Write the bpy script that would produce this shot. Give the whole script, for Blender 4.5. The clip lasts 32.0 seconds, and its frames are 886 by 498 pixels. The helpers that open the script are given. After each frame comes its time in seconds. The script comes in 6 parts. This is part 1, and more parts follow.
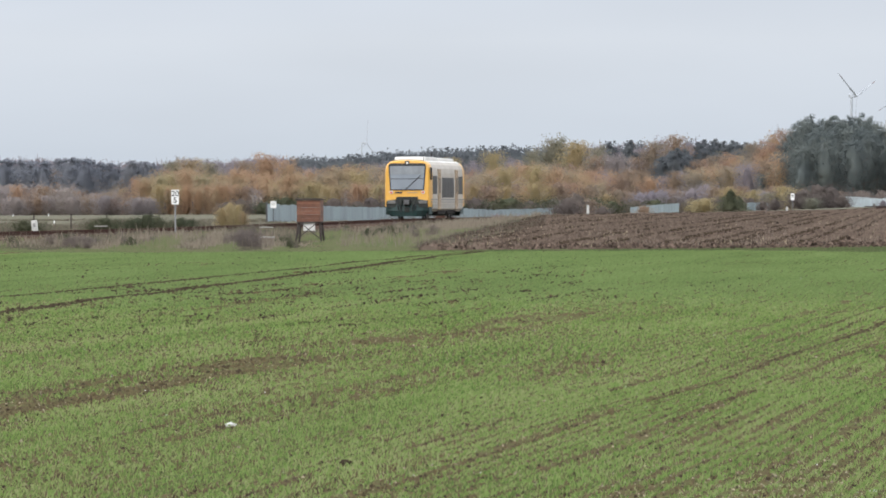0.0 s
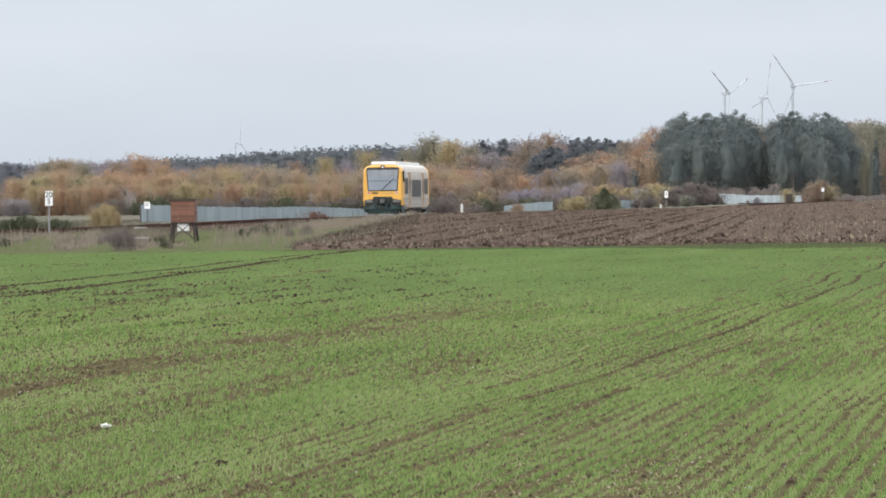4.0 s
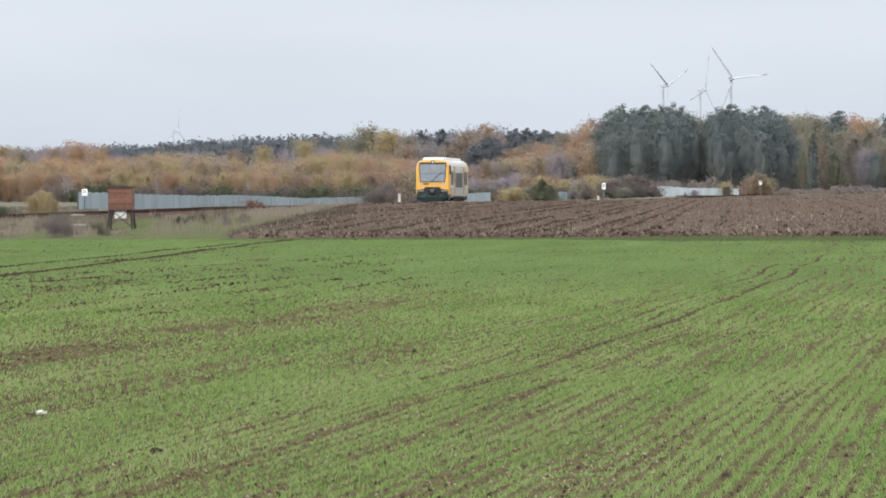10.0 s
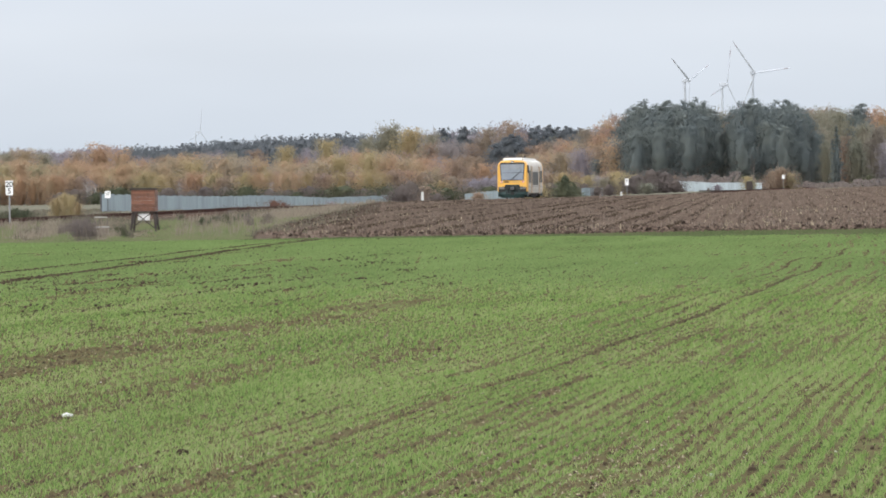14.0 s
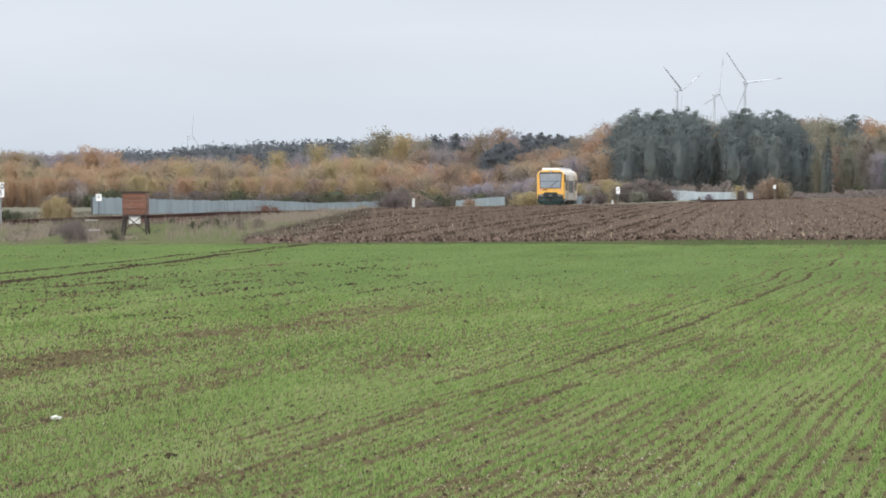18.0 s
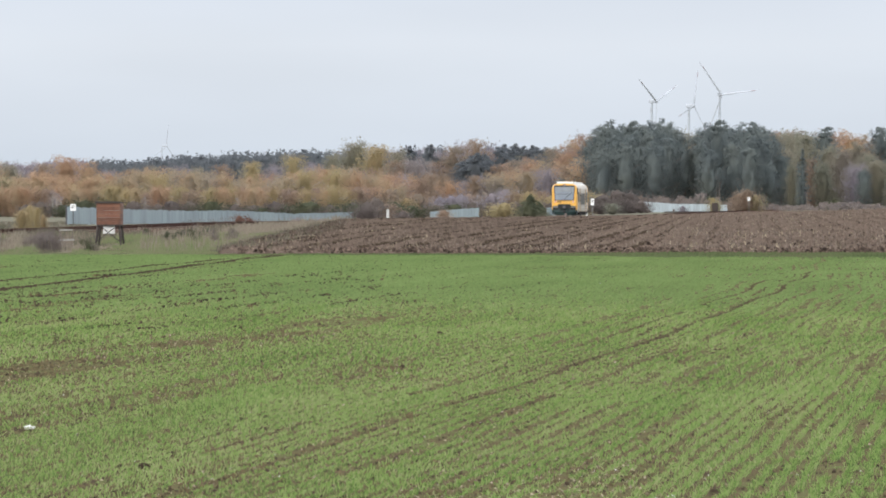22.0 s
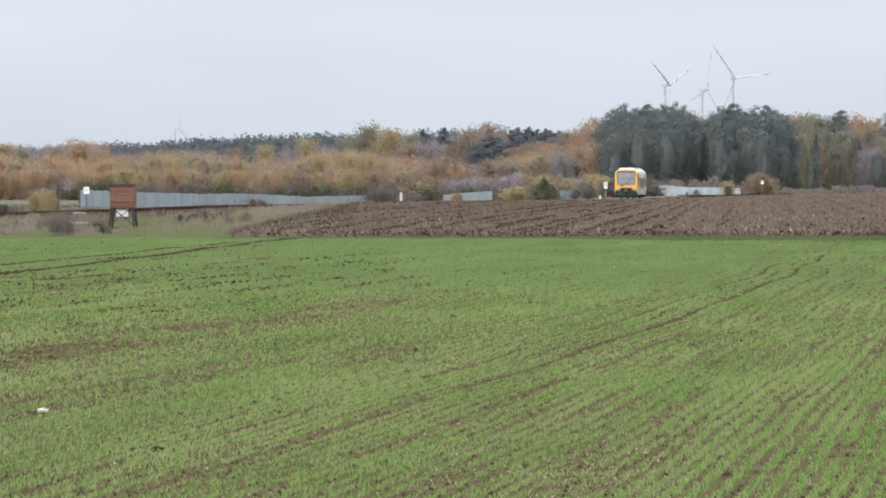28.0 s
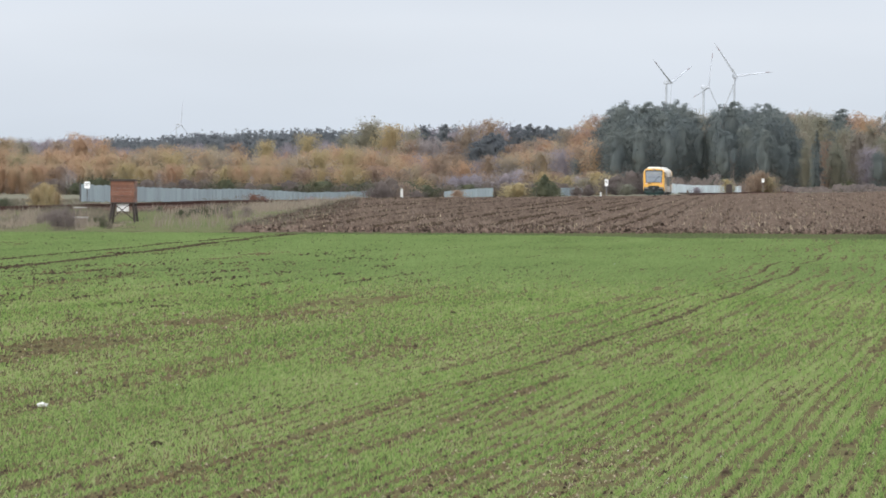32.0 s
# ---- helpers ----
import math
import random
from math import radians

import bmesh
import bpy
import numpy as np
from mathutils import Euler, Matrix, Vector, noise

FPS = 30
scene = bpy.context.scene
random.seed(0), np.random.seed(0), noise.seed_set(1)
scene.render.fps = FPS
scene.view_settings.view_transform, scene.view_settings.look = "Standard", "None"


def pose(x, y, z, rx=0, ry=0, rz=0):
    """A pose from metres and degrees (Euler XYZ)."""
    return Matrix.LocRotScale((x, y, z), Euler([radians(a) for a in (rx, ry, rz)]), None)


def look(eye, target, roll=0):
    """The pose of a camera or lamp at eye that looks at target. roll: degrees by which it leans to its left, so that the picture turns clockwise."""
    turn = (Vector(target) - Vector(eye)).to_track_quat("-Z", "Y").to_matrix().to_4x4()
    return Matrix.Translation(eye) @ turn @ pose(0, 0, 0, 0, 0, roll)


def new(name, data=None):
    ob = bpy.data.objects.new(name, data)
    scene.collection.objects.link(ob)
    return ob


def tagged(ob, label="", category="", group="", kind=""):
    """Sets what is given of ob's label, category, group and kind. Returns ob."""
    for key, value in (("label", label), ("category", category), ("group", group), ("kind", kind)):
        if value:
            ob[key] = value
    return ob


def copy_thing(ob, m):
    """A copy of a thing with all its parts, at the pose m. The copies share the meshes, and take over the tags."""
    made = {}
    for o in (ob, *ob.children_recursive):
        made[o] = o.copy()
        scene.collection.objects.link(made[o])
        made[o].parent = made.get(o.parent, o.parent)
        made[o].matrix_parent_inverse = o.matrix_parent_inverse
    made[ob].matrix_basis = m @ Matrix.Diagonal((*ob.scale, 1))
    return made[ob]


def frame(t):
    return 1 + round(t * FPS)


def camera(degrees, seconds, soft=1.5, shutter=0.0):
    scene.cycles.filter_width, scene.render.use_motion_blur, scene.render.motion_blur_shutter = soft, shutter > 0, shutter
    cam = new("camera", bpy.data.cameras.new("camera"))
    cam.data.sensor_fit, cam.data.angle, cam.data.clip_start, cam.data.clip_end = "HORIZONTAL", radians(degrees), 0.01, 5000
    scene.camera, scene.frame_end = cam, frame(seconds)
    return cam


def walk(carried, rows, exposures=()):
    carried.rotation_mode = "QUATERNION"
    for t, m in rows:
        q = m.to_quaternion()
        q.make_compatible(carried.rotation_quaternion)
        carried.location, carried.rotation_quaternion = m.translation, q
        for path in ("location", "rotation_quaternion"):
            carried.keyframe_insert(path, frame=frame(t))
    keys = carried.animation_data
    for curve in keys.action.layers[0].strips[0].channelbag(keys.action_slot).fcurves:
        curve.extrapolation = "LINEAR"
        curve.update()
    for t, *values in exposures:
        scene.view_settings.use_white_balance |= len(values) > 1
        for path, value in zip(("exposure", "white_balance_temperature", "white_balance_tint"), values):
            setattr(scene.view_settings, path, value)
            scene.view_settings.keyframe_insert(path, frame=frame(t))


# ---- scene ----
# ---------------------------------------------------------------- camera
# A long lens on one spot at the field's edge, panned after the railcar.
EYE = 1.7            # height of the lens over the field
BEAR = 14960.0       # bearing units per radian: b to the right, r above the horizon
cam = camera(6.0, 32.0, soft=1.75)
TURNS = [
    (0, 1.480, -0.294, 0.228),
    (0.5, 1.361, -0.271, 0.259),
    (1, 1.249, -0.252, 0.317),
    (1.5, 1.145, -0.246, 0.436),
    (2, 1.040, -0.252, 0.480),
    (2.5, 0.917, -0.278, 0.523),
    (3, 0.778, -0.314, 0.540),
    (3.5, 0.669, -0.313, 0.619),
    (5.5, 0.438, -0.274, 0.338),
    (6, 0.378, -0.316, 0.374),
    (6.5, 0.318, -0.349, 0.294),
    (7, 0.237, -0.362, 0.178),
    (7.5, 0.162, -0.347, 0.175),
    (8, 0.082, -0.368, 0.066),
    (8.5, 0.034, -0.349, 0.016),
    (9, 0.000, -0.349, -0.000),
    (9.5, 0.084, -0.367, 0.036),
    (10, 0.202, -0.375, 0.050),
    (10.5, 0.256, -0.366, 0.042),
    (11, 0.235, -0.360, 0.009),
    (11.5, 0.206, -0.372, 0.009),
    (12, 0.171, -0.377, 0.053),
    (12.5, 0.185, -0.402, 0.321),
    (13, 0.213, -0.409, 0.564),
    (13.5, 0.319, -0.401, 0.766),
    (14, 0.358, -0.388, 0.759),
    (14.5, 0.345, -0.368, 0.711),
    (16.5, 0.308, -0.379, 0.162),
    (17, 0.342, -0.378, 0.204),
    (17.5, 0.319, -0.358, 0.088),
    (18, 0.298, -0.344, 0.157),
    (18.5, 0.256, -0.329, 0.308),
    (19, 0.246, -0.332, 0.207),
    (19.5, 0.221, -0.348, 0.159),
    (20, 0.211, -0.346, 0.072),
    (20.5, 0.195, -0.335, 0.041),
    (21, 0.193, -0.329, -0.053),
    (21.5, 0.160, -0.302, -0.107),
    (22, 0.124, -0.269, -0.032),
    (22.5, 0.104, -0.234, -0.200),
    (23, 0.043, -0.257, -0.220),
    (23.5, 0.035, -0.293, -0.305),
    (24, 0.047, -0.289, -0.260),
    (24.5, 0.040, -0.318, -0.301),
    (26.5, 0.079, -0.368, -0.220),
    (27, 0.157, -0.384, 0.039),
    (27.5, 0.191, -0.379, 0.008),
    (28, 0.214, -0.383, -0.069),
    (28.5, 0.202, -0.397, -0.075),
    (29, 0.182, -0.384, -0.304),
    (29.5, 0.159, -0.384, -0.225),
    (30, 0.142, -0.394, -0.246),
    (30.5, 0.153, -0.426, -0.164),
    (31, 0.188, -0.431, -0.129),
    (31.5, 0.211, -0.439, -0.195),
    (32, 0.219, -0.407, -0.377),
]
walk(cam, [(t, pose(0, 0, EYE, 90 + pitch, roll, yaw)) for t, yaw, pitch, roll in TURNS],
     exposures=[(0.0, -0.12), (3.0, -0.08), (7.0, 0.0), (32.0, 0.0)])


def spot(b, r, d):
    """The place at bearing b, rise r over the horizon and depth d."""
    return Vector((d * b / BEAR, d, EYE + d * r / BEAR))


# ---------------------------------------------------------------- world and sun: an overcast November day
world = bpy.data.worlds.new("overcast_sky")
scene.world = world
world.use_nodes = True
wn, wl = world.node_tree.nodes, world.node_tree.links
wn.clear()
w_out = wn.new("ShaderNodeOutputWorld")
w_bg = wn.new("ShaderNodeBackground")
w_sky = wn.new("ShaderNodeTexSky")
w_sky.sky_type = "NISHITA"
w_sky.sun_disc = False
w_sky.sun_elevation = radians(24)
w_sky.sun_rotation = radians(200)
w_co = wn.new("ShaderNodeTexCoord")
w_sep = wn.new("ShaderNodeSeparateXYZ")
w_ramp = wn.new("ShaderNodeValToRGB")          # brightness of the cloud deck from horizon to zenith
w_ramp.color_ramp.elements[0].position, w_ramp.color_ramp.elements[0].color = 0.0, (0.640, 0.718, 0.822, 1)
w_ramp.color_ramp.elements[1].position, w_ramp.color_ramp.elements[1].color = 1.0, (3.15, 3.22, 3.34, 1)
e = w_ramp.color_ramp.elements.new(0.02)
e.color = (0.762, 0.820, 0.908, 1)
e = w_ramp.color_ramp.elements.new(0.036)
e.color = (0.665, 0.742, 0.880, 1)
w_map = wn.new("ShaderNodeMapping")
w_map.inputs["Scale"].default_value = (16, 16, 70)
w_noise = wn.new("ShaderNodeTexNoise")
w_noise.inputs["Scale"].default_value = 1.0
w_noise.inputs["Detail"].default_value = 3.0
w_nr = wn.new("ShaderNodeMapRange")
w_nr.inputs["From Min"].default_value, w_nr.inputs["From Max"].default_value = 0.3, 0.7
w_nr.inputs["To Min"].default_value, w_nr.inputs["To Max"].default_value = 0.965, 1.035
w_mul = wn.new("ShaderNodeVectorMath")
w_mul.operation = "SCALE"
w_mix = wn.new("ShaderNodeMix")
w_mix.data_type = "RGBA"
w_mix.inputs["Factor"].default_value = 0.06    # a little of the blue sky shines through
w_dim = wn.new("ShaderNodeVectorMath")
w_dim.operation = "SCALE"
w_dim.inputs["Scale"].default_value = 0.1
wl.new(w_co.outputs["Generated"], w_sep.inputs[0])
wl.new(w_sep.outputs["Z"], w_ramp.inputs[0])
wl.new(w_co.outputs["Generated"], w_map.inputs[0])
wl.new(w_map.outputs[0], w_noise.inputs["Vector"])
wl.new(w_noise.outputs["Fac"], w_nr.inputs["Value"])
wl.new(w_ramp.outputs["Color"], w_mul.inputs[0])
wl.new(w_nr.outputs["Result"], w_mul.inputs["Scale"])
wl.new(w_sky.outputs[0], w_dim.inputs[0])
wl.new(w_mul.outputs[0], w_mix.inputs["A"])
wl.new(w_dim.outputs[0], w_mix.inputs["B"])
wl.new(w_mix.outputs["Result"], w_bg.inputs["Color"])
w_bg.inputs["Strength"].default_value = 1.0
wl.new(w_bg.outputs[0], w_out.inputs[0])

sun_data = bpy.data.lights.new("sun", "SUN")
sun_data.energy, sun_data.angle, sun_data.color = 1.7, radians(35), (1.0, 0.95, 0.88)
sun = new("sun", sun_data)
sun.matrix_world = look((-60, -120, 75), (0, 0, 0))


# ---------------------------------------------------------------- materials
def principled(name):
    m = bpy.data.materials.new(name)
    m.use_nodes = True
    n = m.node_tree.nodes
    return m, n, m.node_tree.links, n["Principled BSDF"]


def surface(name, base, other=None, rough=0.6, metal=0.0, grain=8.0, stain=0.8, bump=0.15, dirt=None, amount=0.35, spec=0.5,
            island=0.0, glow=None):
    """A weathered surface: two noises mix base, other and dirt; fine relief; island: how much each loose piece differs."""
    m, n, l, p = principled(name)
    other = other or tuple(c * 0.75 for c in base)
    dirt = dirt or tuple(c * 0.5 for c in base)
    co = n.new("ShaderNodeTexCoord")
    n1, n2 = n.new("ShaderNodeTexNoise"), n.new("ShaderNodeTexNoise")
    n1.inputs["Scale"].default_value, n1.inputs["Detail"].default_value = grain, 5
    n2.inputs["Scale"].default_value, n2.inputs["Detail"].default_value = stain, 3
    l.new(co.outputs["Object"], n1.inputs["Vector"])
    l.new(co.outputs["Object"], n2.inputs["Vector"])
    a, b = n.new("ShaderNodeMix"), n.new("ShaderNodeMix")
    a.data_type = b.data_type = "RGBA"
    a.inputs["A"].default_value, a.inputs["B"].default_value = (*base, 1), (*other, 1)
    b.inputs["B"].default_value = (*dirt, 1)
    r1 = n.new("ShaderNodeMapRange")
    r1.inputs["From Min"].default_value, r1.inputs["From Max"].default_value = 0.35, 0.65
    l.new(n1.outputs["Fac"], r1.inputs["Value"])
    l.new(r1.outputs[0], a.inputs["Factor"])
    r2 = n.new("ShaderNodeMapRange")
    r2.inputs["From Min"].default_value, r2.inputs["From Max"].default_value = 0.45, 0.75
    r2.inputs["To Max"].default_value = amount
    l.new(n2.outputs["Fac"], r2.inputs["Value"])
    l.new(r2.outputs[0], b.inputs["Factor"])
    l.new(a.outputs["Result"], b.inputs["A"])
    last = b.outputs["Result"]
    if island:
        g, o = n.new("ShaderNodeNewGeometry"), n.new("ShaderNodeObjectInfo")
        add = n.new("ShaderNodeMath")
        l.new(g.outputs["Random Per Island"], add.inputs[0])
        l.new(o.outputs["Random"], add.inputs[1])
        fr = n.new("ShaderNodeMath")
        fr.operation = "FRACT"
        l.new(add.outputs[0], fr.inputs[0])
        hr = n.new("ShaderNodeMapRange")
        hr.inputs["To Min"].default_value, hr.inputs["To Max"].default_value = 1 - island, 1 + island
        l.new(fr.outputs[0], hr.inputs["Value"])
        sc = n.new("ShaderNodeVectorMath")
        sc.operation = "SCALE"
        l.new(last, sc.inputs[0])
        l.new(hr.outputs[0], sc.inputs["Scale"])
        last = sc.outputs[0]
    l.new(last, p.inputs["Base Color"])
    p.inputs["Roughness"].default_value, p.inputs["Metallic"].default_value = rough, metal
    p.inputs["Specular IOR Level"].default_value = spec
    if bump:
        bn = n.new("ShaderNodeBump")
        bn.inputs["Strength"].default_value, bn.inputs["Distance"].default_value = bump, 0.02
        l.new(n1.outputs["Fac"], bn.inputs["Height"])
        l.new(bn.outputs[0], p.inputs["Normal"])
    if glow:
        p.inputs["Emission Color"].default_value = (*glow[:3], 1)
        p.inputs["Emission Strength"].default_value = glow[3]
    return m


ROW_A, ROW_B = 0.072, -0.00006     # the drill rows bend gently: x = q + A * (y - 60) + B * (y - 60) ** 2


def math_node(n, l, op, a, b=None, c=None):
    k = n.new("ShaderNodeMath")
    k.operation = op
    for i, v in enumerate((a, b, c)):
        if v is None:
            continue
        if isinstance(v, (int, float)):
            k.inputs[i].default_value = v
        else:
            l.new(v, k.inputs[i])
    return k.outputs[0]


def foliage(name, colours, patch=0.12, rough=0.75, thin=0.45, loose=0.28, broad=1.9, rows=False):
    """Leaves in several colours: by patches in space, by loose piece and by tree; thin leaves let light through."""
    m, n, l, p = principled(name)
    co = n.new("ShaderNodeNewGeometry")
    n1 = n.new("ShaderNodeTexNoise")
    n1.inputs["Scale"].default_value, n1.inputs["Detail"].default_value = patch, 2
    if rows:
        sep, comb = n.new("ShaderNodeSeparateXYZ"), n.new("ShaderNodeCombineXYZ")
        l.new(co.outputs["Position"], sep.inputs[0])
        yy = math_node(n, l, "SUBTRACT", sep.outputs["Y"], 60.0)
        bend = math_node(n, l, "MULTIPLY", yy, math_node(n, l, "MULTIPLY_ADD", yy, ROW_B, ROW_A))
        l.new(math_node(n, l, "SUBTRACT", sep.outputs["X"], bend), comb.inputs[0])
        l.new(math_node(n, l, "MULTIPLY", sep.outputs["Y"], 0.055), comb.inputs[1])
        n1.inputs["Detail"].default_value = 4
        l.new(comb.outputs[0], n1.inputs["Vector"])
    else:
        l.new(co.outputs["Position"], n1.inputs["Vector"])
    o = n.new("ShaderNodeObjectInfo")
    s1, s2, s3 = (n.new("ShaderNodeMath") for _ in range(3))
    for s in (s1, s2):
        s.operation = "MULTIPLY_ADD"
    l.new(co.outputs["Random Per Island"], s1.inputs[0])
    s1.inputs[1].default_value = loose
    s3.operation = "MULTIPLY_ADD"
    l.new(n1.outputs["Fac"], s3.inputs[0])
    s3.inputs[1].default_value, s3.inputs[2].default_value = broad, 0.47 - broad / 2 - loose / 2
    l.new(s3.outputs[0], s1.inputs[2])
    l.new(o.outputs["Random"], s2.inputs[0])
    s2.inputs[1].default_value = 0.22
    l.new(s1.outputs[0], s2.inputs[2])
    ramp = n.new("ShaderNodeValToRGB")
    els = ramp.color_ramp.elements
    while len(els) < len(colours):
        els.new(0.5)
    for i, c in enumerate(colours):
        els[i].position = i / (len(colours) - 1)
        els[i].color = (*c, 1)
    l.new(s2.outputs[0], ramp.inputs[0])
    l.new(ramp.outputs[0], p.inputs["Base Color"])
    p.inputs["Roughness"].default_value = rough
    p.inputs["Specular IOR Level"].default_value = 0.06
    tr = n.new("ShaderNodeBsdfTranslucent")
    l.new(ramp.outputs[0], tr.inputs["Color"])
    mx = n.new("ShaderNodeMixShader")
    mx.inputs[0].default_value = thin
    l.new(p.outputs[0], mx.inputs[1])
    l.new(tr.outputs[0], mx.inputs[2])
    l.new(mx.outputs[0], n["Material Output"].inputs[0])
    return m


def noise_node(n, l, vec, scale, detail=4.0):
    k = n.new("ShaderNodeTexNoise")
    k.inputs["Scale"].default_value, k.inputs["Detail"].default_value = scale, detail
    l.new(vec, k.inputs["Vector"])
    return k.outputs["Fac"]


def mix_node(n, l, f, a, b):
    k = n.new("ShaderNodeMix")
    k.data_type = "RGBA"
    l.new(f, k.inputs["Factor"])
    for key, v in (("A", a), ("B", b)):
        if isinstance(v, tuple):
            k.inputs[key].default_value = (*v, 1)
        else:
            l.new(v, k.inputs[key])
    return k.outputs["Result"]


def step_node(n, l, v, lo, hi):
    k = n.new("ShaderNodeMapRange")
    k.interpolation_type = "SMOOTHSTEP"
    k.inputs["From Min"].default_value, k.inputs["From Max"].default_value = lo, hi
    l.new(v, k.inputs["Value"])
    return k.outputs[0]


SOIL = (0.098, 0.080, 0.046)
FIELD_END = 313.0          # where the young wheat ends


def ground_material():
    """Drilled field with bare soil between the rows near by, rough grass and meadow beyond."""
    m, n, l, p = principled("ground_earth_and_grass")
    g = n.new("ShaderNodeNewGeometry")
    pos = g.outputs["Position"]
    sep = n.new("ShaderNodeSeparateXYZ")
    l.new(pos, sep.inputs[0])
    fine, mid, big = noise_node(n, l, pos, 9.0), noise_node(n, l, pos, 0.9), noise_node(n, l, pos, 0.06)
    soil = mix_node(n, l, step_node(n, l, fine, 0.35, 0.65), SOIL, (0.056, 0.044, 0.026))
    blades = mix_node(n, l, step_node(n, l, fine, 0.4, 0.6), (0.085, 0.125, 0.042), (0.11, 0.15, 0.055))
    # drill rows: a green line every 17 cm across the rows' way, broken up by the noises
    yy = math_node(n, l, "SUBTRACT", sep.outputs["Y"], 60.0)
    bend = math_node(n, l, "MULTIPLY", yy, math_node(n, l, "MULTIPLY_ADD", yy, ROW_B, ROW_A))
    across = math_node(n, l, "SUBTRACT", sep.outputs["X"], bend)
    wave = math_node(n, l, "COSINE", math_node(n, l, "MULTIPLY", across, 2 * math.pi / 0.17))
    broken = math_node(n, l, "MULTIPLY_ADD", mid, 2.2, math_node(n, l, "MULTIPLY_ADD", fine, 3.0, math_node(n, l, "MULTIPLY", wave, 0.02)))
    wheat = mix_node(n, l, math_node(n, l, "MULTIPLY", step_node(n, l, broken, 2.5, 3.2), math_node(n, l, "MULTIPLY_ADD", step_node(n, l, sep.outputs["Y"], 70.0, 130.0), 0.30, 0.70)), soil, blades)
    dry = mix_node(n, l, step_node(n, l, mid, 0.35, 0.65), (0.095, 0.078, 0.054), (0.070, 0.082, 0.040))
    meadow = mix_node(n, l, step_node(n, l, big, 0.35, 0.65), (0.112, 0.110, 0.084), (0.138, 0.128, 0.100))
    edge = math_node(n, l, "MULTIPLY_ADD", mid, 6.0, sep.outputs["Y"])
    c1 = mix_node(n, l, step_node(n, l, edge, FIELD_END + 1, FIELD_END + 5), wheat, dry)
    c2 = mix_node(n, l, step_node(n, l, sep.outputs["Y"], 520.0, 640.0), c1, meadow)
    l.new(c2, p.inputs["Base Color"])
    p.inputs["Roughness"].default_value = 0.95
    p.inputs["Specular IOR Level"].default_value = 0.0
    bn = n.new("ShaderNodeBump")
    bn.inputs["Strength"].default_value, bn.inputs["Distance"].default_value = 0.6, 0.06
    l.new(fine, bn.inputs["Height"])
    l.new(bn.outputs[0], p.inputs["Normal"])
    return m


M_GROUND = ground_material()
M_PLOUGH = surface("ploughed_soil", (0.116, 0.087, 0.069), (0.062, 0.046, 0.036), rough=0.95, grain=3.5, stain=0.05, bump=0.6,
                   dirt=(0.138, 0.108, 0.086), amount=0.5, spec=0.0)
M_CLOD = surface("soil_clod", (0.054, 0.041, 0.029), rough=0.95, grain=20, spec=0.0, island=0.45)
M_CRUMB = surface("soil_crumb", (0.103, 0.081, 0.045), (0.072, 0.057, 0.031), rough=0.95, grain=20, spec=0.0, island=0.4)
M_CLOD2 = surface("tilled_clod", (0.108, 0.080, 0.064), (0.060, 0.044, 0.035), rough=0.95, grain=8, spec=0.0, island=0.75)
M_STRAW = surface("maize_straw", (0.255, 0.212, 0.144), rough=0.8, island=0.4)
M_OLDSTRAW = surface("old_straw", (0.165, 0.132, 0.108), (0.120, 0.096, 0.080), rough=0.9, island=0.5, spec=0.1)
M_WHEAT = foliage("young_wheat", [(0.057, 0.099, 0.033), (0.107, 0.178, 0.051), (0.178, 0.274, 0.077), (0.230, 0.337, 0.102), (0.321, 0.355, 0.167)], patch=0.8, thin=0.5, loose=0.85, broad=1.2, rows=True)
M_WHEATFAR = foliage("distant_wheat", [(0.096, 0.134, 0.058), (0.132, 0.191, 0.072), (0.176, 0.252, 0.092), (0.221, 0.309, 0.115), (0.265, 0.309, 0.150)], patch=0.55, thin=0.5, loose=0.40, broad=0.7, rows=True)
M_DRYGRASS = foliage("dry_grass", [(0.085, 0.072, 0.064), (0.125, 0.105, 0.088), (0.135, 0.135, 0.090), (0.185, 0.160, 0.120), (0.150, 0.118, 0.102), (0.105, 0.110, 0.070)], patch=0.55, thin=0.5, loose=0.5, broad=2.6)
M_PALEGRASS = foliage("pale_grass", [(0.155, 0.130, 0.105), (0.230, 0.190, 0.152), (0.300, 0.255, 0.200), (0.21, 0.190, 0.140)], patch=0.6, thin=0.5, loose=0.6, broad=1.8)
M_GREENGRASS = foliage("verge_grass", [(0.105, 0.140, 0.060), (0.150, 0.190, 0.085), (0.200, 0.225, 0.115), (0.220, 0.200, 0.125)], patch=0.3, thin=0.5, loose=0.55)
M_RANK = foliage("rank_grass", [(0.075, 0.105, 0.046), (0.105, 0.140, 0.062), (0.140, 0.165, 0.080), (0.150, 0.140, 0.085)], patch=0.3, thin=0.5, loose=0.5)
M_BALLAST = surface("track_ballast", (0.095, 0.062, 0.048), (0.055, 0.038, 0.031), spec=0.0, rough=0.9, grain=9, stain=0.4, bump=0.8)
M_RAIL = surface("rusty_rail", (0.072, 0.034, 0.024), (0.051, 0.026, 0.020), rough=0.92, spec=0.05, grain=6)
M_SLEEPER = surface("old_sleeper", (0.11, 0.085, 0.07), rough=0.9, grain=12)
M_YELLOW = surface("yellow_paint", (0.70, 0.375, 0.058), (0.67, 0.355, 0.058), rough=0.35, grain=3, stain=0.7, bump=0.02,
                   dirt=(0.52, 0.33, 0.08), amount=0.25)
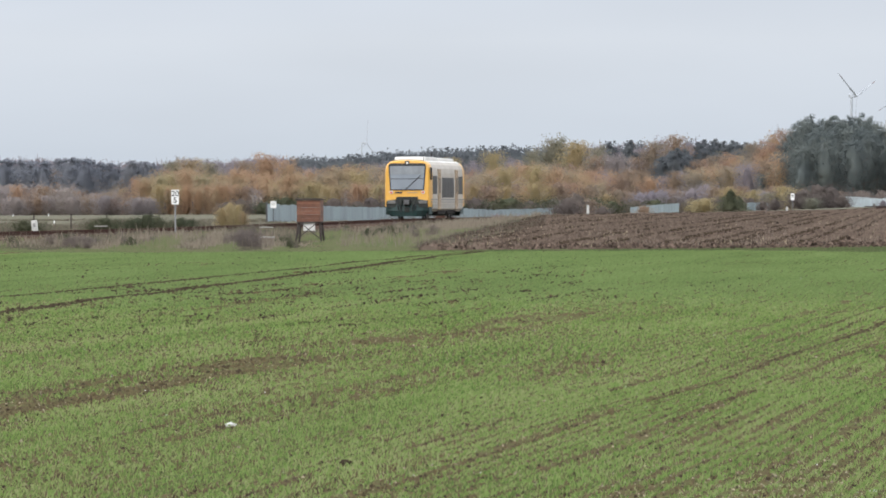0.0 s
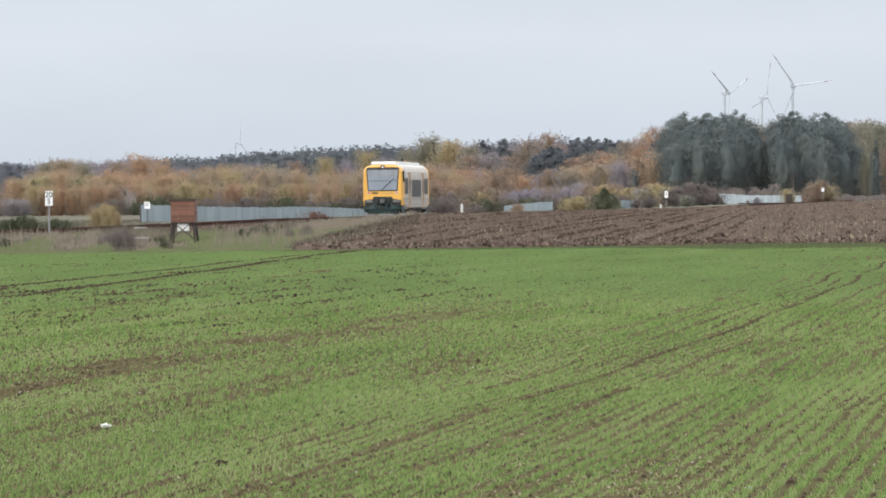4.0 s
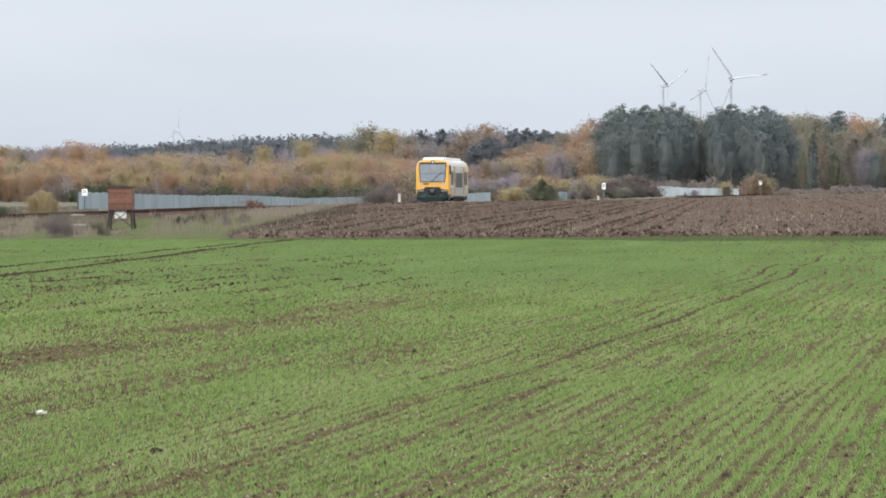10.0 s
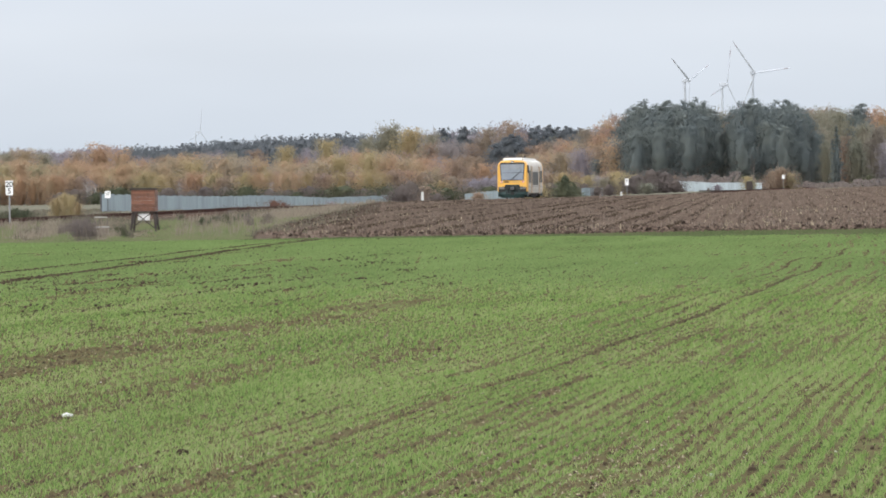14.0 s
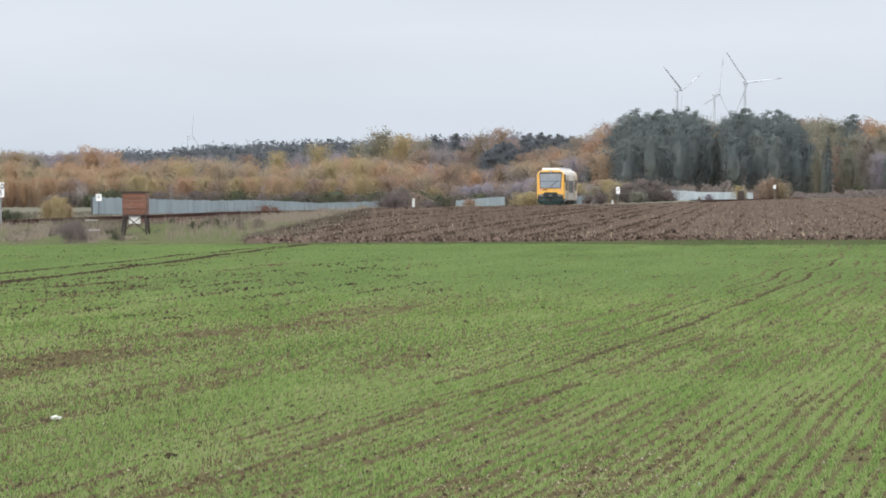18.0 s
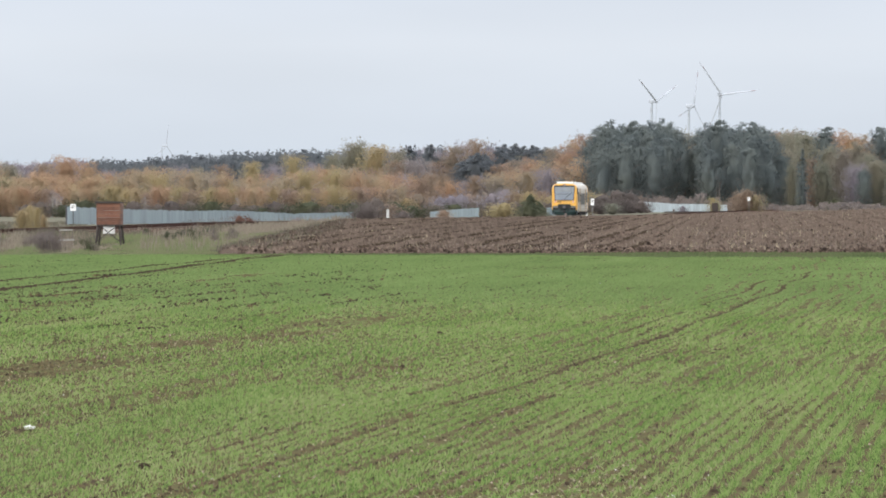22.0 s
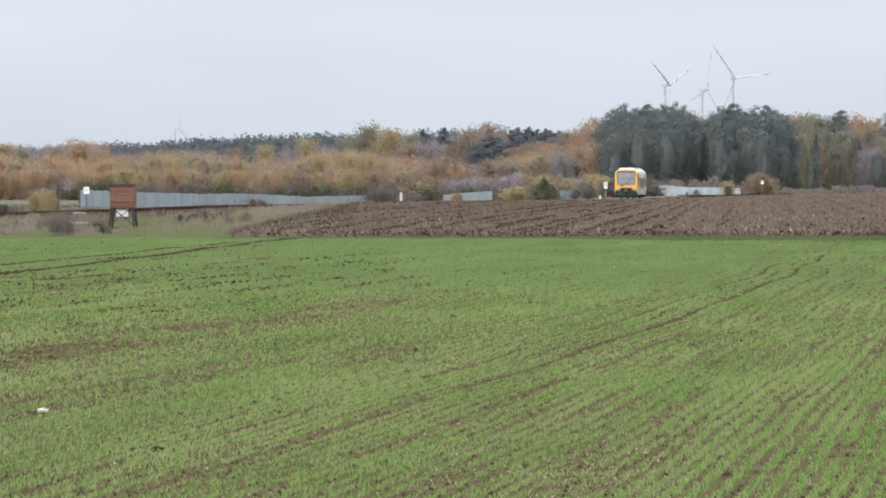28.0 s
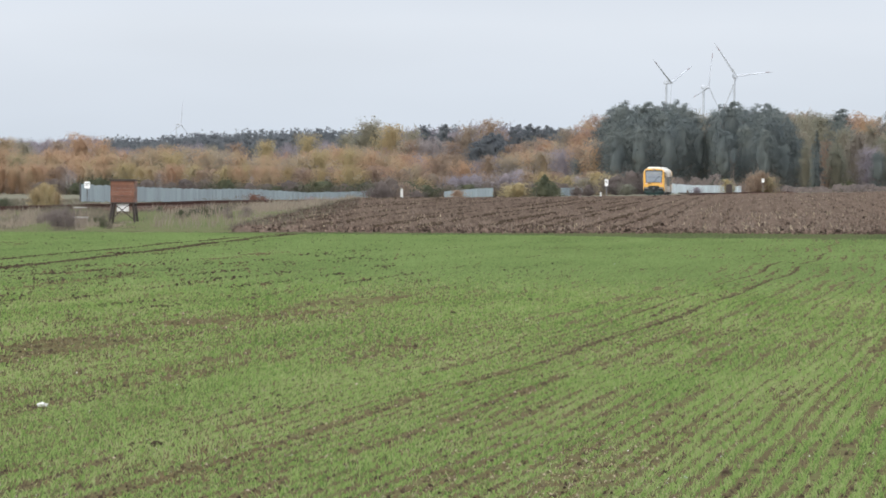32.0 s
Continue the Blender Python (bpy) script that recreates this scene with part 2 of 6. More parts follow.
M_CARWHITE = surface("white_paint", (0.72, 0.71, 0.67), (0.66, 0.64, 0.59), rough=0.4, grain=3, stain=0.6, bump=0.02,
                     dirt=(0.45, 0.40, 0.33), amount=0.4)
M_CREAM = surface("dusty_cream_paint", (0.519, 0.473, 0.405), (0.457, 0.415, 0.358), rough=0.5, grain=3, stain=0.6, bump=0.02,
                  dirt=(0.33, 0.28, 0.22), amount=0.5)
M_CARGREY = surface("grey_paint", (0.25, 0.24, 0.225), rough=0.45, grain=3, bump=0.02)
M_BUMPER = surface("bumper_grey", (0.161, 0.161, 0.153), (0.121, 0.121, 0.117), rough=0.7, grain=5)
M_DUSTY = surface("dusty_panel", (0.40, 0.365, 0.31), (0.33, 0.30, 0.255), rough=0.55, grain=3, bump=0.02, amount=0.5)
M_TAN = surface("dusty_yellow_door", (0.416, 0.281, 0.140), (0.360, 0.257, 0.170), rough=0.45, grain=3, bump=0.02)
M_TEAL = surface("green_plough_paint", (0.012, 0.045, 0.041), (0.018, 0.036, 0.035), rough=0.6, grain=5)
M_BLACK = surface("black_rubber", (0.025, 0.025, 0.028), rough=0.6, grain=8)
M_UNDER = surface("underframe_grime", (0.035, 0.032, 0.030), rough=0.95, grain=6, spec=0.1)
M_GRIME = surface("greasy_grime", (0.045, 0.050, 0.047), (0.03, 0.032, 0.03), rough=0.8, grain=6, spec=0.2)
M_STEELGREY = surface("dull_steel", (0.11, 0.11, 0.115), rough=0.55, metal=0.4, grain=6)
M_REDLIGHT = surface("red_lamp", (0.5, 0.06, 0.04), rough=0.3, bump=0, glow=(1.0, 0.16, 0.08, 0.25))
M_LENS = surface("clear_lamp", (0.75, 0.72, 0.68), rough=0.2, bump=0)


def glass_material(name, tint, rough=0.06, spec=0.25):
    m, n, l, p = principled(name)
    co = n.new("ShaderNodeTexCoord")
    f = noise_node(n, l, co.outputs["Object"], 0.8, 2)
    l.new(mix_node(n, l, f, tint, tuple(c * 1.6 for c in tint)), p.inputs["Base Color"])
    p.inputs["Roughness"].default_value = rough
    p.inputs["Specular IOR Level"].default_value = spec
    return m


M_SIDEGLASS = glass_material("tinted_glass", (0.025, 0.024, 0.022), 0.3, 0.06)
M_SCREEN = glass_material("windscreen_glass", (0.165, 0.187, 0.213), 0.12, 0.4)
M_BLIND = surface("driver_blind", (0.242, 0.265, 0.288), rough=0.6, grain=2, bump=0)
M_FENCE = surface("fence_sheet", (0.236, 0.284, 0.301), (0.195, 0.241, 0.256), rough=0.55, grain=0.8, stain=0.15, bump=0.1, island=0.16)
M_FENCEPALE = surface("pale_sheet", (0.56, 0.62, 0.63), (0.48, 0.54, 0.55), rough=0.55, grain=0.8, stain=0.15, island=0.1)
M_POSTDARK = surface("dark_post", (0.07, 0.07, 0.075), rough=0.7)
M_POSTGREY = surface("galvanised_post", (0.30, 0.30, 0.30), rough=0.5, metal=0.4, grain=10)
M_SIGN = surface("sign_white", (0.78, 0.78, 0.77), (0.72, 0.72, 0.71), rough=0.5, grain=5, bump=0.02, amount=0.15)
M_INK = surface("sign_black", (0.03, 0.03, 0.03), rough=0.6)
M_STONEWHITE = surface("whitewashed_stone", (0.56, 0.56, 0.54), (0.44, 0.44, 0.42), rough=0.8, grain=14, stain=3, amount=0.5)
M_CONCRETE = surface("weathered_concrete", (0.36, 0.35, 0.33), (0.29, 0.28, 0.26), rough=0.9, grain=12, stain=2)
M_BOARD = surface("red_brown_board", (0.165, 0.072, 0.044), (0.112, 0.050, 0.034), rough=0.8, grain=9, stain=1.5, bump=0.4,
                  dirt=(0.19, 0.11, 0.075), amount=0.5, island=0.3)
M_OLDWOOD = surface("old_dark_timber", (0.035, 0.026, 0.022), (0.055, 0.043, 0.037), rough=0.85, grain=10, bump=0.4)
M_PALEWOOD = surface("grey_timber", (0.20, 0.16, 0.14), rough=0.85, grain=10, bump=0.3)
M_TURBINE = surface("turbine_grey", (0.473, 0.506, 0.550), rough=0.5, grain=0.2, bump=0)
# coat toned close to the sky, painting the haze before the far turbine
M_TURBINEHAZE = surface("turbine_hazed", (0.44, 0.47, 0.51), rough=0.6, grain=0.2, bump=0)
M_TURBINERED = surface("turbine_red_band", (0.25, 0.18, 0.19), rough=0.5, bump=0)
M_BARK = surface("bark_brown", (0.12, 0.095, 0.075), rough=0.95, grain=5, bump=0.5)
M_PINEBARK = surface("pine_bark", (0.20, 0.155, 0.13), rough=0.95, grain=4, bump=0.5)
M_BIRCH = surface("birch_bark", (0.52, 0.49, 0.45), (0.30, 0.28, 0.26), rough=0.8, grain=3)
# wood colours are lifted and greyed: distance haze is mixed into needles, leaves and twigs
M_PINE = foliage("pine_needles", [(0.134, 0.158, 0.164), (0.160, 0.185, 0.184), (0.192, 0.213, 0.197)], patch=0.16, thin=0.28, loose=0.10, broad=1.8)
# bluish grey instead of needle green: distance haze put into the colour
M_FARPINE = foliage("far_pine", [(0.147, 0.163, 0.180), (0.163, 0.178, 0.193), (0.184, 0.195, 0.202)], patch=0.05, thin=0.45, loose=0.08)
# same pine, paler and bluer: the thicker haze at the left is painted in
M_HAZEPINE = foliage("haze_tinted_pine", [(0.208, 0.226, 0.268), (0.232, 0.248, 0.288), (0.262, 0.270, 0.296)], patch=0.05, thin=0.45, loose=0.08)
M_ORANGE = foliage("orange_leaves", [(0.249, 0.196, 0.205), (0.374, 0.255, 0.192), (0.436, 0.296, 0.192), (0.385, 0.308, 0.207), (0.299, 0.262, 0.223)], patch=0.05, thin=0.62, loose=0.16, broad=2.2)
M_YELLOWLEAF = foliage("yellow_leaves", [(0.299, 0.228, 0.164), (0.370, 0.289, 0.170), (0.395, 0.326, 0.186), (0.299, 0.277, 0.192)], patch=0.05, thin=0.62, loose=0.16, broad=2.0)
M_BROWNLEAF = foliage("brown_leaves", [(0.212, 0.175, 0.162), (0.273, 0.203, 0.162), (0.312, 0.231, 0.169), (0.250, 0.219, 0.180)], patch=0.06, thin=0.62, loose=0.16, broad=2.0)
M_OLIVE = foliage("olive_leaves", [(0.173, 0.191, 0.166), (0.216, 0.217, 0.171), (0.267, 0.248, 0.186), (0.248, 0.216, 0.187)], patch=0.06, thin=0.62, loose=0.16, broad=2.0)
M_TWIG = foliage("bare_twigs", [(0.248, 0.235, 0.272), (0.283, 0.256, 0.284), (0.316, 0.279, 0.289)], patch=0.08, thin=0.62, loose=0.16)
# mauve twigs made pale, with the haze over the far row in their colour
M_MAUVEHAZE = foliage("hazed_mauve_twigs", [(0.280, 0.254, 0.261), (0.318, 0.279, 0.272), (0.343, 0.299, 0.272)], patch=0.06, thin=0.65, loose=0.12, broad=2.0)
M_SCRUB = foliage("dark_scrub", [(0.136, 0.121, 0.121), (0.170, 0.144, 0.134), (0.207, 0.172, 0.147)], patch=0.12, thin=0.6, loose=0.16)
M_WEED = foliage("withered_weeds", [(0.110, 0.098, 0.082), (0.150, 0.130, 0.105), (0.190, 0.165, 0.130)], patch=0.5, thin=0.4, loose=0.4)
M_FIR = foliage("young_fir", [(0.105, 0.120, 0.085), (0.135, 0.150, 0.100), (0.165, 0.170, 0.110)], patch=0.4, thin=0.5, loose=0.3)
M_RUSTBUSH = foliage("rust_bush", [(0.13, 0.075, 0.065), (0.165, 0.088, 0.072), (0.17, 0.115, 0.088)], patch=0.4)
M_DARKBUSH = foliage("dark_bush", [(0.06, 0.07, 0.048), (0.078, 0.088, 0.055), (0.10, 0.10, 0.062)], patch=0.3)


# ---------------------------------------------------------------- building helpers
def from_bm(name, bm, material, parent=None, label="", smooth=False):
    me = bpy.data.meshes.new(name)
    bm.normal_update()
    bm.to_mesh(me)
    bm.free()
    me.materials.append(material)
    if smooth:
        me.polygons.foreach_set("use_smooth", [True] * len(me.polygons))
    ob = new(name, me)
    if parent:
        ob.parent = parent
    if label:
        ob["label"] = label
    return ob


def part(name, bm, material, parent, label="", smooth=False):
    return from_bm(name, bm, material, parent, label, smooth)


def empty(name, m, label, category, group="", kind=""):
    ob = new(name)
    ob.matrix_world = m
    return tagged(ob, label, category, group, kind)


def box(x0, x1, y0, y1, z0, z1, bevel=0.0, bm=None):
    bm = bm or bmesh.new()
    made = bmesh.ops.create_cube(bm, size=1.0)["verts"]
    for v in made:
        v.co = Vector((x0 + (v.co.x + 0.5) * (x1 - x0), y0 + (v.co.y + 0.5) * (y1 - y0), z0 + (v.co.z + 0.5) * (z1 - z0)))
    if bevel:
        bmesh.ops.bevel(bm, geom=list({e for v in made for e in v.link_edges}), offset=bevel, segments=2, affect="EDGES", profile=0.7)
    return bm


def bar(a, b, r0, r1=None, sides=8, bm=None):
    """A round bar from a to b, r0 thick at a and r1 at b."""
    bm = bm or bmesh.new()
    a, b = Vector(a), Vector(b)
    m = Matrix.Translation((a + b) / 2) @ (b - a).to_track_quat("Z", "Y").to_matrix().to_4x4()
    bmesh.ops.create_cone(bm, cap_ends=True, segments=sides, radius1=r0, radius2=r0 if r1 is None else r1, depth=(b - a).length, matrix=m)
    return bm


def beam(a, b, w, h, bm=None):
    """A square timber from a to b."""
    bm = bm or bmesh.new()
    a, b = Vector(a), Vector(b)
    m = Matrix.Translation((a + b) / 2) @ (b - a).to_track_quat("Z", "Y").to_matrix().to_4x4() @ Matrix.Diagonal((w, h, (b - a).length, 1))
    bmesh.ops.create_cube(bm, size=1.0, matrix=m)
    return bm


def sheet(name, verts, faces, material, parent=None, label="", smooth=False):
    me = bpy.data.meshes.new(name)
    me.from_pydata([tuple(v) for v in verts], [], faces)
    me.materials.append(material)
    if smooth:
        me.polygons.foreach_set("use_smooth", [True] * len(me.polygons))
    ob = new(name, me)
    if parent:
        ob.parent = parent
    if label:
        ob["label"] = label
    return ob


def many_quads(name, corners, material, parent=None, label="", normals=None):
    """One mesh from an array of quads (n, 4, 3); each is turned to the side to which its normal points."""
    n = len(corners)
    if normals is not None:
        face = np.cross(corners[:, 2] - corners[:, 0], corners[:, 3] - corners[:, 1])
        corners = np.where(((face * normals).sum(1) < 0)[:, None, None], corners[:, ::-1], corners)
    me = bpy.data.meshes.new(name)
    me.vertices.add(n * 4)
    me.vertices.foreach_set("co", np.ascontiguousarray(corners, np.float32).ravel())
    me.loops.add(n * 4)
    me.loops.foreach_set("vertex_index", np.arange(n * 4, dtype=np.int32))
    me.polygons.add(n)
    me.polygons.foreach_set("loop_start", np.arange(0, n * 4, 4, dtype=np.int32))
    me.materials.append(material)
    me.update(calc_edges=True)
    me.validate()
    if normals is not None:
        me.polygons.foreach_set("use_smooth", np.ones(n, dtype=bool))
        me.normals_split_custom_set_from_vertices(np.repeat(normals, 4, axis=0).tolist())
    ob = new(name, me)
    if parent:
        ob.parent = parent
    if label:
        ob["label"] = label
    return ob


def lattice(ix, iy, seed):
    h = (ix * 374761393 + iy * 668265263 + seed * 1442695041) & 0x7FFFFFFF
    h = (h ^ (h >> 13)) * 1274126177 & 0x7FFFFFFF
    return ((h ^ (h >> 16)) & 0xFFFF) / 65535.0


def field_noise(x, y, seed=1):
    """Smooth noise of 0 to 1 over a plane, for arrays."""
    x, y = np.asarray(x, float), np.asarray(y, float)
    ix, iy = np.floor(x).astype(np.int64), np.floor(y).astype(np.int64)
    fx, fy = x - ix, y - iy
    fx, fy = fx * fx * (3 - 2 * fx), fy * fy * (3 - 2 * fy)
    a, b = lattice(ix, iy, seed), lattice(ix + 1, iy, seed)
    c, d = lattice(ix, iy + 1, seed), lattice(ix + 1, iy + 1, seed)
    return (a * (1 - fx) + b * fx) * (1 - fy) + (c * (1 - fx) + d * fx) * fy


# ---------------------------------------------------------------- the lie of the land
TRACK_SLOPE, TRACK_AT = 0.0655, -50.56       # the line: x = slope * y + at


def track_x(y):
    return TRACK_SLOPE * y + TRACK_AT


def rail_z(y):
    return np.interp(y, [150, 351, 410, 488, 529, 900, 1142, 1443, 1800, 3000], [0.67, 0.67, 0.67, 0.79, 0.88, 0.90, 0.95, 1.40, 1.70, 1.9])


RIDGE_B = [-1200, -540, -384, -284, -184, 16, 216, 316, 466, 616, 784, 900]
RIDGE_Y = [300, 440, 500, 540, 570, 690, 850, 900, 900, 900, 900, 900]
RIDGE_Z = [0.05, 0.10, 0.40, 0.70, 0.82, 0.78, 0.80, 0.86, 1.22, 1.40, 1.68, 1.78]
BEYOND_B = [-1200, -697, -480, -284, -184, 0, 216, 366, 820]
BEYOND_Z = [0.0, 0.0, -0.44, -1.0, -0.8, -0.2, 0.7, 1.2, 1.8]


def land(x, y):
    """Height of the ground: flat field, the low rise of the ploughed field, the railway, the meadows and woods beyond."""
    x, y = np.asarray(x, float), np.asarray(y, float)
    yy = np.maximum(y, 1.0)
    b = np.clip(BEAR * x / yy, -1200, 900)
    ry, rz = np.interp(b, RIDGE_B, RIDGE_Y), np.interp(b, RIDGE_B, RIDGE_Z)
    ty = np.clip(-TRACK_AT / np.maximum(TRACK_SLOPE - b / BEAR, 0.018), 300, 2800)
    tz = rail_z(ty) - 0.62
    far = np.interp(b, BEYOND_B, BEYOND_Z)
    wood = np.maximum(far, 0.9)
    ry = np.minimum(ry, ty - 12)
    t = np.clip((y - FIELD_END) / np.maximum(ry - FIELD_END, 5.0), 0, 1)
    z = rz * (t * (1.25 - 0.25 * t))
    u = np.clip((y - ry) / np.maximum(ty - 6 - ry, 2.0), 0, 1)
    z = np.where(y > ry, rz + (tz - rz) * u, z)
    v = np.clip((y - ty - 10) / 220.0, 0, 1)
    v = v * v * (3 - 2 * v)
    z = np.where(y > ty + 10, tz + (far - tz) * v, z)
    w = np.clip((y - 1750) / 800.0, 0, 1)
    z = np.where(y > 1750, far + (wood - far) * w, z)
    z = z + 0.05 * (field_noise(x / 9, y / 14, 3) - 0.5) * np.clip((y - 20) / 60, 0, 1)
    return z


def land_z(x, y):
    return float(land(np.array([x]), np.array([y]))[0])


def build_ground():
    tang = np.linspace(-0.11, 0.09, 150)
    ang = np.concatenate([np.arctan(tang), np.arctan(tang[-1]) + np.radians(np.linspace(0.6, 348.0, 110))])
    rad = np.concatenate([[0.6, 2, 4, 8, 14, 20, 26, 32], np.arange(38, 330, 6), np.arange(330, 620, 7), np.arange(630, 1500, 15),
                          np.arange(1530, 2600, 45), np.geomspace(2650, 4950, 14)])
    A, R = np.meshgrid(ang, rad)
    # rings are level lines of depth in front, circles behind
    c = np.cos(A)
    depth_like = np.where(np.abs(np.tan(A)) < 0.12, np.where(c > 0, R / np.maximum(c, 0.3), R), R)
    X, Y = depth_like * np.sin(A), depth_like * c
    Z = land(X, Y)
    V = [(0.0, 0.0, 0.0)] + list(zip(X.ravel(), Y.ravel(), Z.ravel()))
    na, nr = len(ang), len(rad)
    faces = [(0, 1 + (j + 1) % na, 1 + j) for j in range(na)]
    for i in range(nr - 1):
        for j in range(na):
            k = (j + 1) % na
            faces.append((1 + i * na + j, 1 + i * na + k, 1 + (i + 1) * na + k, 1 + (i + 1) * na + j))
    g = sheet("ground", V, faces, M_GROUND, smooth=True)
    return tagged(g, "drilled field, grass verge and open meadow under an overcast sky", "ground", kind="structure")


build_ground()


def plough_end(b):
    """The ploughed field's slanting end towards the railway, ragged."""
    y = np.interp(b, [-430, -384, -334, -284, -234, -184, -120], [316, 352, 398, 455, 525, 610, 2000])
    return y + 10 * (field_noise(b / 30.0, b * 0 + 3.3, 41) - 0.5)


FURROW, FURROW_SLOPE = 1.25, 0.0328         # furrow spacing and their way: x = q + slope * y


def furrow_sway(q, y):
    return 0.05 * np.sin(y / 47.0 + 0.2 * q) + 0.025 * np.sin(y / 19.0 + q) + 0.22 * np.sin(q * 1.9)


def build_plough():
    nb, ny = 460, 200
    bs = np.linspace(-430, 900, nb)
    ts = np.linspace(0, 1, ny) ** 0.9
    B, T = np.meshgrid(bs, ts)
    near = np.full_like(B, FIELD_END + 1.5)
    far = np.interp(B, RIDGE_B, RIDGE_Y) + 14
    far = np.minimum(far, plough_end(B))
    Y = near + (far - near) * T
    X = Y * B / BEAR
    q = X - FURROW_SLOPE * Y - furrow_sway(X - FURROW_SLOPE * Y, Y)       # across the furrows
    ridge = 0.17 * np.abs(np.sin(q * math.pi / FURROW)) ** 0.8 + 0.05 * np.sin(q * 2 * math.pi / 0.42)
    ridge = ridge * np.interp(B, [-430, -200, 0, 300, 700], [0.7, 0.8, 1.0, 0.8, 0.5]) * (0.75 + 0.5 * field_noise(q / FURROW, Y / 60, 8))
    rough = 0.25 * (field_noise(X / 0.22, Y / 1.3, 5) - 0.5) + 0.10 * (field_noise(X / 0.9, Y / 7, 6) - 0.5)
    lip = np.clip(T * 40, 0.12, 1) * np.clip((1 - T) * 20, 0, 1)
    Z = land(X, Y) + 0.015 + (ridge + rough + 0.06) * lip
    V = list(zip(X.ravel(), Y.ravel(), Z.ravel()))
    faces = [(i * nb + j, i * nb + j + 1, (i + 1) * nb + j + 1, (i + 1) * nb + j) for i in range(ny - 1) for j in range(nb - 1)]
    f = sheet("ploughed_field", V, faces, M_PLOUGH)
    tagged(f, "brown tilled field with furrows and maize stubble", "field", kind="structure")


build_plough()
rng = np.random.default_rng(7)


def ploughed(x, y):
    b = BEAR * x / y
    far = np.minimum(np.interp(b, RIDGE_B, RIDGE_Y) + 8, plough_end(b))
    return (b > -425) & (y > FIELD_END + 1.5) & (y < far)


def cubes_cloud(centres, sizes, flat=0.7):
    """Rough lumps: six quads each, corners shaken."""
    n = len(centres)
    base = np.array([[x, y, z] for x in (-1, 1) for y in (-1, 1) for z in (-1, 1)], float)
    c = base[None] * (0.55 + 0.45 * rng.random((n, 8, 1))) * np.array([1, 1, flat]) + rng.normal(0, 0.12, (n, 8, 3))
    c[:, [1, 3, 5, 7], :2] *= 0.35 + 0.4 * rng.random((n, 4, 1))
    a = rng.random(n) * 6.283
    ca, sa = np.cos(a)[:, None], np.sin(a)[:, None]
    xy = np.stack([c[..., 0] * ca - c[..., 1] * sa, c[..., 0] * sa + c[..., 1] * ca, c[..., 2]], -1)
    v = centres[:, None, :] + xy * sizes[:, None, None]
    quads = [(0, 1, 3, 2), (4, 6, 7, 5), (0, 4, 5, 1), (2, 3, 7, 6), (1, 5, 7, 3)]
    return v, quads


def lumps(name, centres, sizes, material, flat=0.7):
    v, quads = cubes_cloud(centres, sizes, flat)
    n = len(centres)
    faces = (np.array(quads)[None] + (np.arange(n) * 8)[:, None, None]).reshape(-1, 4)
    me = bpy.data.meshes.new(name)
    me.vertices.add(n * 8)
    me.vertices.foreach_set("co", v.astype(np.float32).ravel())
    me.loops.add(len(faces) * 4)
    me.loops.foreach_set("vertex_index", faces.astype(np.int32).ravel())
    me.polygons.add(len(faces))
    me.polygons.foreach_set("loop_start", np.arange(0, len(faces) * 4, 4, dtype=np.int32))
    me.materials.append(material)
    me.update(calc_edges=True)
    return new(name, me)


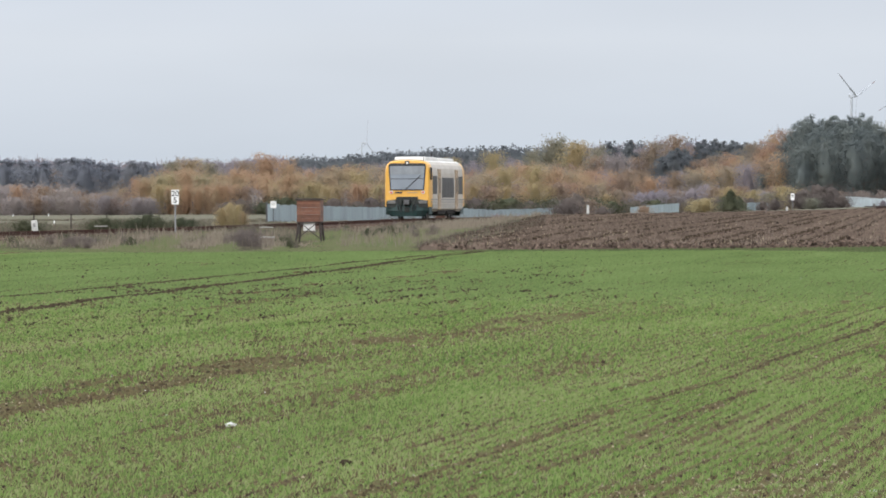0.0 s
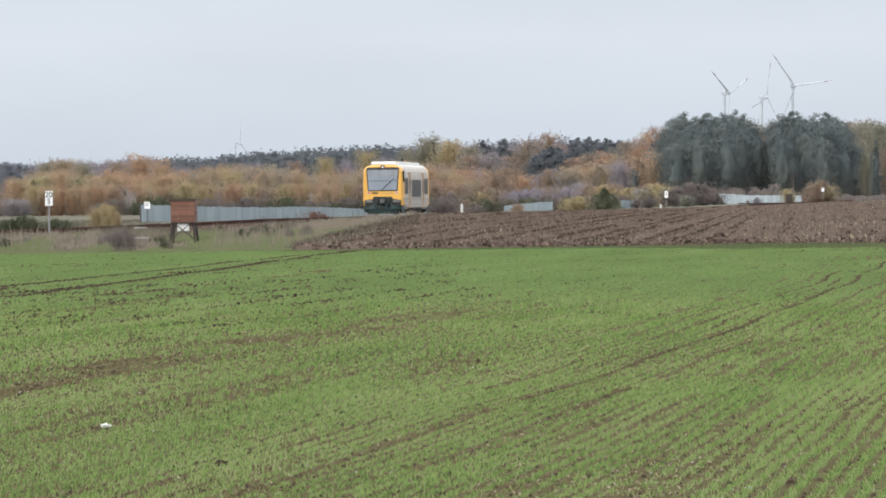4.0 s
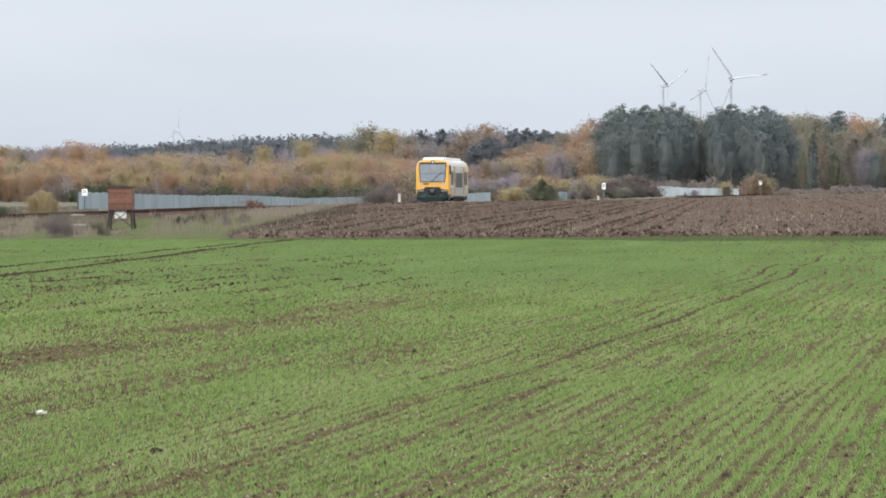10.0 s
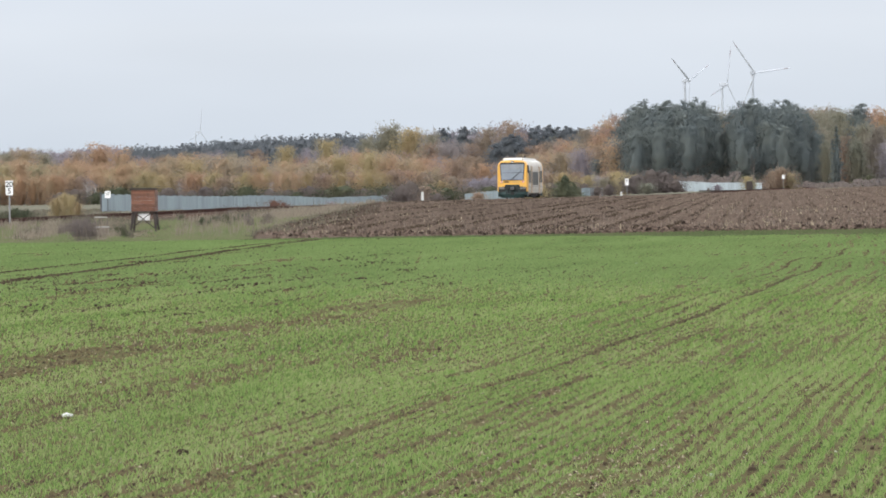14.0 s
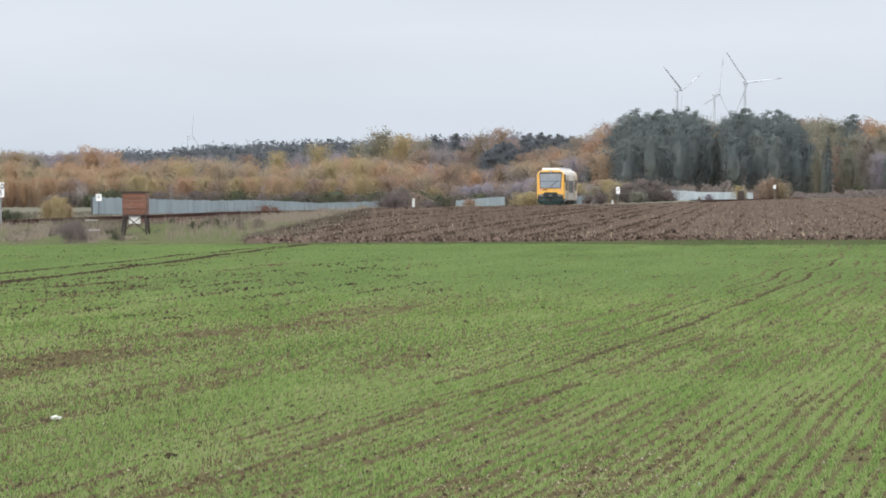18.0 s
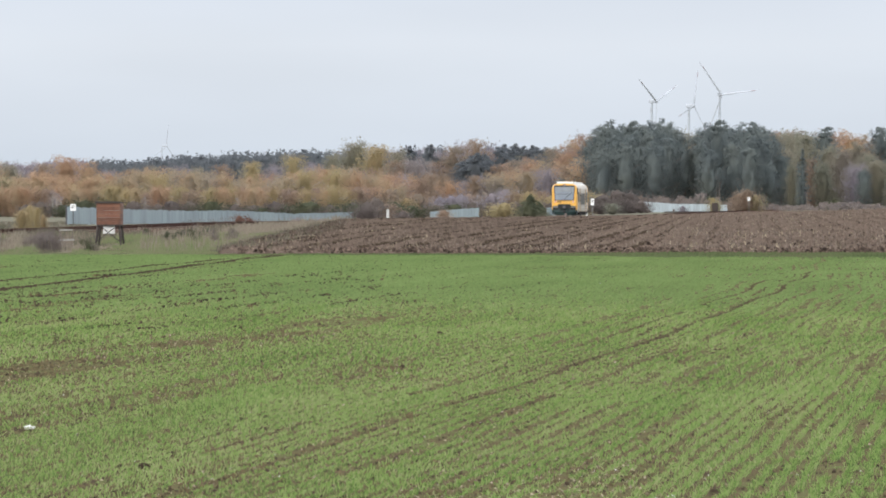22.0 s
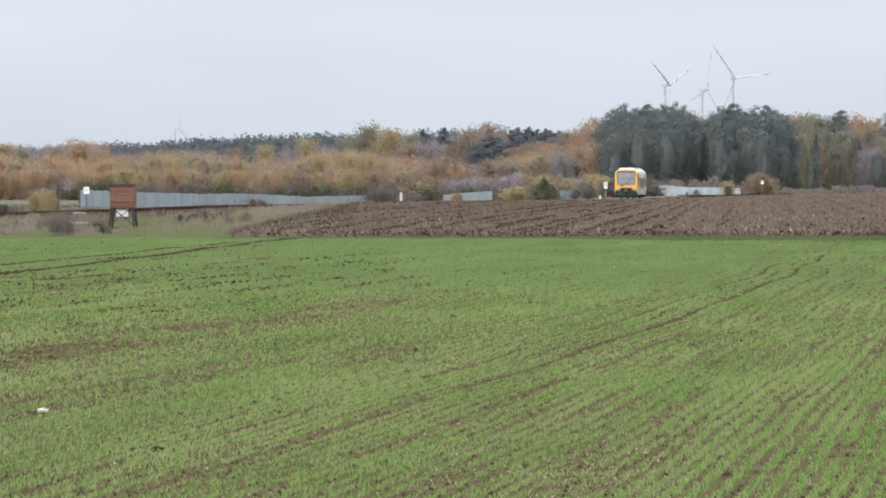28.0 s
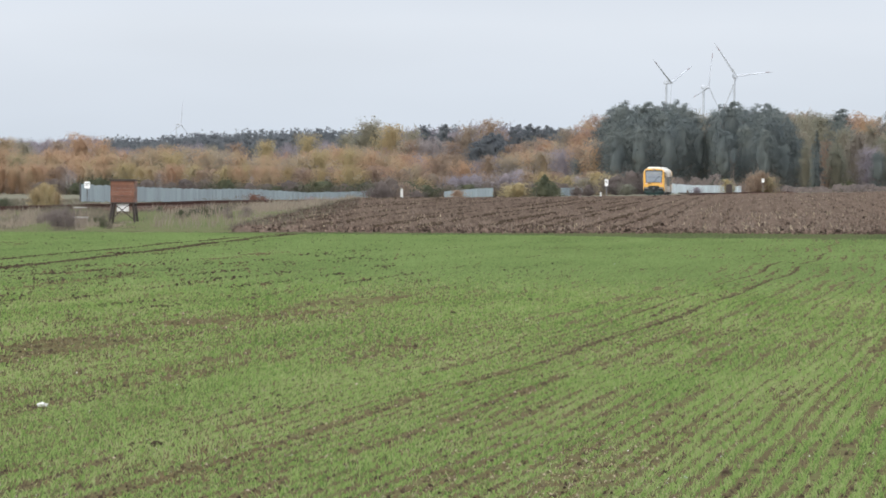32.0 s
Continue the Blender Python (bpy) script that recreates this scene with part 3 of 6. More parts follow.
def build_plough_litter():
    n = 17000
    y = FIELD_END + 1 + 560 * rng.random(n) ** 1.7
    b = -425 + 1300 * rng.random(n)
    y[:2600] = FIELD_END + 1.6 + 7 * rng.random(2600)
    x = y * b / BEAR
    ok = ploughed(x, y)
    x, y = x[ok], y[ok]
    s = 0.03 + 0.07 * rng.random(len(x)) ** 2.5
    z = land(x, y) + 0.08 + 0.15 * rng.random(len(x))
    tagged(lumps("soil_clods", np.stack([x, y, z], -1), s, M_CLOD2), "loose brown clods turned up by the plough", "soil", kind="stuff")
    # damp earth along the furrows, its dark colour also standing in for their shade
    k = np.arange(-36, 22)
    xs, ys = [], []
    for q0 in k * FURROW:
        y = FIELD_END + 4 + 470 * rng.random(620) ** 1.2
        x = q0 + FURROW_SLOPE * y + furrow_sway(q0, y) + np.interp(BEAR * (q0 / y + FURROW_SLOPE), [250, 450], [-0.24, 0.10]) + rng.normal(0, 1, len(y)) * np.interp(BEAR * (q0 / y + FURROW_SLOPE), [-400, 200, 430], [0.13, 0.10, 0.035])
        ok = ploughed(x, y) & (BEAR * x / y < 860) & (field_noise(y / 30, y * 0 + q0, 44) > 0.10 + 0.5 * lattice(int(q0 * 7) + np.zeros(len(y), np.int64), np.zeros(len(y), np.int64), 3))
        xs.append(x[ok])
        ys.append(y[ok])
    x, y = np.concatenate(xs), np.concatenate(ys)
    s = (0.022 + 0.040 * rng.random(len(x)) ** 2) * np.interp(BEAR * x / y, [100, 420, 560], [1.0, 0.7, 0.45])
    tagged(lumps("furrow_soil", np.stack([x, y, land(x, y) + np.interp(BEAR * x / y, [250, 420], [0.23, 0.14]) + 0.07 * rng.random(len(x))], -1), s, M_CLOD), "damp earth along the furrows, darkened for their shade", "soil", kind="stuff")
    def stubble(name, n, mat, label, longest, share):
        y = FIELD_END + 3 + 560 * rng.random(n) ** 1.5
        b = -425 + 1300 * rng.random(n)
        x = y * b / BEAR
        q = x - FURROW_SLOPE * y
        keep = ploughed(x, y) & (0.6 * field_noise(q / 0.3, y / 40, 9) + 0.4 * field_noise(x / 2.2, y / 20, 10) + 0.25 * rng.random(n) > share * np.interp(b, [-400, -100, 200, 420, 540, 800], [0.72, 0.90, 1.12, 0.92, 0.88, 1.0]))
        x, y = x[keep], y[keep]
        n = len(x)
        base = np.stack([x, y, land(x, y) + 0.10 + 0.10 * rng.random(n)], -1)
        ln, w = 0.04 + longest * rng.random(n) ** 1.6, 0.008 + 0.011 * rng.random(n)
        a = rng.random(n) * 6.283
        lean = 0.1 + 1.2 * rng.random(n) ** 1.4
        top = base + np.stack([np.cos(a) * np.sin(lean), np.sin(a) * np.sin(lean), np.cos(lean)], -1) * ln[:, None]
        off = np.stack([w, np.zeros(n), w * 0.6], -1)
        q = np.stack([base - off, base + off, top + off * 0.8, top - off * 0.8], 1)
        tagged(many_quads(name, q, mat), label, "stubble", kind="stuff")

    stubble("maize_stubble", 15000, M_STRAW, "pale straw and stubble standing on the tilled soil", 0.19, 0.80)
    stubble("old_stubble", 34000, M_OLDSTRAW, "grey-brown weathered stubble standing on the tilled soil", 0.17, 0.58)


build_plough_litter()


# ---------------------------------------------------------------- young wheat
def row_x(y):
    sway = np.clip((y - 70.0) / 50.0, 0, 1) * (0.06 * np.sin(y / 5.3) + 0.05 * np.sin(y / 8.9 + 1.2))       # the drill wavers over the swells
    return ROW_A * (y - 60.0) + ROW_B * (y - 60.0) ** 2 + sway


def fan(y):
    """East of the main wheel mark the rows draw together a little."""
    return 1.0 - 0.0021 * 22.0 * np.tanh((y - 60.0) / 22.0)


def row_pos(q, y):
    return np.where(q > -0.98, -0.98 + (q + 0.98) * fan(y), q) + row_x(y)


def row_q(x, y):
    q = x - row_x(y)
    return np.where(q > -0.98, -0.98 + (q + 0.98) / fan(y), q)


# wheel marks: across the rows, half width, how broken
WHEEL_LINES = [(-0.98, 0.064, 0.06), (3.25, 0.12, 0.05), (-1.65, 0.06, 0.36), (-0.31, 0.065, 0.40), (0.75, 0.05, 0.5), (-4.2, 0.05, 0.55), (-8.2, 0.05, 0.6), (-10.1, 0.05, 0.65),
               (2.29, 0.036, 0.3), (2.74, 0.034, 0.42), (-13.0, 0.06, 0.4)] + [(0.17 * k, 0.032, 0.40 + 0.02 * (k % 7)) for k in (-15, -12, -8, 1, 3, 7, 9, 12, 14, 20, 23, 26, 30, 33)]
# bare streaks: across the rows, half width, from and to, how bare
STREAKS = [(-6.3, 0.95, 60, 155, 0.27), (-13.0, 0.45, 100, 180, 0.30), (-2.6, 0.5, 50, 66, 0.32), (-15.2, 0.7, 150, 235, 0.26), (-3.6, 0.3, 47, 56, 0.24),
           (-10.8, 0.3, 120, 190, 0.18), (1.4, 0.35, 45, 60, 0.14), (-1.3, 0.3, 48, 58, 0.18), (2.0, 0.3, 60, 90, 0.12)]
HEADLAND = [(-13.74, 0.0228, 0.20), (-18.1, 0.0357, 0.12)]      # marks along the far headland: x at y = 0, slope, half width


LUSH = [(3.06, 82, 0.55, 9, 0.30), (3.9, 95, 0.5, 10, 0.25), (1.6, 120, 0.7, 14, 0.2)]      # greener spots: x, y, half width, half length, how much


def bare(q, y):
    """How bare the soil is, in streaks along the rows."""
    a = field_noise(q / 1.3 + 40, y / 18, 11)
    b = field_noise(q / 0.26, y / 7, 12)
    c = field_noise(q / 4.5 + 9, y / 60, 13)
    v = 0.28 * a + 0.36 * b + 0.26 * c
    for q0, half, y0, y1, k in STREAKS:
        v = v + k * np.exp(-((q - q0) / half) ** 2) * np.clip((y - y0) / 8, 0, 1) * np.clip((y1 - y) / 12, 0, 1)
    for x0, y0, hx, hy, k in LUSH:
        v = v - k * np.exp(-((row_pos(q, y) - x0) / hx) ** 2 - ((y - y0) / hy) ** 2)
    return v


def wheat_band(y0, y1, step, blades, tall, wide, row=0.17, stray=0.033, fade=(0.0, 0.0)):
    """Seedlings from y0 to y1, thinning out over the fade lengths at both ends, where the next band takes over."""
    b0, b1 = -1215.0, 840.0
    qa = [y * b / BEAR - row_x(y) for y in np.linspace(y0, y1, 9) for b in (b0, b1)]
    q_rows = np.arange(math.floor(min(qa) / row), math.ceil(max(qa) / row)) * row
    Q, y = np.meshgrid(q_rows, np.arange(y0, y1, step))
    Q0, y = Q.ravel(), y.ravel()
    y = y + rng.random(len(y)) * step
    Q = Q0 + rng.normal(0, stray, len(Q0)) + 0.06 * (field_noise(Q0 * 3, y / 6, 17) - 0.5)
    x = row_pos(Q, y)
    b = BEAR * x / y
    keep = (y < y1) & (b > b0) & (b < b1)
    keep &= rng.random(len(y)) < np.clip((y - y0) / max(fade[0], 0.01), 0, 1) * np.clip((y1 - y) / max(fade[1], 0.01), 0, 1)
    for q0, half, broken in WHEEL_LINES:
        wider = np.interp(y, [60, 85, 160], [1.0, 0.85, 1.15]) if -2 < q0 < -0.9 else np.interp(y, [70, 160], [1.0, 0.8 if half > 0.05 else 1.15])
        keep &= (np.abs(Q - q0) > half * wider) | (field_noise(y / 5, y * 0 + q0, 21) < broken)
    for x0, sl, half in HEADLAND:
        d = x - x0 - sl * y
        keep &= (np.abs(d) > half) | (y < 95)
        keep &= (d < 0) | (d > half * 5) | (y < 95) | (rng.random(len(y)) < 0.42 + 0.5 * d / (half * 5))       # thin wheat on the trodden shoulder
    keep &= bare(Q0, y) < 0.47 + 0.34 * rng.random(len(Q)) + np.interp(y, [50, 80, 150], [0.04, 0.01, 0.08]) + 0.13 * np.clip((y - 62) / 35, 0, 1) * np.clip(BEAR * x / y / 250, 0, 1)
    x, y, Q = x[keep], y[keep], Q[keep]
    n = len(x)
    vigour = (0.70 + 0.6 * field_noise(Q / 0.7, y / 9, 18)) * np.where(np.abs(Q - WHEEL_LINES[0][0]) < 0.3, 0.88, 1.0)
    for x0, sl, half in HEADLAND:
        vigour = vigour * np.where((np.abs(x - x0 - sl * y) < half + 0.5) & (y > 95), 0.85, 1.0)
    quads = []
    z = land(x, y)
    for k in range(blades):
        a = rng.random(n) * 6.283
        lean = 0.25 + 0.75 * rng.random(n)
        h = tall * vigour * (0.55 + 0.65 * rng.random(n))
        w = wide * (0.6 + 0.8 * rng.random(n))
        bx, by = x + rng.normal(0, 0.012 + wide * 0.4, n), y + rng.normal(0, 0.02, n)
        base = np.stack([bx, by, z - 0.004], -1)
        mid = base + np.stack([np.cos(a) * np.sin(lean) * h * 0.5, np.sin(a) * np.sin(lean) * h * 0.5, h * 0.62], -1)
        tip = base + np.stack([np.cos(a) * np.sin(lean) * h * 1.15, np.sin(a) * np.sin(lean) * h * 1.15, h * (0.55 + 0.45 * np.cos(lean))], -1)
        side = np.stack([-np.sin(a) * 0.4 + 0.75, np.cos(a) * 0.4, np.zeros(n)], -1) * w[:, None]
        quads.append(np.stack([base - side * 0.4, mid + side * 0.6, tip, mid - side * 0.6], 1))
    return np.concatenate(quads)


wheat = np.concatenate([wheat_band(40, 94, 0.07, 4, 0.044, 0.0052, row=0.13, stray=0.019, fade=(0, 26)), wheat_band(68, 165, 0.15, 3, 0.048, 0.0105, fade=(26, 36))])
tagged(many_quads("young_wheat", wheat, M_WHEAT), "rows of short green winter wheat seedlings", "wheat", kind="stuff")
tagged(many_quads("distant_wheat", wheat_band(129, FIELD_END + 1, 0.30, 3, 0.046, 0.027, fade=(36, 0)), M_WHEATFAR), "even green winter wheat towards the far edge of the field", "wheat", kind="stuff")



def grains(name, x, y, s, material, label):
    """Tiny angular crumbs: three faces over the soil."""
    n = len(x)
    a = rng.random(n)[:, None] * 6.283 + np.array([0, 2.1, 4.2])[None] + rng.normal(0, 0.3, (n, 3))
    r = s[:, None] * (0.7 + 0.8 * rng.random((n, 3)))
    z = land(x, y)
    foot = np.stack([x[:, None] + np.cos(a) * r, y[:, None] + np.sin(a) * r, np.repeat(z[:, None], 3, 1) - 0.002], -1)
    top = np.stack([x, y, z + s * (0.5 + 0.8 * rng.random(n))], -1)[:, None, :]
    v = np.concatenate([foot, top], 1).reshape(-1, 3)
    f = (np.array([(0, 1, 3), (1, 2, 3), (2, 0, 3)])[None] + (np.arange(n) * 4)[:, None, None]).reshape(-1, 3)
    me = bpy.data.meshes.new(name)
    me.vertices.add(len(v))
    me.vertices.foreach_set("co", v.astype(np.float32).ravel())
    me.loops.add(len(f) * 3)
    me.loops.foreach_set("vertex_index", f.astype(np.int32).ravel())
    me.polygons.add(len(f))
    me.polygons.foreach_set("loop_start", np.arange(0, len(f) * 3, 3, dtype=np.int32))
    me.materials.append(material)
    me.update(calc_edges=True)
    tagged(new(name, me), label, "soil", kind="stuff")


def build_field_soil():
    """Crumbs of soil: in the bare streaks, thrown up along the wheel marks, and single dark clods."""
    def crumbs(name, x, y, s, mat, label):
        b = BEAR * x / y
        ok = (b > -1215) & (b < 840) & (y > 41) & (y < FIELD_END)
        x, y, s = x[ok], y[ok], s[ok]
        tagged(lumps(name, np.stack([x, y, land(x, y) + 0.45 * s], -1), s, mat), label, "soil", kind="stuff")
    n = 70000
    y = 41 + 270 * rng.random(n) ** 1.6
    b = -1215 + 2050 * rng.random(n)
    x = y * b / BEAR
    k = bare(row_q(x, y), y) + 0.30 * rng.random(n) > 0.80 + 0.10 * np.clip((y - 62) / 35, 0, 1) * np.clip(b / 250, 0, 1)
    x, y = x[k], y[k]
    s = (0.005 + 0.015 * rng.random(len(x)) ** 3) * np.interp(y, [40, 100, 300], [0.9, 1.1, 1.6])
    crumbs("bare_soil_crumbs", x, y, s, M_CRUMB, "brown crumbly soil showing in streaks between the wheat")
    xs, ys, ss = [], [], []
    for q0, half, broken in WHEEL_LINES:
        y = 41 + 190 * rng.random(1800 if -2 < q0 < -0.9 else (1000 if broken < 0.1 else (700 if half > 0.04 else 12))) ** 1.2
        y = y[(field_noise(y / 5, y * 0 + q0, 21) >= broken)]
        xs.append(row_pos(q0, y) + rng.normal(0, half * 0.6, len(y)))
        ys.append(y)
        ss.append((0.008 if broken < 0.1 else 0.007) + 0.012 * rng.random(len(y)) ** 2)
    xs, ys, ss = np.concatenate(xs), np.concatenate(ys), np.concatenate(ss) * 0.7
    q = row_q(xs, ys)
    ss = ss * np.where(np.abs(q + 1.3) < 0.7, np.interp(ys, [60, 160], [1.0, 1.3]), 1.0)
    # dark clod colour paints the ruts' shade, on a larger share farther out
    k = rng.random(len(xs)) < np.where(np.abs(q - WHEEL_LINES[0][0]) < 0.3, np.interp(ys, [60, 90], [0.15, 0.85]), 0.6)
    crumbs("wheel_mark_soil", xs[k], ys[k], ss[k], M_CLOD, "soil thrown up along the wheel marks, darkened for the ruts' shade")
    crumbs("wheel_mark_crumbs", xs[~k], ys[~k], ss[~k], M_CRUMB, "brown soil crumbled along the wheel marks")
    # broken clods lying in short rows where the harrow dragged them
    n = 560
    cy = np.concatenate([100 + 150 * rng.random(n), 46 + 55 * rng.random(70)])
    cq = np.concatenate([-6.5 - 12.0 * rng.random(n), -8.0 + 10 * rng.random(70)])
    cq = np.where(rng.random(n + 70) < 0.7, np.round(cq / 1.35) * 1.35, cq)
    far = np.arange(n + 70) < n
    k = field_noise(cq / 2.2, cy / 22, 83) > np.where(far, 0.40, 0.45)
    cq, cy, far = cq[k], cy[k], far[k]
    many = (4 + 22 * rng.random(len(cq)) ** 2).astype(int)
    e = np.repeat(np.arange(len(cq)), many)
    y = cy[e] + rng.normal(0, 1, len(e)) * np.where(far[e], 1.3, 0.4)
    x = row_pos(cq[e], y) + rng.normal(0, 1, len(e)) * np.where(far[e], 0.10, 0.05)
    s = (0.012 + 0.020 * rng.random(len(e)) ** 2) * np.where(far[e], np.interp(y, [100, 150, 240], [1.05, 1.4, 1.65]), 0.55)
    k = (BEAR * x / y < -60 - 240 * rng.random(len(x))) | (y < 100)
    x, y, s = x[k], y[k], s[k]
    k = rng.random(len(x)) < 0.8
    crumbs("dragged_clods", x[k], y[k], s[k], M_CLOD, "broken dark clods lying in short rows in the wheat")
    crumbs("dragged_crumbs", x[~k], y[~k], s[~k], M_CRUMB, "crumbled brown soil in short rows in the wheat")
    xs, ys, ss = [], [], []
    for x0, sl, half in HEADLAND:
        y = 95 + (FIELD_END - 95) * rng.random(4200 if half > 0.1 else 2000)
        xs.append(x0 + sl * y + rng.normal(0, half * 0.55, len(y)))
        ys.append(y)
        ss.append(0.010 + 0.016 * rng.random(len(y)) ** 2)
    crumbs("headland_soil", np.concatenate(xs), np.concatenate(ys), np.concatenate(ss), M_CLOD, "dark soil along the headland wheel marks")
    # the crumbly seedbed between the near rows
    n = 150000
    y = 41 + 75 * rng.random(n) ** 1.5
    x = y * (-1215 + 2050 * rng.random(n)) / BEAR
    k = bare(row_q(x, y), y) + 0.45 * rng.random(n) > 0.66
    x, y = x[k], y[k]
    for name, pick, mat, label in (("seedbed_crumbs", 0.62, M_CRUMB, "crumbly brown seedbed between the wheat rows"), ("damp_crumbs", 0.93, M_CLOD, "dark crumbs between the wheat rows"),
                                   ("straw_bits", 1.0, M_STRAW, "bits of old straw on the seedbed")):
        f = lattice((x * 1e4).astype(np.int64), (y * 1e3).astype(np.int64), 71)
        lo = {0.62: 0.0, 0.93: 0.62, 1.0: 0.93}[pick]
        b = BEAR * x / y
        dry = np.where((b > -120) & (b < 320) & (y < 66), 0.11, 0.0)           # more old straw in one dry corner
        g = (f >= lo - (dry if lo > 0.9 else 0)) & (f < pick - (dry if pick == 0.93 else 0))
        grains(name, x[g], y[g], (0.004 + 0.010 * rng.random(g.sum()) ** 2) * np.interp(y[g], [41, 115], [0.9, 1.5]), mat, label)
    n = 9000
    y = 41 + 60 * rng.random(n) ** 1.3
    x = y * (-1215 + 2050 * rng.random(n)) / BEAR
    crumbs("small_clods", x, y, 0.005 + 0.012 * rng.random(n) ** 3, M_CLOD, "small dark crumbs of earth between the seedlings")
    n = 420
    y = 41 + 75 * rng.random(n) ** 1.2
    x = y * (-1215 + 2050 * rng.random(n)) / BEAR
    crumbs("pebbles", x, y, 0.003 + 0.006 * rng.random(n) ** 4, M_STONEWHITE, "tiny pale pebbles scattered over the soil")
    n = 15000
    y = 42 + 268 * rng.random(n) ** 1.5
    b = -1215 + 2050 * rng.random(n)
    x = y * b / BEAR
    k = (rng.random(n) < np.interp(b, [-1200, -300, 200, 800], [1.0, 0.8, 0.35, 0.3])) & (field_noise(x / 2.5, y / 16, 19) + 0.25 * rng.random(n) > np.where(y > 105, np.interp(b, [-250, 100], [0.53, 0.70]), 0.66))
    x, y = x[k], y[k]
    crumbs("field_clods", x, y, (0.010 + 0.026 * rng.random(len(x)) ** 4) * np.interp(y, [40, 100, 118, 230, 300], [0.6, 0.75, 1.05, 1.25, 1.2]), M_CLOD, "single dark clods of earth among the wheat")


build_field_soil()


def lump_thing(name, b, y, size, material, label, category, flat=0.6):
    bm = bmesh.new()
    bmesh.ops.create_icosphere(bm, subdivisions=2, radius=1.0)
    for v in bm.verts:
        k = 1 + 0.35 * (noise.noise(v.co * 1.7 + Vector((b, y, 0))))
        v.co = Vector((v.co.x * size * k, v.co.y * size * k * 0.8, max(-0.3, v.co.z * flat * k) * size))
    ob = from_bm(name, bm, material)
    x = y * b / BEAR
    ob.matrix_world = pose(x, y, land_z(x, y) + 0.25 * size * flat)
    tagged(ob, label, category, "%ss in the field" % category)


lump_thing("white_stone", -764, EYE * BEAR / 391, 0.046, M_STONEWHITE, "small white stone lying among the wheat rows", "stone")
lump_thing("pale_stone", 373, EYE * BEAR / 509, 0.022, M_STONEWHITE, "small pale stone on bare soil in the field", "stone")
lump_thing("pale_stone", 447, EYE * BEAR / 350, 0.014, M_STONEWHITE, "small pale stone on bare soil in the field", "stone")
lump_thing("pale_stone", 248, EYE * BEAR / 133, 0.035, M_STONEWHITE, "small pale stone among far wheat rows", "stone")
for b, r, s in ((-393, 197, 0.055), (-37, 224, 0.05), (346, 341, 0.035), (450, 501, 0.04), (-513, 437, 0.035), (658, 388, 0.03), (-560, 460, 0.05)):
    lump_thing("soil_clod", b, EYE * BEAR / r, s, M_CLOD, "dark clod of earth standing out of the wheat", "soil clod", 0.7)


# ---------------------------------------------------------------- railway line
def build_track():
    root = empty("railway_track", Matrix(), "single railway track, rusty rails on a low brown ballast bank", "railway track", kind="structure")
    ys = np.concatenate([np.arange(230, 1500, 6.0), np.arange(1500, 2300, 25.0)])
    turn = math.atan(TRACK_SLOPE)
    cs, sn = math.cos(turn), math.sin(turn)

    def loft(name, outline, material, label="", closed=False):
        V, faces, m = [], [], len(outline)
        for y in ys:
            for (o, z) in outline:
                V.append((track_x(y) + o * cs, y - o * sn, float(rail_z(y)) + z))
        for i in range(len(ys) - 1):
            for j in range(m if closed else m - 1):
                k = (j + 1) % m
                faces.append((i * m + j, i * m + k, (i + 1) * m + k, (i + 1) * m + j))
        return sheet(name, V, faces, material, root, label)

    loft("ballast_bank", [(-4.2, -1.1), (-2.0, -0.22), (-1.5, -0.17), (1.5, -0.17), (2.0, -0.22), (4.2, -1.1)], M_BALLAST, "brown ballast bank")
    prof = [(-0.065, -0.15), (0.065, -0.15), (0.065, -0.135), (0.012, -0.12), (0.012, -0.04), (0.036, -0.03), (0.036, 0.0), (-0.036, 0.0),
            (-0.036, -0.03), (-0.012, -0.04), (-0.012, -0.12), (-0.065, -0.135)]
    for o in (-0.7525, 0.7525):
        loft("rail", [(o + a, z) for a, z in prof], M_RAIL, "rusty steel rail", True)
    sl = []
    for y in np.arange(330, 700, 0.65):
        c = []
        for dx, dy in ((-1.3, -0.13), (1.3, -0.13), (1.3, 0.13), (-1.3, 0.13)):
            c.append((track_x(y) + dx * cs + dy * sn, y - dx * sn + dy * cs, float(rail_z(y)) - 0.151))
        sl.append(c)
        sl.append([(c[0][0], c[0][1], c[0][2] - 0.06), (c[1][0], c[1][1], c[1][2] - 0.06), c[1], c[0]])
    ob = many_quads("sleepers", np.array(sl), M_SLEEPER, root, "dark wooden sleepers")
    ob["kind"] = "stuff"


build_track()


def tufts(name, x, y, tall, wide, material, label, blades=9, spread=0.16, base=None):
    """Tussocks: a bunch of bent blades at each place."""
    n = len(x)
    z = land(x, y) if base is None else base
    each = np.repeat(np.arange(n), blades)
    m = len(each)
    a = rng.random(m) * 6.283
    lean = 0.06 + 0.55 * rng.random(m) ** 1.5
    h = (tall[each] if isinstance(tall, np.ndarray) else tall) * (0.45 + 0.65 * rng.random(m))
    w = wide * (0.5 + rng.random(m))
    b = np.stack([x[each] + rng.normal(0, spread, m), y[each] + rng.normal(0, spread * 1.8, m), z[each] - 0.01], -1)
    mid = b + np.stack([np.cos(a) * np.sin(lean) * h * 0.35, np.sin(a) * np.sin(lean) * h * 0.35, h * 0.6], -1)
    tip = b + np.stack([np.cos(a) * np.sin(lean) * h, np.sin(a) * np.sin(lean) * h, h * np.cos(lean)], -1)
    s = np.stack([w, w * 0.3, np.zeros(m)], -1)
    tagged(many_quads(name, np.stack([b - s * 0.5, mid + s * 0.6, tip, mid - s * 0.6], 1), material), label, "grass", kind="stuff")


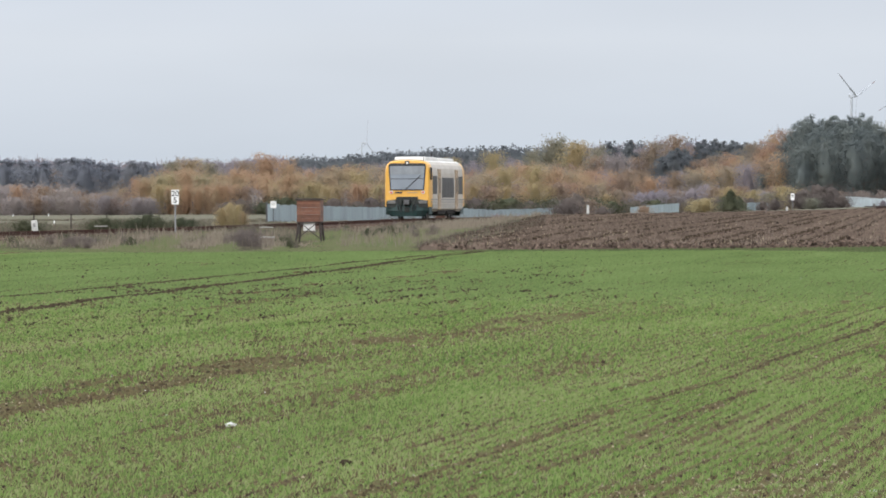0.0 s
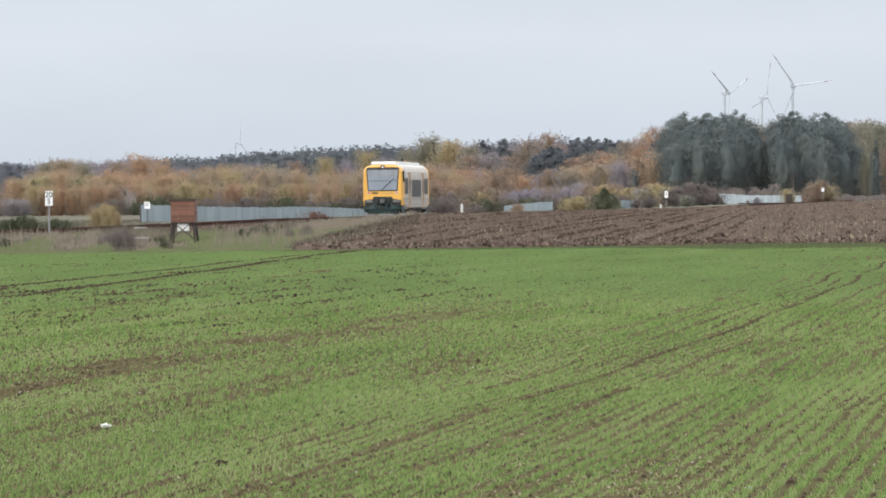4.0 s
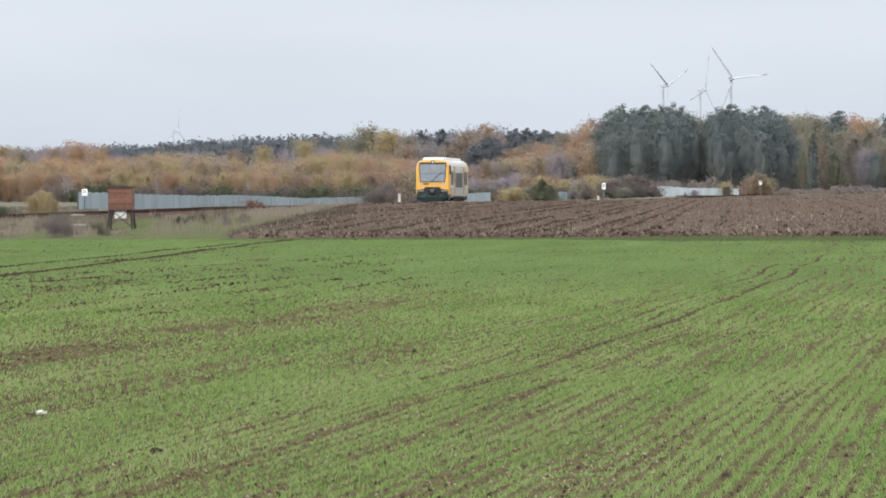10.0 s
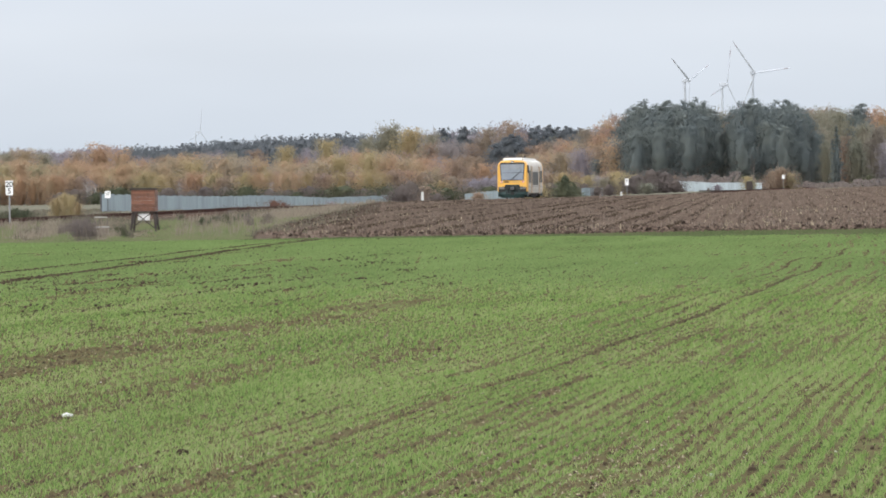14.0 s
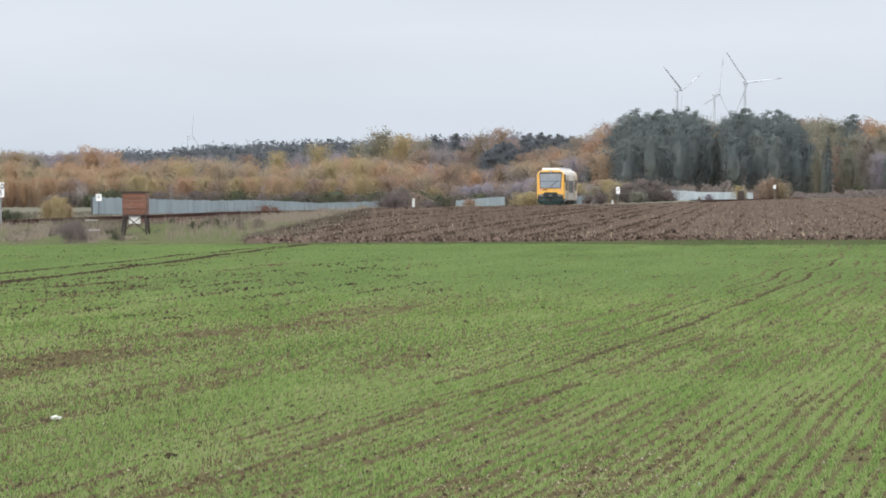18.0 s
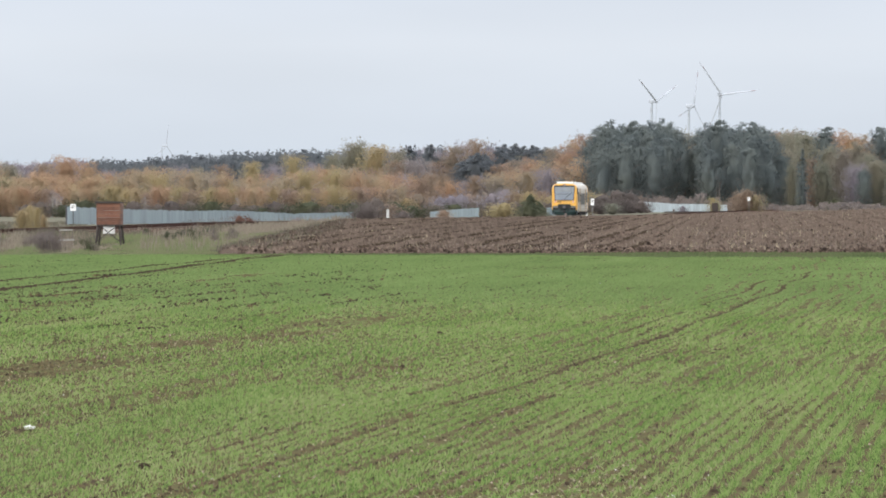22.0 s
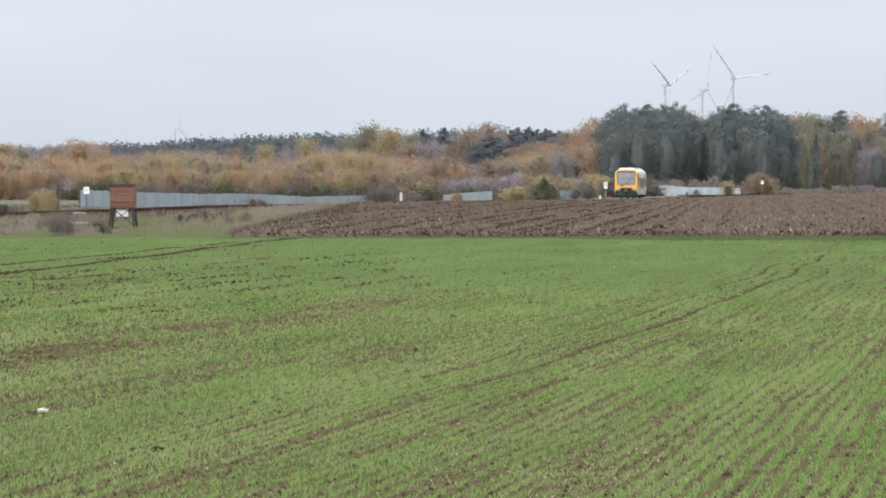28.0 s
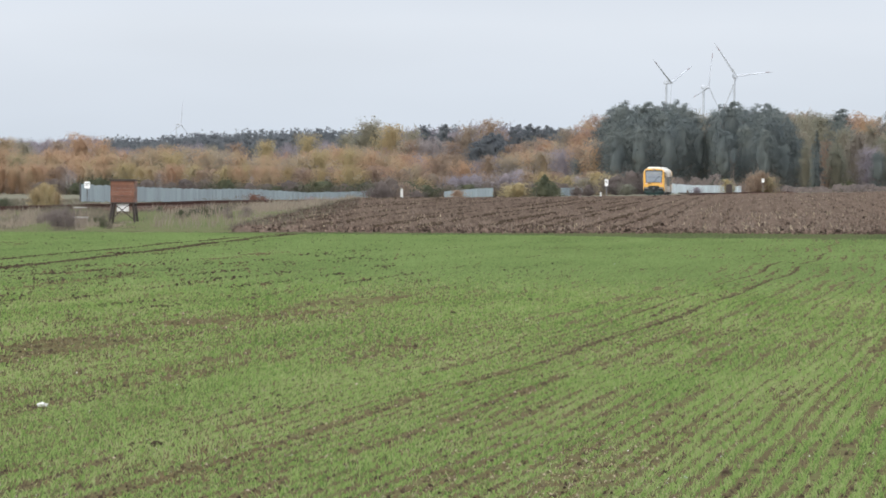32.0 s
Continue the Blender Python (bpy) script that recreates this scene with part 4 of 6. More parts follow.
def build_verge():
    n = 30000
    b = -1230 + 1060 * rng.random(n)
    y = FIELD_END + 2 + 270 * rng.random(n) ** 1.25
    x = y * b / BEAR
    ty = -TRACK_AT / np.maximum(TRACK_SLOPE - b / BEAR, 0.02)
    ok = (y < ty - 14) & ~ploughed(x, y)
    ok &= ~((np.abs(b + 622) < 30) & (y > 335) & (y < 386) & (rng.random(n) < 0.8))
    x, y, b = x[ok], y[ok], b[ok]
    n = len(x)
    patch = field_noise(x / 1.3, y / 70, 31) * 0.65 + field_noise(x / 0.4, y / 25, 34) * 0.35
    west = np.interp(b, [-660, -570], [1.0, 0.0])
    lush = west * np.interp(y, [314, 320, 328, 345, 372], [1.0, 0.75, 0.42, 0.30, 0.2]) + (1 - west) * np.interp(y, [314, 330, 410, 450, 510, 560], [1.0, 0.9, 0.8, 0.52, 0.25, 0.1])
    tall = np.interp(y, [314, 322, 334, 350, 430], [0.05, 0.16, 0.40, 0.50, 0.46]) * (0.35 + 0.9 * field_noise(x / 0.8, y / 60, 32)) * (0.55 + 0.8 * rng.random(n) ** 1.5)
    green = patch < lush
    pale = ~green & (field_noise(x / 0.9, y / 70, 36) + 0.2 * rng.random(n) > 0.70)
    dull = ~green & ~pale
    flat = np.where(b > -560, 0.55, 0.8)
    tall = tall * np.where(((np.abs(b + 622) < 46) | (np.abs(b + 699) < 18)) & (y < 394), 0.35, 1.0) * np.where(b < -660, 1.15, 1.0)
    tufts("verge_grass", x[green], y[green], (tall * flat)[green], 0.022, M_GREENGRASS, "rank green grass along the field's edge")
    tufts("dry_grass", x[dull], y[dull], tall[dull], 0.022, M_DRYGRASS, "tall faded grass and weeds below the railway bank")
    tufts("pale_grass", x[pale], y[pale], tall[pale] * 1.15, 0.022, M_PALEGRASS, "bleached straw-coloured grass below the railway bank")
    k = np.arange(0, n, 11)
    k = k[(y[k] > 326) & (np.abs(b[k] + 622) > 50)]
    tufts("dry_stalks", x[k], y[k], 0.45 + 0.5 * rng.random(len(k)) ** 1.5, 0.012, M_PALEGRASS, "tall thin dead stalks among the grass", blades=4, spread=0.12)
    # weeds growing into the ploughed field's ragged end
    n = 2600
    b = -428 + 300 * rng.random(n)
    y = plough_end(b) + 8 - 110 * rng.random(n) ** 1.6
    k = (y > FIELD_END + 4) & (y < 600) & (field_noise(b / 9, y / 12, 37) > 0.3)
    x, y = (y * b / BEAR)[k], y[k]
    tufts("plough_edge_weeds", x, y, 0.10 + 0.30 * rng.random(len(x)) ** 2, 0.026, M_DRYGRASS, "withered weeds growing into the ragged edge of the tilled soil", blades=6, base=land(x, y) + 0.06)
    n = 9000
    b = -440 + 1290 * rng.random(n) ** 0.75
    y = FIELD_END - 22.0 * np.clip((b - 60) / 300, 0.05, 1) * rng.random(n) + np.interp(b, [-400, 100, 400], [2, 3, 9]) * rng.random(n)
    tufts("field_edge_grass", y * b / BEAR, y, 0.04 + np.interp(b, [0, 350], [0.06, 0.13]) * rng.random(n) ** 2, 0.022, M_RANK, "strip of rank dark grass where the two fields meet", blades=6)
    # weeds along the track's shoulders
    n = 11000
    y = 330 + 900 * rng.random(n) ** 1.8
    o = -1.9 - 3.4 * rng.random(n)
    side = rng.random(n) < 0.35
    o[side] = 1.9 + 2.6 * rng.random(side.sum())
    x = track_x(y) + o
    base = np.maximum(rail_z(y) - 0.22 - (np.abs(o) - 2.0) * 0.40, land(x, y))
    tall = np.interp(np.abs(o), [1.9, 2.7, 4.5], [0.04, 0.13, 0.42]) * (0.4 + 0.9 * rng.random(n))
    pale = field_noise(x / 1.2, y / 14, 38) > 0.5
    for k, name, mat, label in ((~pale, "trackside_weeds", M_DRYGRASS, "faded weeds on the shoulders of the railway bank"), (pale, "trackside_grass", M_PALEGRASS, "bleached grass on the shoulders of the railway bank")):
        tufts(name, x[k], y[k], tall[k], 0.026, mat, label, blades=6, base=base[k])
    n = 9000
    y = 420 + 700 * rng.random(n) ** 1.5
    b = -1225 + 560 * rng.random(n)
    x = y * b / BEAR
    k = (x < track_x(y) - 6) & (field_noise(x / 5, y / 40, 35) > 0.42)
    tufts("meadow_grass", x[k], y[k], 0.10 + 0.22 * rng.random(k.sum()), 0.05, M_DRYGRASS, "tufts of faded grass on the meadow", blades=4)


build_verge()


# ---------------------------------------------------------------- the railcar
def build_railcar():
    car = empty("railcar", Matrix(), "yellow and white diesel railcar with dark windows running on rails", "train")
    half = [(1.30, 0.44), (1.42, 0.60), (1.45, 1.1), (1.45, 2.75), (1.42, 3.05), (1.33, 3.28), (1.15, 3.44), (0.85, 3.52), (0.0, 3.56)]
    ring = [(x, z) for x, z in half] + [(-x, z) for x, z in reversed(half[:-1])]
    L = 24.6

    def lean(z):
        return 0.16 * max(0.0, (z - 1.3) / 2.2) ** 1.5

    def shell(name, stations, material, cap0=False, cap1=False, label="", floor=0.0):
        bm = bmesh.new()
        loops = []
        for y, sx, dz, k in stations:
            vs = []
            for x, z in ring:
                zz = max(z, floor)
                zz = 1.3 + (zz - 1.3) * (1 + dz) if zz > 1.3 else zz
                off = lean(zz) * k
                vs.append(bm.verts.new((x * sx, y + off, zz)))
            loops.append(vs)
        m = len(ring)
        for a, b in zip(loops, loops[1:]):
            for j in range(m):
                i = (j + 1) % m
                bm.faces.new((a[j], a[i], b[i], b[j]))
        if cap0:
            bm.faces.new(loops[0])
        if cap1:
            bm.faces.new(list(reversed(loops[-1])))
        bmesh.ops.recalc_face_normals(bm, faces=bm.faces)
        return part(name, bm, material, car, label, smooth=False)

    shell("cab", [(0.0, 0.905, -0.035, 1), (0.07, 0.945, -0.018, 1), (0.22, 0.975, -0.006, 1), (0.55, 0.995, 0, 0.7), (1.1, 1.0, 0, 0.2), (1.7, 1.0, 0, 0)], M_YELLOW, True,
          label="yellow cab end", floor=0.72)
    shell("cab", [(L - 1.7, 1.0, 0, 0), (L - 1.1, 1.0, 0, -0.2), (L - 0.55, 1.0, 0, -0.7), (L - 0.22, 0.985, -0.006, -1), (L - 0.07, 0.96, -0.018, -1), (L, 0.92, -0.035, -1)], M_YELLOW,
          False, True, "yellow cab end", 0.72)
    shell("body_shell", [(1.7, 0.998, 0, 0), (L - 1.7, 0.998, 0, 0)], M_CREAM, True, True, "dusty cream body side")
    # roof covering: white roof skin and the long equipment hood
    bm = bmesh.new()
    prof = [(1.19, 3.42), (0.9, 3.535), (0, 3.575), (-0.9, 3.535), (-1.19, 3.42)]
    for y in (0.55, L - 0.55):
        for x, z in prof:
            bm.verts.new((x, y, z + 0.012))
    bm.verts.ensure_lookup_table()
    for j in range(4):
        bm.faces.new((bm.verts[j], bm.verts[j + 1], bm.verts[5 + j + 1], bm.verts[5 + j]))
    part("roof_skin", bm, M_CARWHITE, car, "white roof")
    part("roof_hood", box(-0.98, 0.98, 2.0, 10.2, 3.45, 3.75, 0.13), M_CARWHITE, car, "white roof equipment hood")
    part("roof_hood", box(-0.95, 0.95, 11.0, 21.8, 3.45, 3.73, 0.13), M_CARWHITE, car, "white roof equipment hood")
    part("exhaust", bar((0.55, 10.6, 3.5), (0.55, 10.6, 4.02), 0.07), M_BLACK, car, "dark exhaust stub")
    part("roof_antenna", bar((0.9, 1.6, 3.45), (0.86, 1.75, 3.85), 0.03, 0.015), M_BLACK, car, "dark roof aerial")

    def face_panel(name, pts, material, y0, parent, thick=0.03, label="", end=0):
        """A panel on the end face; pts are (x, z)."""
        bm = bmesh.new()
        f, b = [], []
        for x, z in pts:
            y = y0 + lean(z)
            f.append(bm.verts.new((x, (y - thick) if not end else L - y + thick, z)))
            b.append(bm.verts.new((x, (y + 0.05) if not end else L - y - 0.05, z)))
        bm.faces.new(f)
        n = len(pts)
        for j in range(n):
            i = (j + 1) % n
            bm.faces.new((f[j], f[i], b[i], b[j]))
        bmesh.ops.recalc_face_normals(bm, faces=bm.faces)
        return part(name, bm, material, parent, label)

    for end in (0, 1):
        surround = [(-1.07, 1.72), (1.07, 1.72), (1.185, 3.24), (1.09, 3.34), (-1.09, 3.34), (-1.185, 3.24)]
        fr = face_panel("windscreen_frame", surround, M_BLACK, 0.0, car, 0.012, "black windscreen surround", end)
        pane = [(-1.005, 1.78), (1.005, 1.78), (1.105, 3.18), (-1.105, 3.18)]
        face_panel("windscreen", pane, M_SCREEN, 0.0, fr, 0.024, "large grey windscreen", end)
        face_panel("sun_blind", [(-1.065, 2.68), (1.065, 2.68), (1.10, 3.16), (-1.10, 3.16)], M_BLIND, 0.0, fr, 0.028, "lowered pale blind", end)
        face_panel("blind_edge", [(-1.04, 2.40), (1.04, 2.40), (1.04, 2.43), (-1.04, 2.43)], M_BLACK, 0.0, fr, 0.032, "", end)
        y = (lambda v: v) if not end else (lambda v: L - v)
        part("wiper", bar((-0.15, y(-0.02), 1.72), (0.85, y(0.03), 2.62), 0.028, 0.02, 6), M_BLACK, fr, "black wiper arm")
        face_panel("display_box", [(-0.14, 3.27), (0.14, 3.27), (0.14, 3.50), (-0.14, 3.50)], M_BLACK, -0.02, car, 0.03, "dark marker lamp box", end)
        face_panel("marker_lamp", [(-0.06, 3.31), (0.06, 3.31), (0.06, 3.43), (-0.06, 3.43)], M_LENS, -0.03, car, 0.035, "", end)
        for side in (-1, 1):
            hx = side * 1.0
            lamp = part("tail_lamp" if not end else "head_lamp", bar((hx, y(0.06), 1.60), (hx, y(-0.045), 1.60), 0.115, 0.105, 14), M_LENS, car, "pale round lamp ring")
            part("lens", bar((hx, y(0.0), 1.60), (hx, y(-0.058), 1.60), 0.075, 0.065, 12), M_REDLIGHT if not end else M_LENS, lamp, "red lamp lens")
            if side == 1 and not end:
                part("mirror", box(side * 1.47 - 0.06, side * 1.47 + 0.06, min(y(0.35), y(0.6)), max(y(0.35), y(0.6)), 2.35, 3.10, 0.03), M_BLACK, car, "black mirror")
        # unreadable lettering as two bars
        face_panel("lettering", [(-0.78, 1.53), (-0.33, 1.53), (-0.33, 1.63), (-0.78, 1.63)], M_BLACK, 0.0, car, 0.008, "dark lettering bar", end)
        face_panel("lettering", [(0.0, 1.55), (0.66, 1.55), (0.66, 1.60), (0.0, 1.60)], M_TAN, 0.0, car, 0.008, "faint lettering bar", end)
        # coupling bay, buffer beam and plough
        face_panel("coupling_bay", [(-1.305, 0.70), (1.305, 0.70), (1.305, 1.10), (0.72, 1.18), (0.66, 1.33), (-0.66, 1.33), (-0.72, 1.18), (-1.305, 1.10)], M_GRIME, 0.0,
                   car, 0.03, "dark coupling bay", end)
        for a, b, z0, z1 in ((-0.22, 0.22, 0.80, 1.20), (-0.5, -0.32, 0.82, 1.15), (0.34, 0.5, 0.82, 1.1)):
            part("coupling_gear", box(a, b, min(y(-0.28), y(0.1)), max(y(-0.28), y(0.1)), z0, z1, 0.04), M_GRIME, car, "grimy dark coupling gear")
        part("coupler_head", box(-0.17, 0.17, min(y(-0.52), y(-0.1)), max(y(-0.52), y(-0.1)), 0.86, 1.14, 0.05), M_STEELGREY, car, "grey coupler head")
        bm = bmesh.new()
        loops = []
        for z, w, o in ((0.92, 1.38, -0.06), (0.50, 1.33, -0.13), (0.15, 1.06, -0.05)):
            loops.append([bm.verts.new((x, y(o + 0.35 * abs(x / w) ** 3), z)) for x in np.linspace(-w, w, 9)])
        for a, b in zip(loops, loops[1:]):
            for j in range(8):
                bm.faces.new((a[j], a[j + 1], b[j + 1], b[j]))
        back = [bm.verts.new((v.co.x, y(1.0), v.co.z)) for v in loops[0]]
        for j in range(8):
            bm.faces.new((loops[0][j + 1], loops[0][j], back[j], back[j + 1]))
        bmesh.ops.recalc_face_normals(bm, faces=bm.faces)
        part("rail_guard", bm, M_TEAL, car, "dark green plough below the cab")
        for side in (-1, 1):
            x0, x1 = sorted((side * 1.30, side * 1.37))
            y0, y1 = sorted((y(0.32), y(2.3)))
            part("skirt", box(x0, x1, y0, y1, 0.26, 0.74, 0.02), M_TEAL, car, "dark green skirt beside the plough")
            x0, x1 = sorted((side * 0.74, side * 1.24))
            y0, y1 = sorted((y(-0.10), y(0.05)))
            part("bumper_pad", box(x0, x1, y0, y1, 0.92, 1.12, 0.03), M_BUMPER, car, "grey bumper pad")
        for x, z0, z1 in ((-0.62, 0.52, 1.02), (-0.42, 0.42, 1.05), (0.40, 0.45, 1.04), (0.58, 0.55, 1.0)):
            bm = bar((x, y(-0.12), z1), (x * 0.94, y(-0.24), (z0 + z1) / 2), 0.03, 0.03, 6)
            bar((x * 0.94, y(-0.24), (z0 + z1) / 2), (x * 0.86, y(-0.17), z0), 0.03, 0.03, 6, bm)
            part("hose", bm, M_BLACK, car, "black hanging brake hose")
        part("hose_box", box(-0.16, 0.16, min(y(-0.16), y(0.1)), max(y(-0.16), y(0.1)), 0.40, 0.70, 0.03), M_GRIME, car, "grimy hose box")

    # sides
    for side in (-1, 1):
        def wall(name, y0, y1, z0, z1, material, proud, label="", parent=car):
            x = side * 1.45
            return part(name, box(min(x - 0.02 * side, x + proud * side), max(x - 0.02 * side, x + proud * side), y0, y1, z0, z1, 0.006), material, parent, label)
        for y0, y1 in ((1.72, 4.75), (8.1, 16.5), (19.85, 22.85)):
            w0, w1 = (1.28, 2.50) if y0 == 8.1 else (1.50, 2.60)
            wd = wall("window_band", y0, y1, w0, w1, M_SIDEGLASS, 0.012, "dark tinted side window")
            k = max(1, round((y1 - y0) / 2.0))
            for i in range(1, k):
                ym = y0 + (y1 - y0) * i / k
                wall("mullion", ym - 0.03, ym + 0.03, w0, w1, M_BLACK, 0.018, "", wd)
        for y0 in (5.25, 17.35):
            door = wall("door", y0, y0 + 2.0, 0.56, 3.0, M_TAN, 0.030, "yellow double door")
            for k in (0, 1):
                wall("door_window", y0 + 0.36 + k * 0.95, y0 + 0.69 + k * 0.95, 1.55, 2.50, M_SIDEGLASS, 0.036, "", door)
            wall("door_seam", y0 + 0.985, y0 + 1.015, 0.75, 2.92, M_BLACK, 0.04, "", door)
        for y0, y1 in ((0.62, 1.68), (L - 1.68, L - 0.62)):
            wall("stripe", y0, y1, 1.12, 1.20, M_CARGREY, 0.010, "grey stripe")
            wall("stripe", y0, y1, 0.98, 1.03, M_CARGREY, 0.010, "grey stripe")
        for y0, y1 in ((1.75, 5.2), (7.3, 17.3), (19.4, L - 1.75)):
            wall("stripe", y0, y1, 1.12, 1.20, M_CARGREY, 0.008, "grey stripe")
            wall("stripe", y0, y1, 0.98, 1.03, M_CARGREY, 0.008, "grey stripe")
            wall("lower_panel", y0, y1, 0.60, 0.90, M_DUSTY, 0.006, "dusty grey lower panel")
        part("underfloor_box", box(min(side * 0.75, side * 1.36), max(side * 0.75, side * 1.36), 6.2, 11.5, 0.25, 0.72, 0.05), M_UNDER, car, "dark underfloor equipment")
        part("underfloor_box", box(min(side * 0.75, side * 1.36), max(side * 0.75, side * 1.36), 12.4, 18.2, 0.28, 0.72, 0.05), M_UNDER, car, "dark underfloor equipment")
    part("underframe", box(-1.2, 1.2, 0.9, L - 0.9, 0.5, 0.75, 0.03), M_UNDER, car, "dark underframe")
    for yb in (3.6, L - 3.6):
        bog = part("bogie", box(-1.05, 1.05, yb - 1.5, yb + 1.5, 0.38, 0.62, 0.05), M_UNDER, car, "dark bogie frame")
        for yw in (yb - 0.9, yb + 0.9):
            bm = bar((-1.05, yw, 0.385), (1.05, yw, 0.385), 0.07)
            part("axle", bm, M_UNDER, bog)
            for side in (-1, 1):
                wheel = bar((side * 0.69, yw, 0.385), (side * 0.82, yw, 0.385), 0.385, 0.385, 20)
                part("wheel", wheel, M_STEELGREY, bog, "worn steel wheel")
    for o in car.children_recursive:               # a tall car: stretched to its true height over the rails
        o.data.transform(Matrix.Diagonal((1, 1, 1.04, 1)))
    return car


railcar = build_railcar()
CAR_SPEED, CAR_FROM = 19.06, 529.0


# ---------------------------------------------------------------- trackside things
def numerals(body, size, material, parent, at):
    cu = bpy.data.curves.new("numerals", "FONT")
    cu.body, cu.size, cu.align_x, cu.align_y, cu.extrude, cu.offset = body, size, "CENTER", "CENTER", 0.004, size * 0.012
    tmp = new("numerals_outline", cu)
    bpy.context.view_layer.update()
    me = bpy.data.meshes.new_from_object(tmp.evaluated_get(bpy.context.evaluated_depsgraph_get()))
    bpy.data.objects.remove(tmp)
    me.materials.clear()
    me.materials.append(material)
    ob = new("numerals", me)
    ob.parent = parent
    ob.matrix_basis = pose(*at, 90, 0, 0)
    ob["label"] = "black numerals"
    return ob


def board_sign(b, top, d, base_drop, w, h, label, words=(), post_mat=None, bars=0):
    """A sign board on a post; top: rise of the board's upper edge."""
    p = spot(b, top, d)
    z0 = land_z(p.x, p.y) if base_drop is None else EYE - base_drop
    z0 = min(z0, land_z(p.x, p.y))
    sg = empty("trackside_sign", pose(p.x, p.y, z0, 0, 0, -2), label, "sign")
    H = p.z - z0
    part("post", bar((0, 0, -0.1), (0, 0, H - 0.02), 0.042, 0.042, 10), post_mat or M_POSTGREY, sg, "grey metal post")
    plate = part("plate", box(-w / 2, w / 2, -0.075, -0.045, H - h, H, 0.008), M_SIGN, sg, "white board")
    for i, (t, s, dz) in enumerate(words):
        numerals(t, s, M_INK, plate, (0, -0.078, H + dz))
    for i in range(bars):
        z = H - h * (0.28 + 0.24 * i)
        part("text_bar", box(-w * 0.32, w * (0.32 - 0.1 * (i % 2)), -0.079, -0.074, z - h * 0.045, z + h * 0.045), M_INK, plate, "unreadable line of writing")
    return sg


board_sign(-861, 30, 396, None, 0.355, 0.69, "white kilometre board with black numerals on a grey post",
           (("20", 0.36, -0.19), ("5", 0.36, -0.50)))
board_sign(232, 19, 985, None, 0.42, 0.78, "small white board on a thin post beside the track", bars=2)
board_sign(509, 22, 1560, None, 0.5, 0.72, "small white board far along the railway", bars=1)
board_sign(642, 15, 2050, None, 0.45, 0.6, "tiny white board at the edge of the wood")
board_sign(-687, 9, 880, None, 0.60, 0.72, "white notice board on a post at the fence's end", post_mat=M_POSTDARK, bars=2)


def marker_stone(b, rise_top, d, w, h, label):
    p = spot(b, rise_top, d)
    bm = box(-w / 2, w / 2, -w * 0.35, w * 0.35, -0.6, h, w * 0.16)
    for v in bm.verts:
        if v.co.z > h * 0.5:
            v.co.x *= 0.9
    ob = from_bm("marker_stone", bm, M_STONEWHITE)
    ob.matrix_world = pose(p.x, p.y, p.z - h, 0, 0, -4)
    return tagged(ob, label, "marker stone", "marker stones beside the track")


stone = marker_stone(-1110, -23, 372, 0.29, 0.43, "whitewashed kilometre stone with a worn figure by the rails")
part("worn_figure", box(-0.06, 0.06, -0.112, -0.10, 0.12, 0.30, 0.01), M_POSTGREY, stone, "worn grey figure")
stone.matrix_world = stone.matrix_world @ pose(0, 0, 0, 0, -6, 0)       # leaning a little
marker_stone(-130, 0, 728, 0.25, 0.82, "whitewashed marker stone beside the track")
marker_stone(222, -4, 980, 0.24, 0.62, "small whitewashed stone beside the track")


def slab(name, b, r, d, w, h, dep, label, category, mat=None):
    p = spot(b, r, d)
    ob = from_bm(name, box(-w / 2, w / 2, -dep / 2, dep / 2, -h / 2, h / 2, 0.012), mat or M_CONCRETE)
    ob.matrix_world = pose(p.x, p.y, p.z, 0, 0, -4)
    return tagged(ob, label, category)


slab("cable_cover", -993, -34, 382, 0.56, 0.05, 0.4, "pale concrete cable cover beside the rails", "concrete slab", M_CONCRETE)


def build_chest():
    """The low concrete cable chest in the weeds: a pale cap over two cheeks with grey boards between, under a pale frame."""
    p = spot(-699, -53, 346)
    z = land_z(p.x, p.y)
    H = p.z - z
    root = empty("cable_chest", pose(p.x, p.y, z, 0, 0, 6), "weathered grey cable chest in the weeds under a pale frame", "cable chest")
    part("cap", box(-0.31, 0.31, -0.24, 0.24, H - 0.07, H, 0.012), M_CONCRETE, root, "pale concrete cap")
    for x in (-0.27, 0.27):
        part("cheek", box(x - 0.035, x + 0.035, -0.21, 0.21, -0.1, H - 0.07, 0.008), M_PALEWOOD, root, "weathered grey cheek")
    high = H + 17 * 346 / BEAR
    part("top_rail", box(-0.27, 0.27, 0.235, 0.275, high - 0.045, high, 0.008), M_CONCRETE, root, "pale top rail")
    for x in (-0.255, 0.255):
        part("post", box(x - 0.013, x + 0.013, 0.245, 0.268, -0.1, high - 0.045, 0.004), M_PALEWOOD, root, "slim weathered post")
    n = 4
    for i in range(n):
        z0 = (H - 0.10) * i / n
        part("board", box(-0.235, 0.235, -0.19, -0.165, z0 + 0.012, z0 + (H - 0.10) / n - 0.012, 0.004), M_PALEWOOD, root)


build_chest()


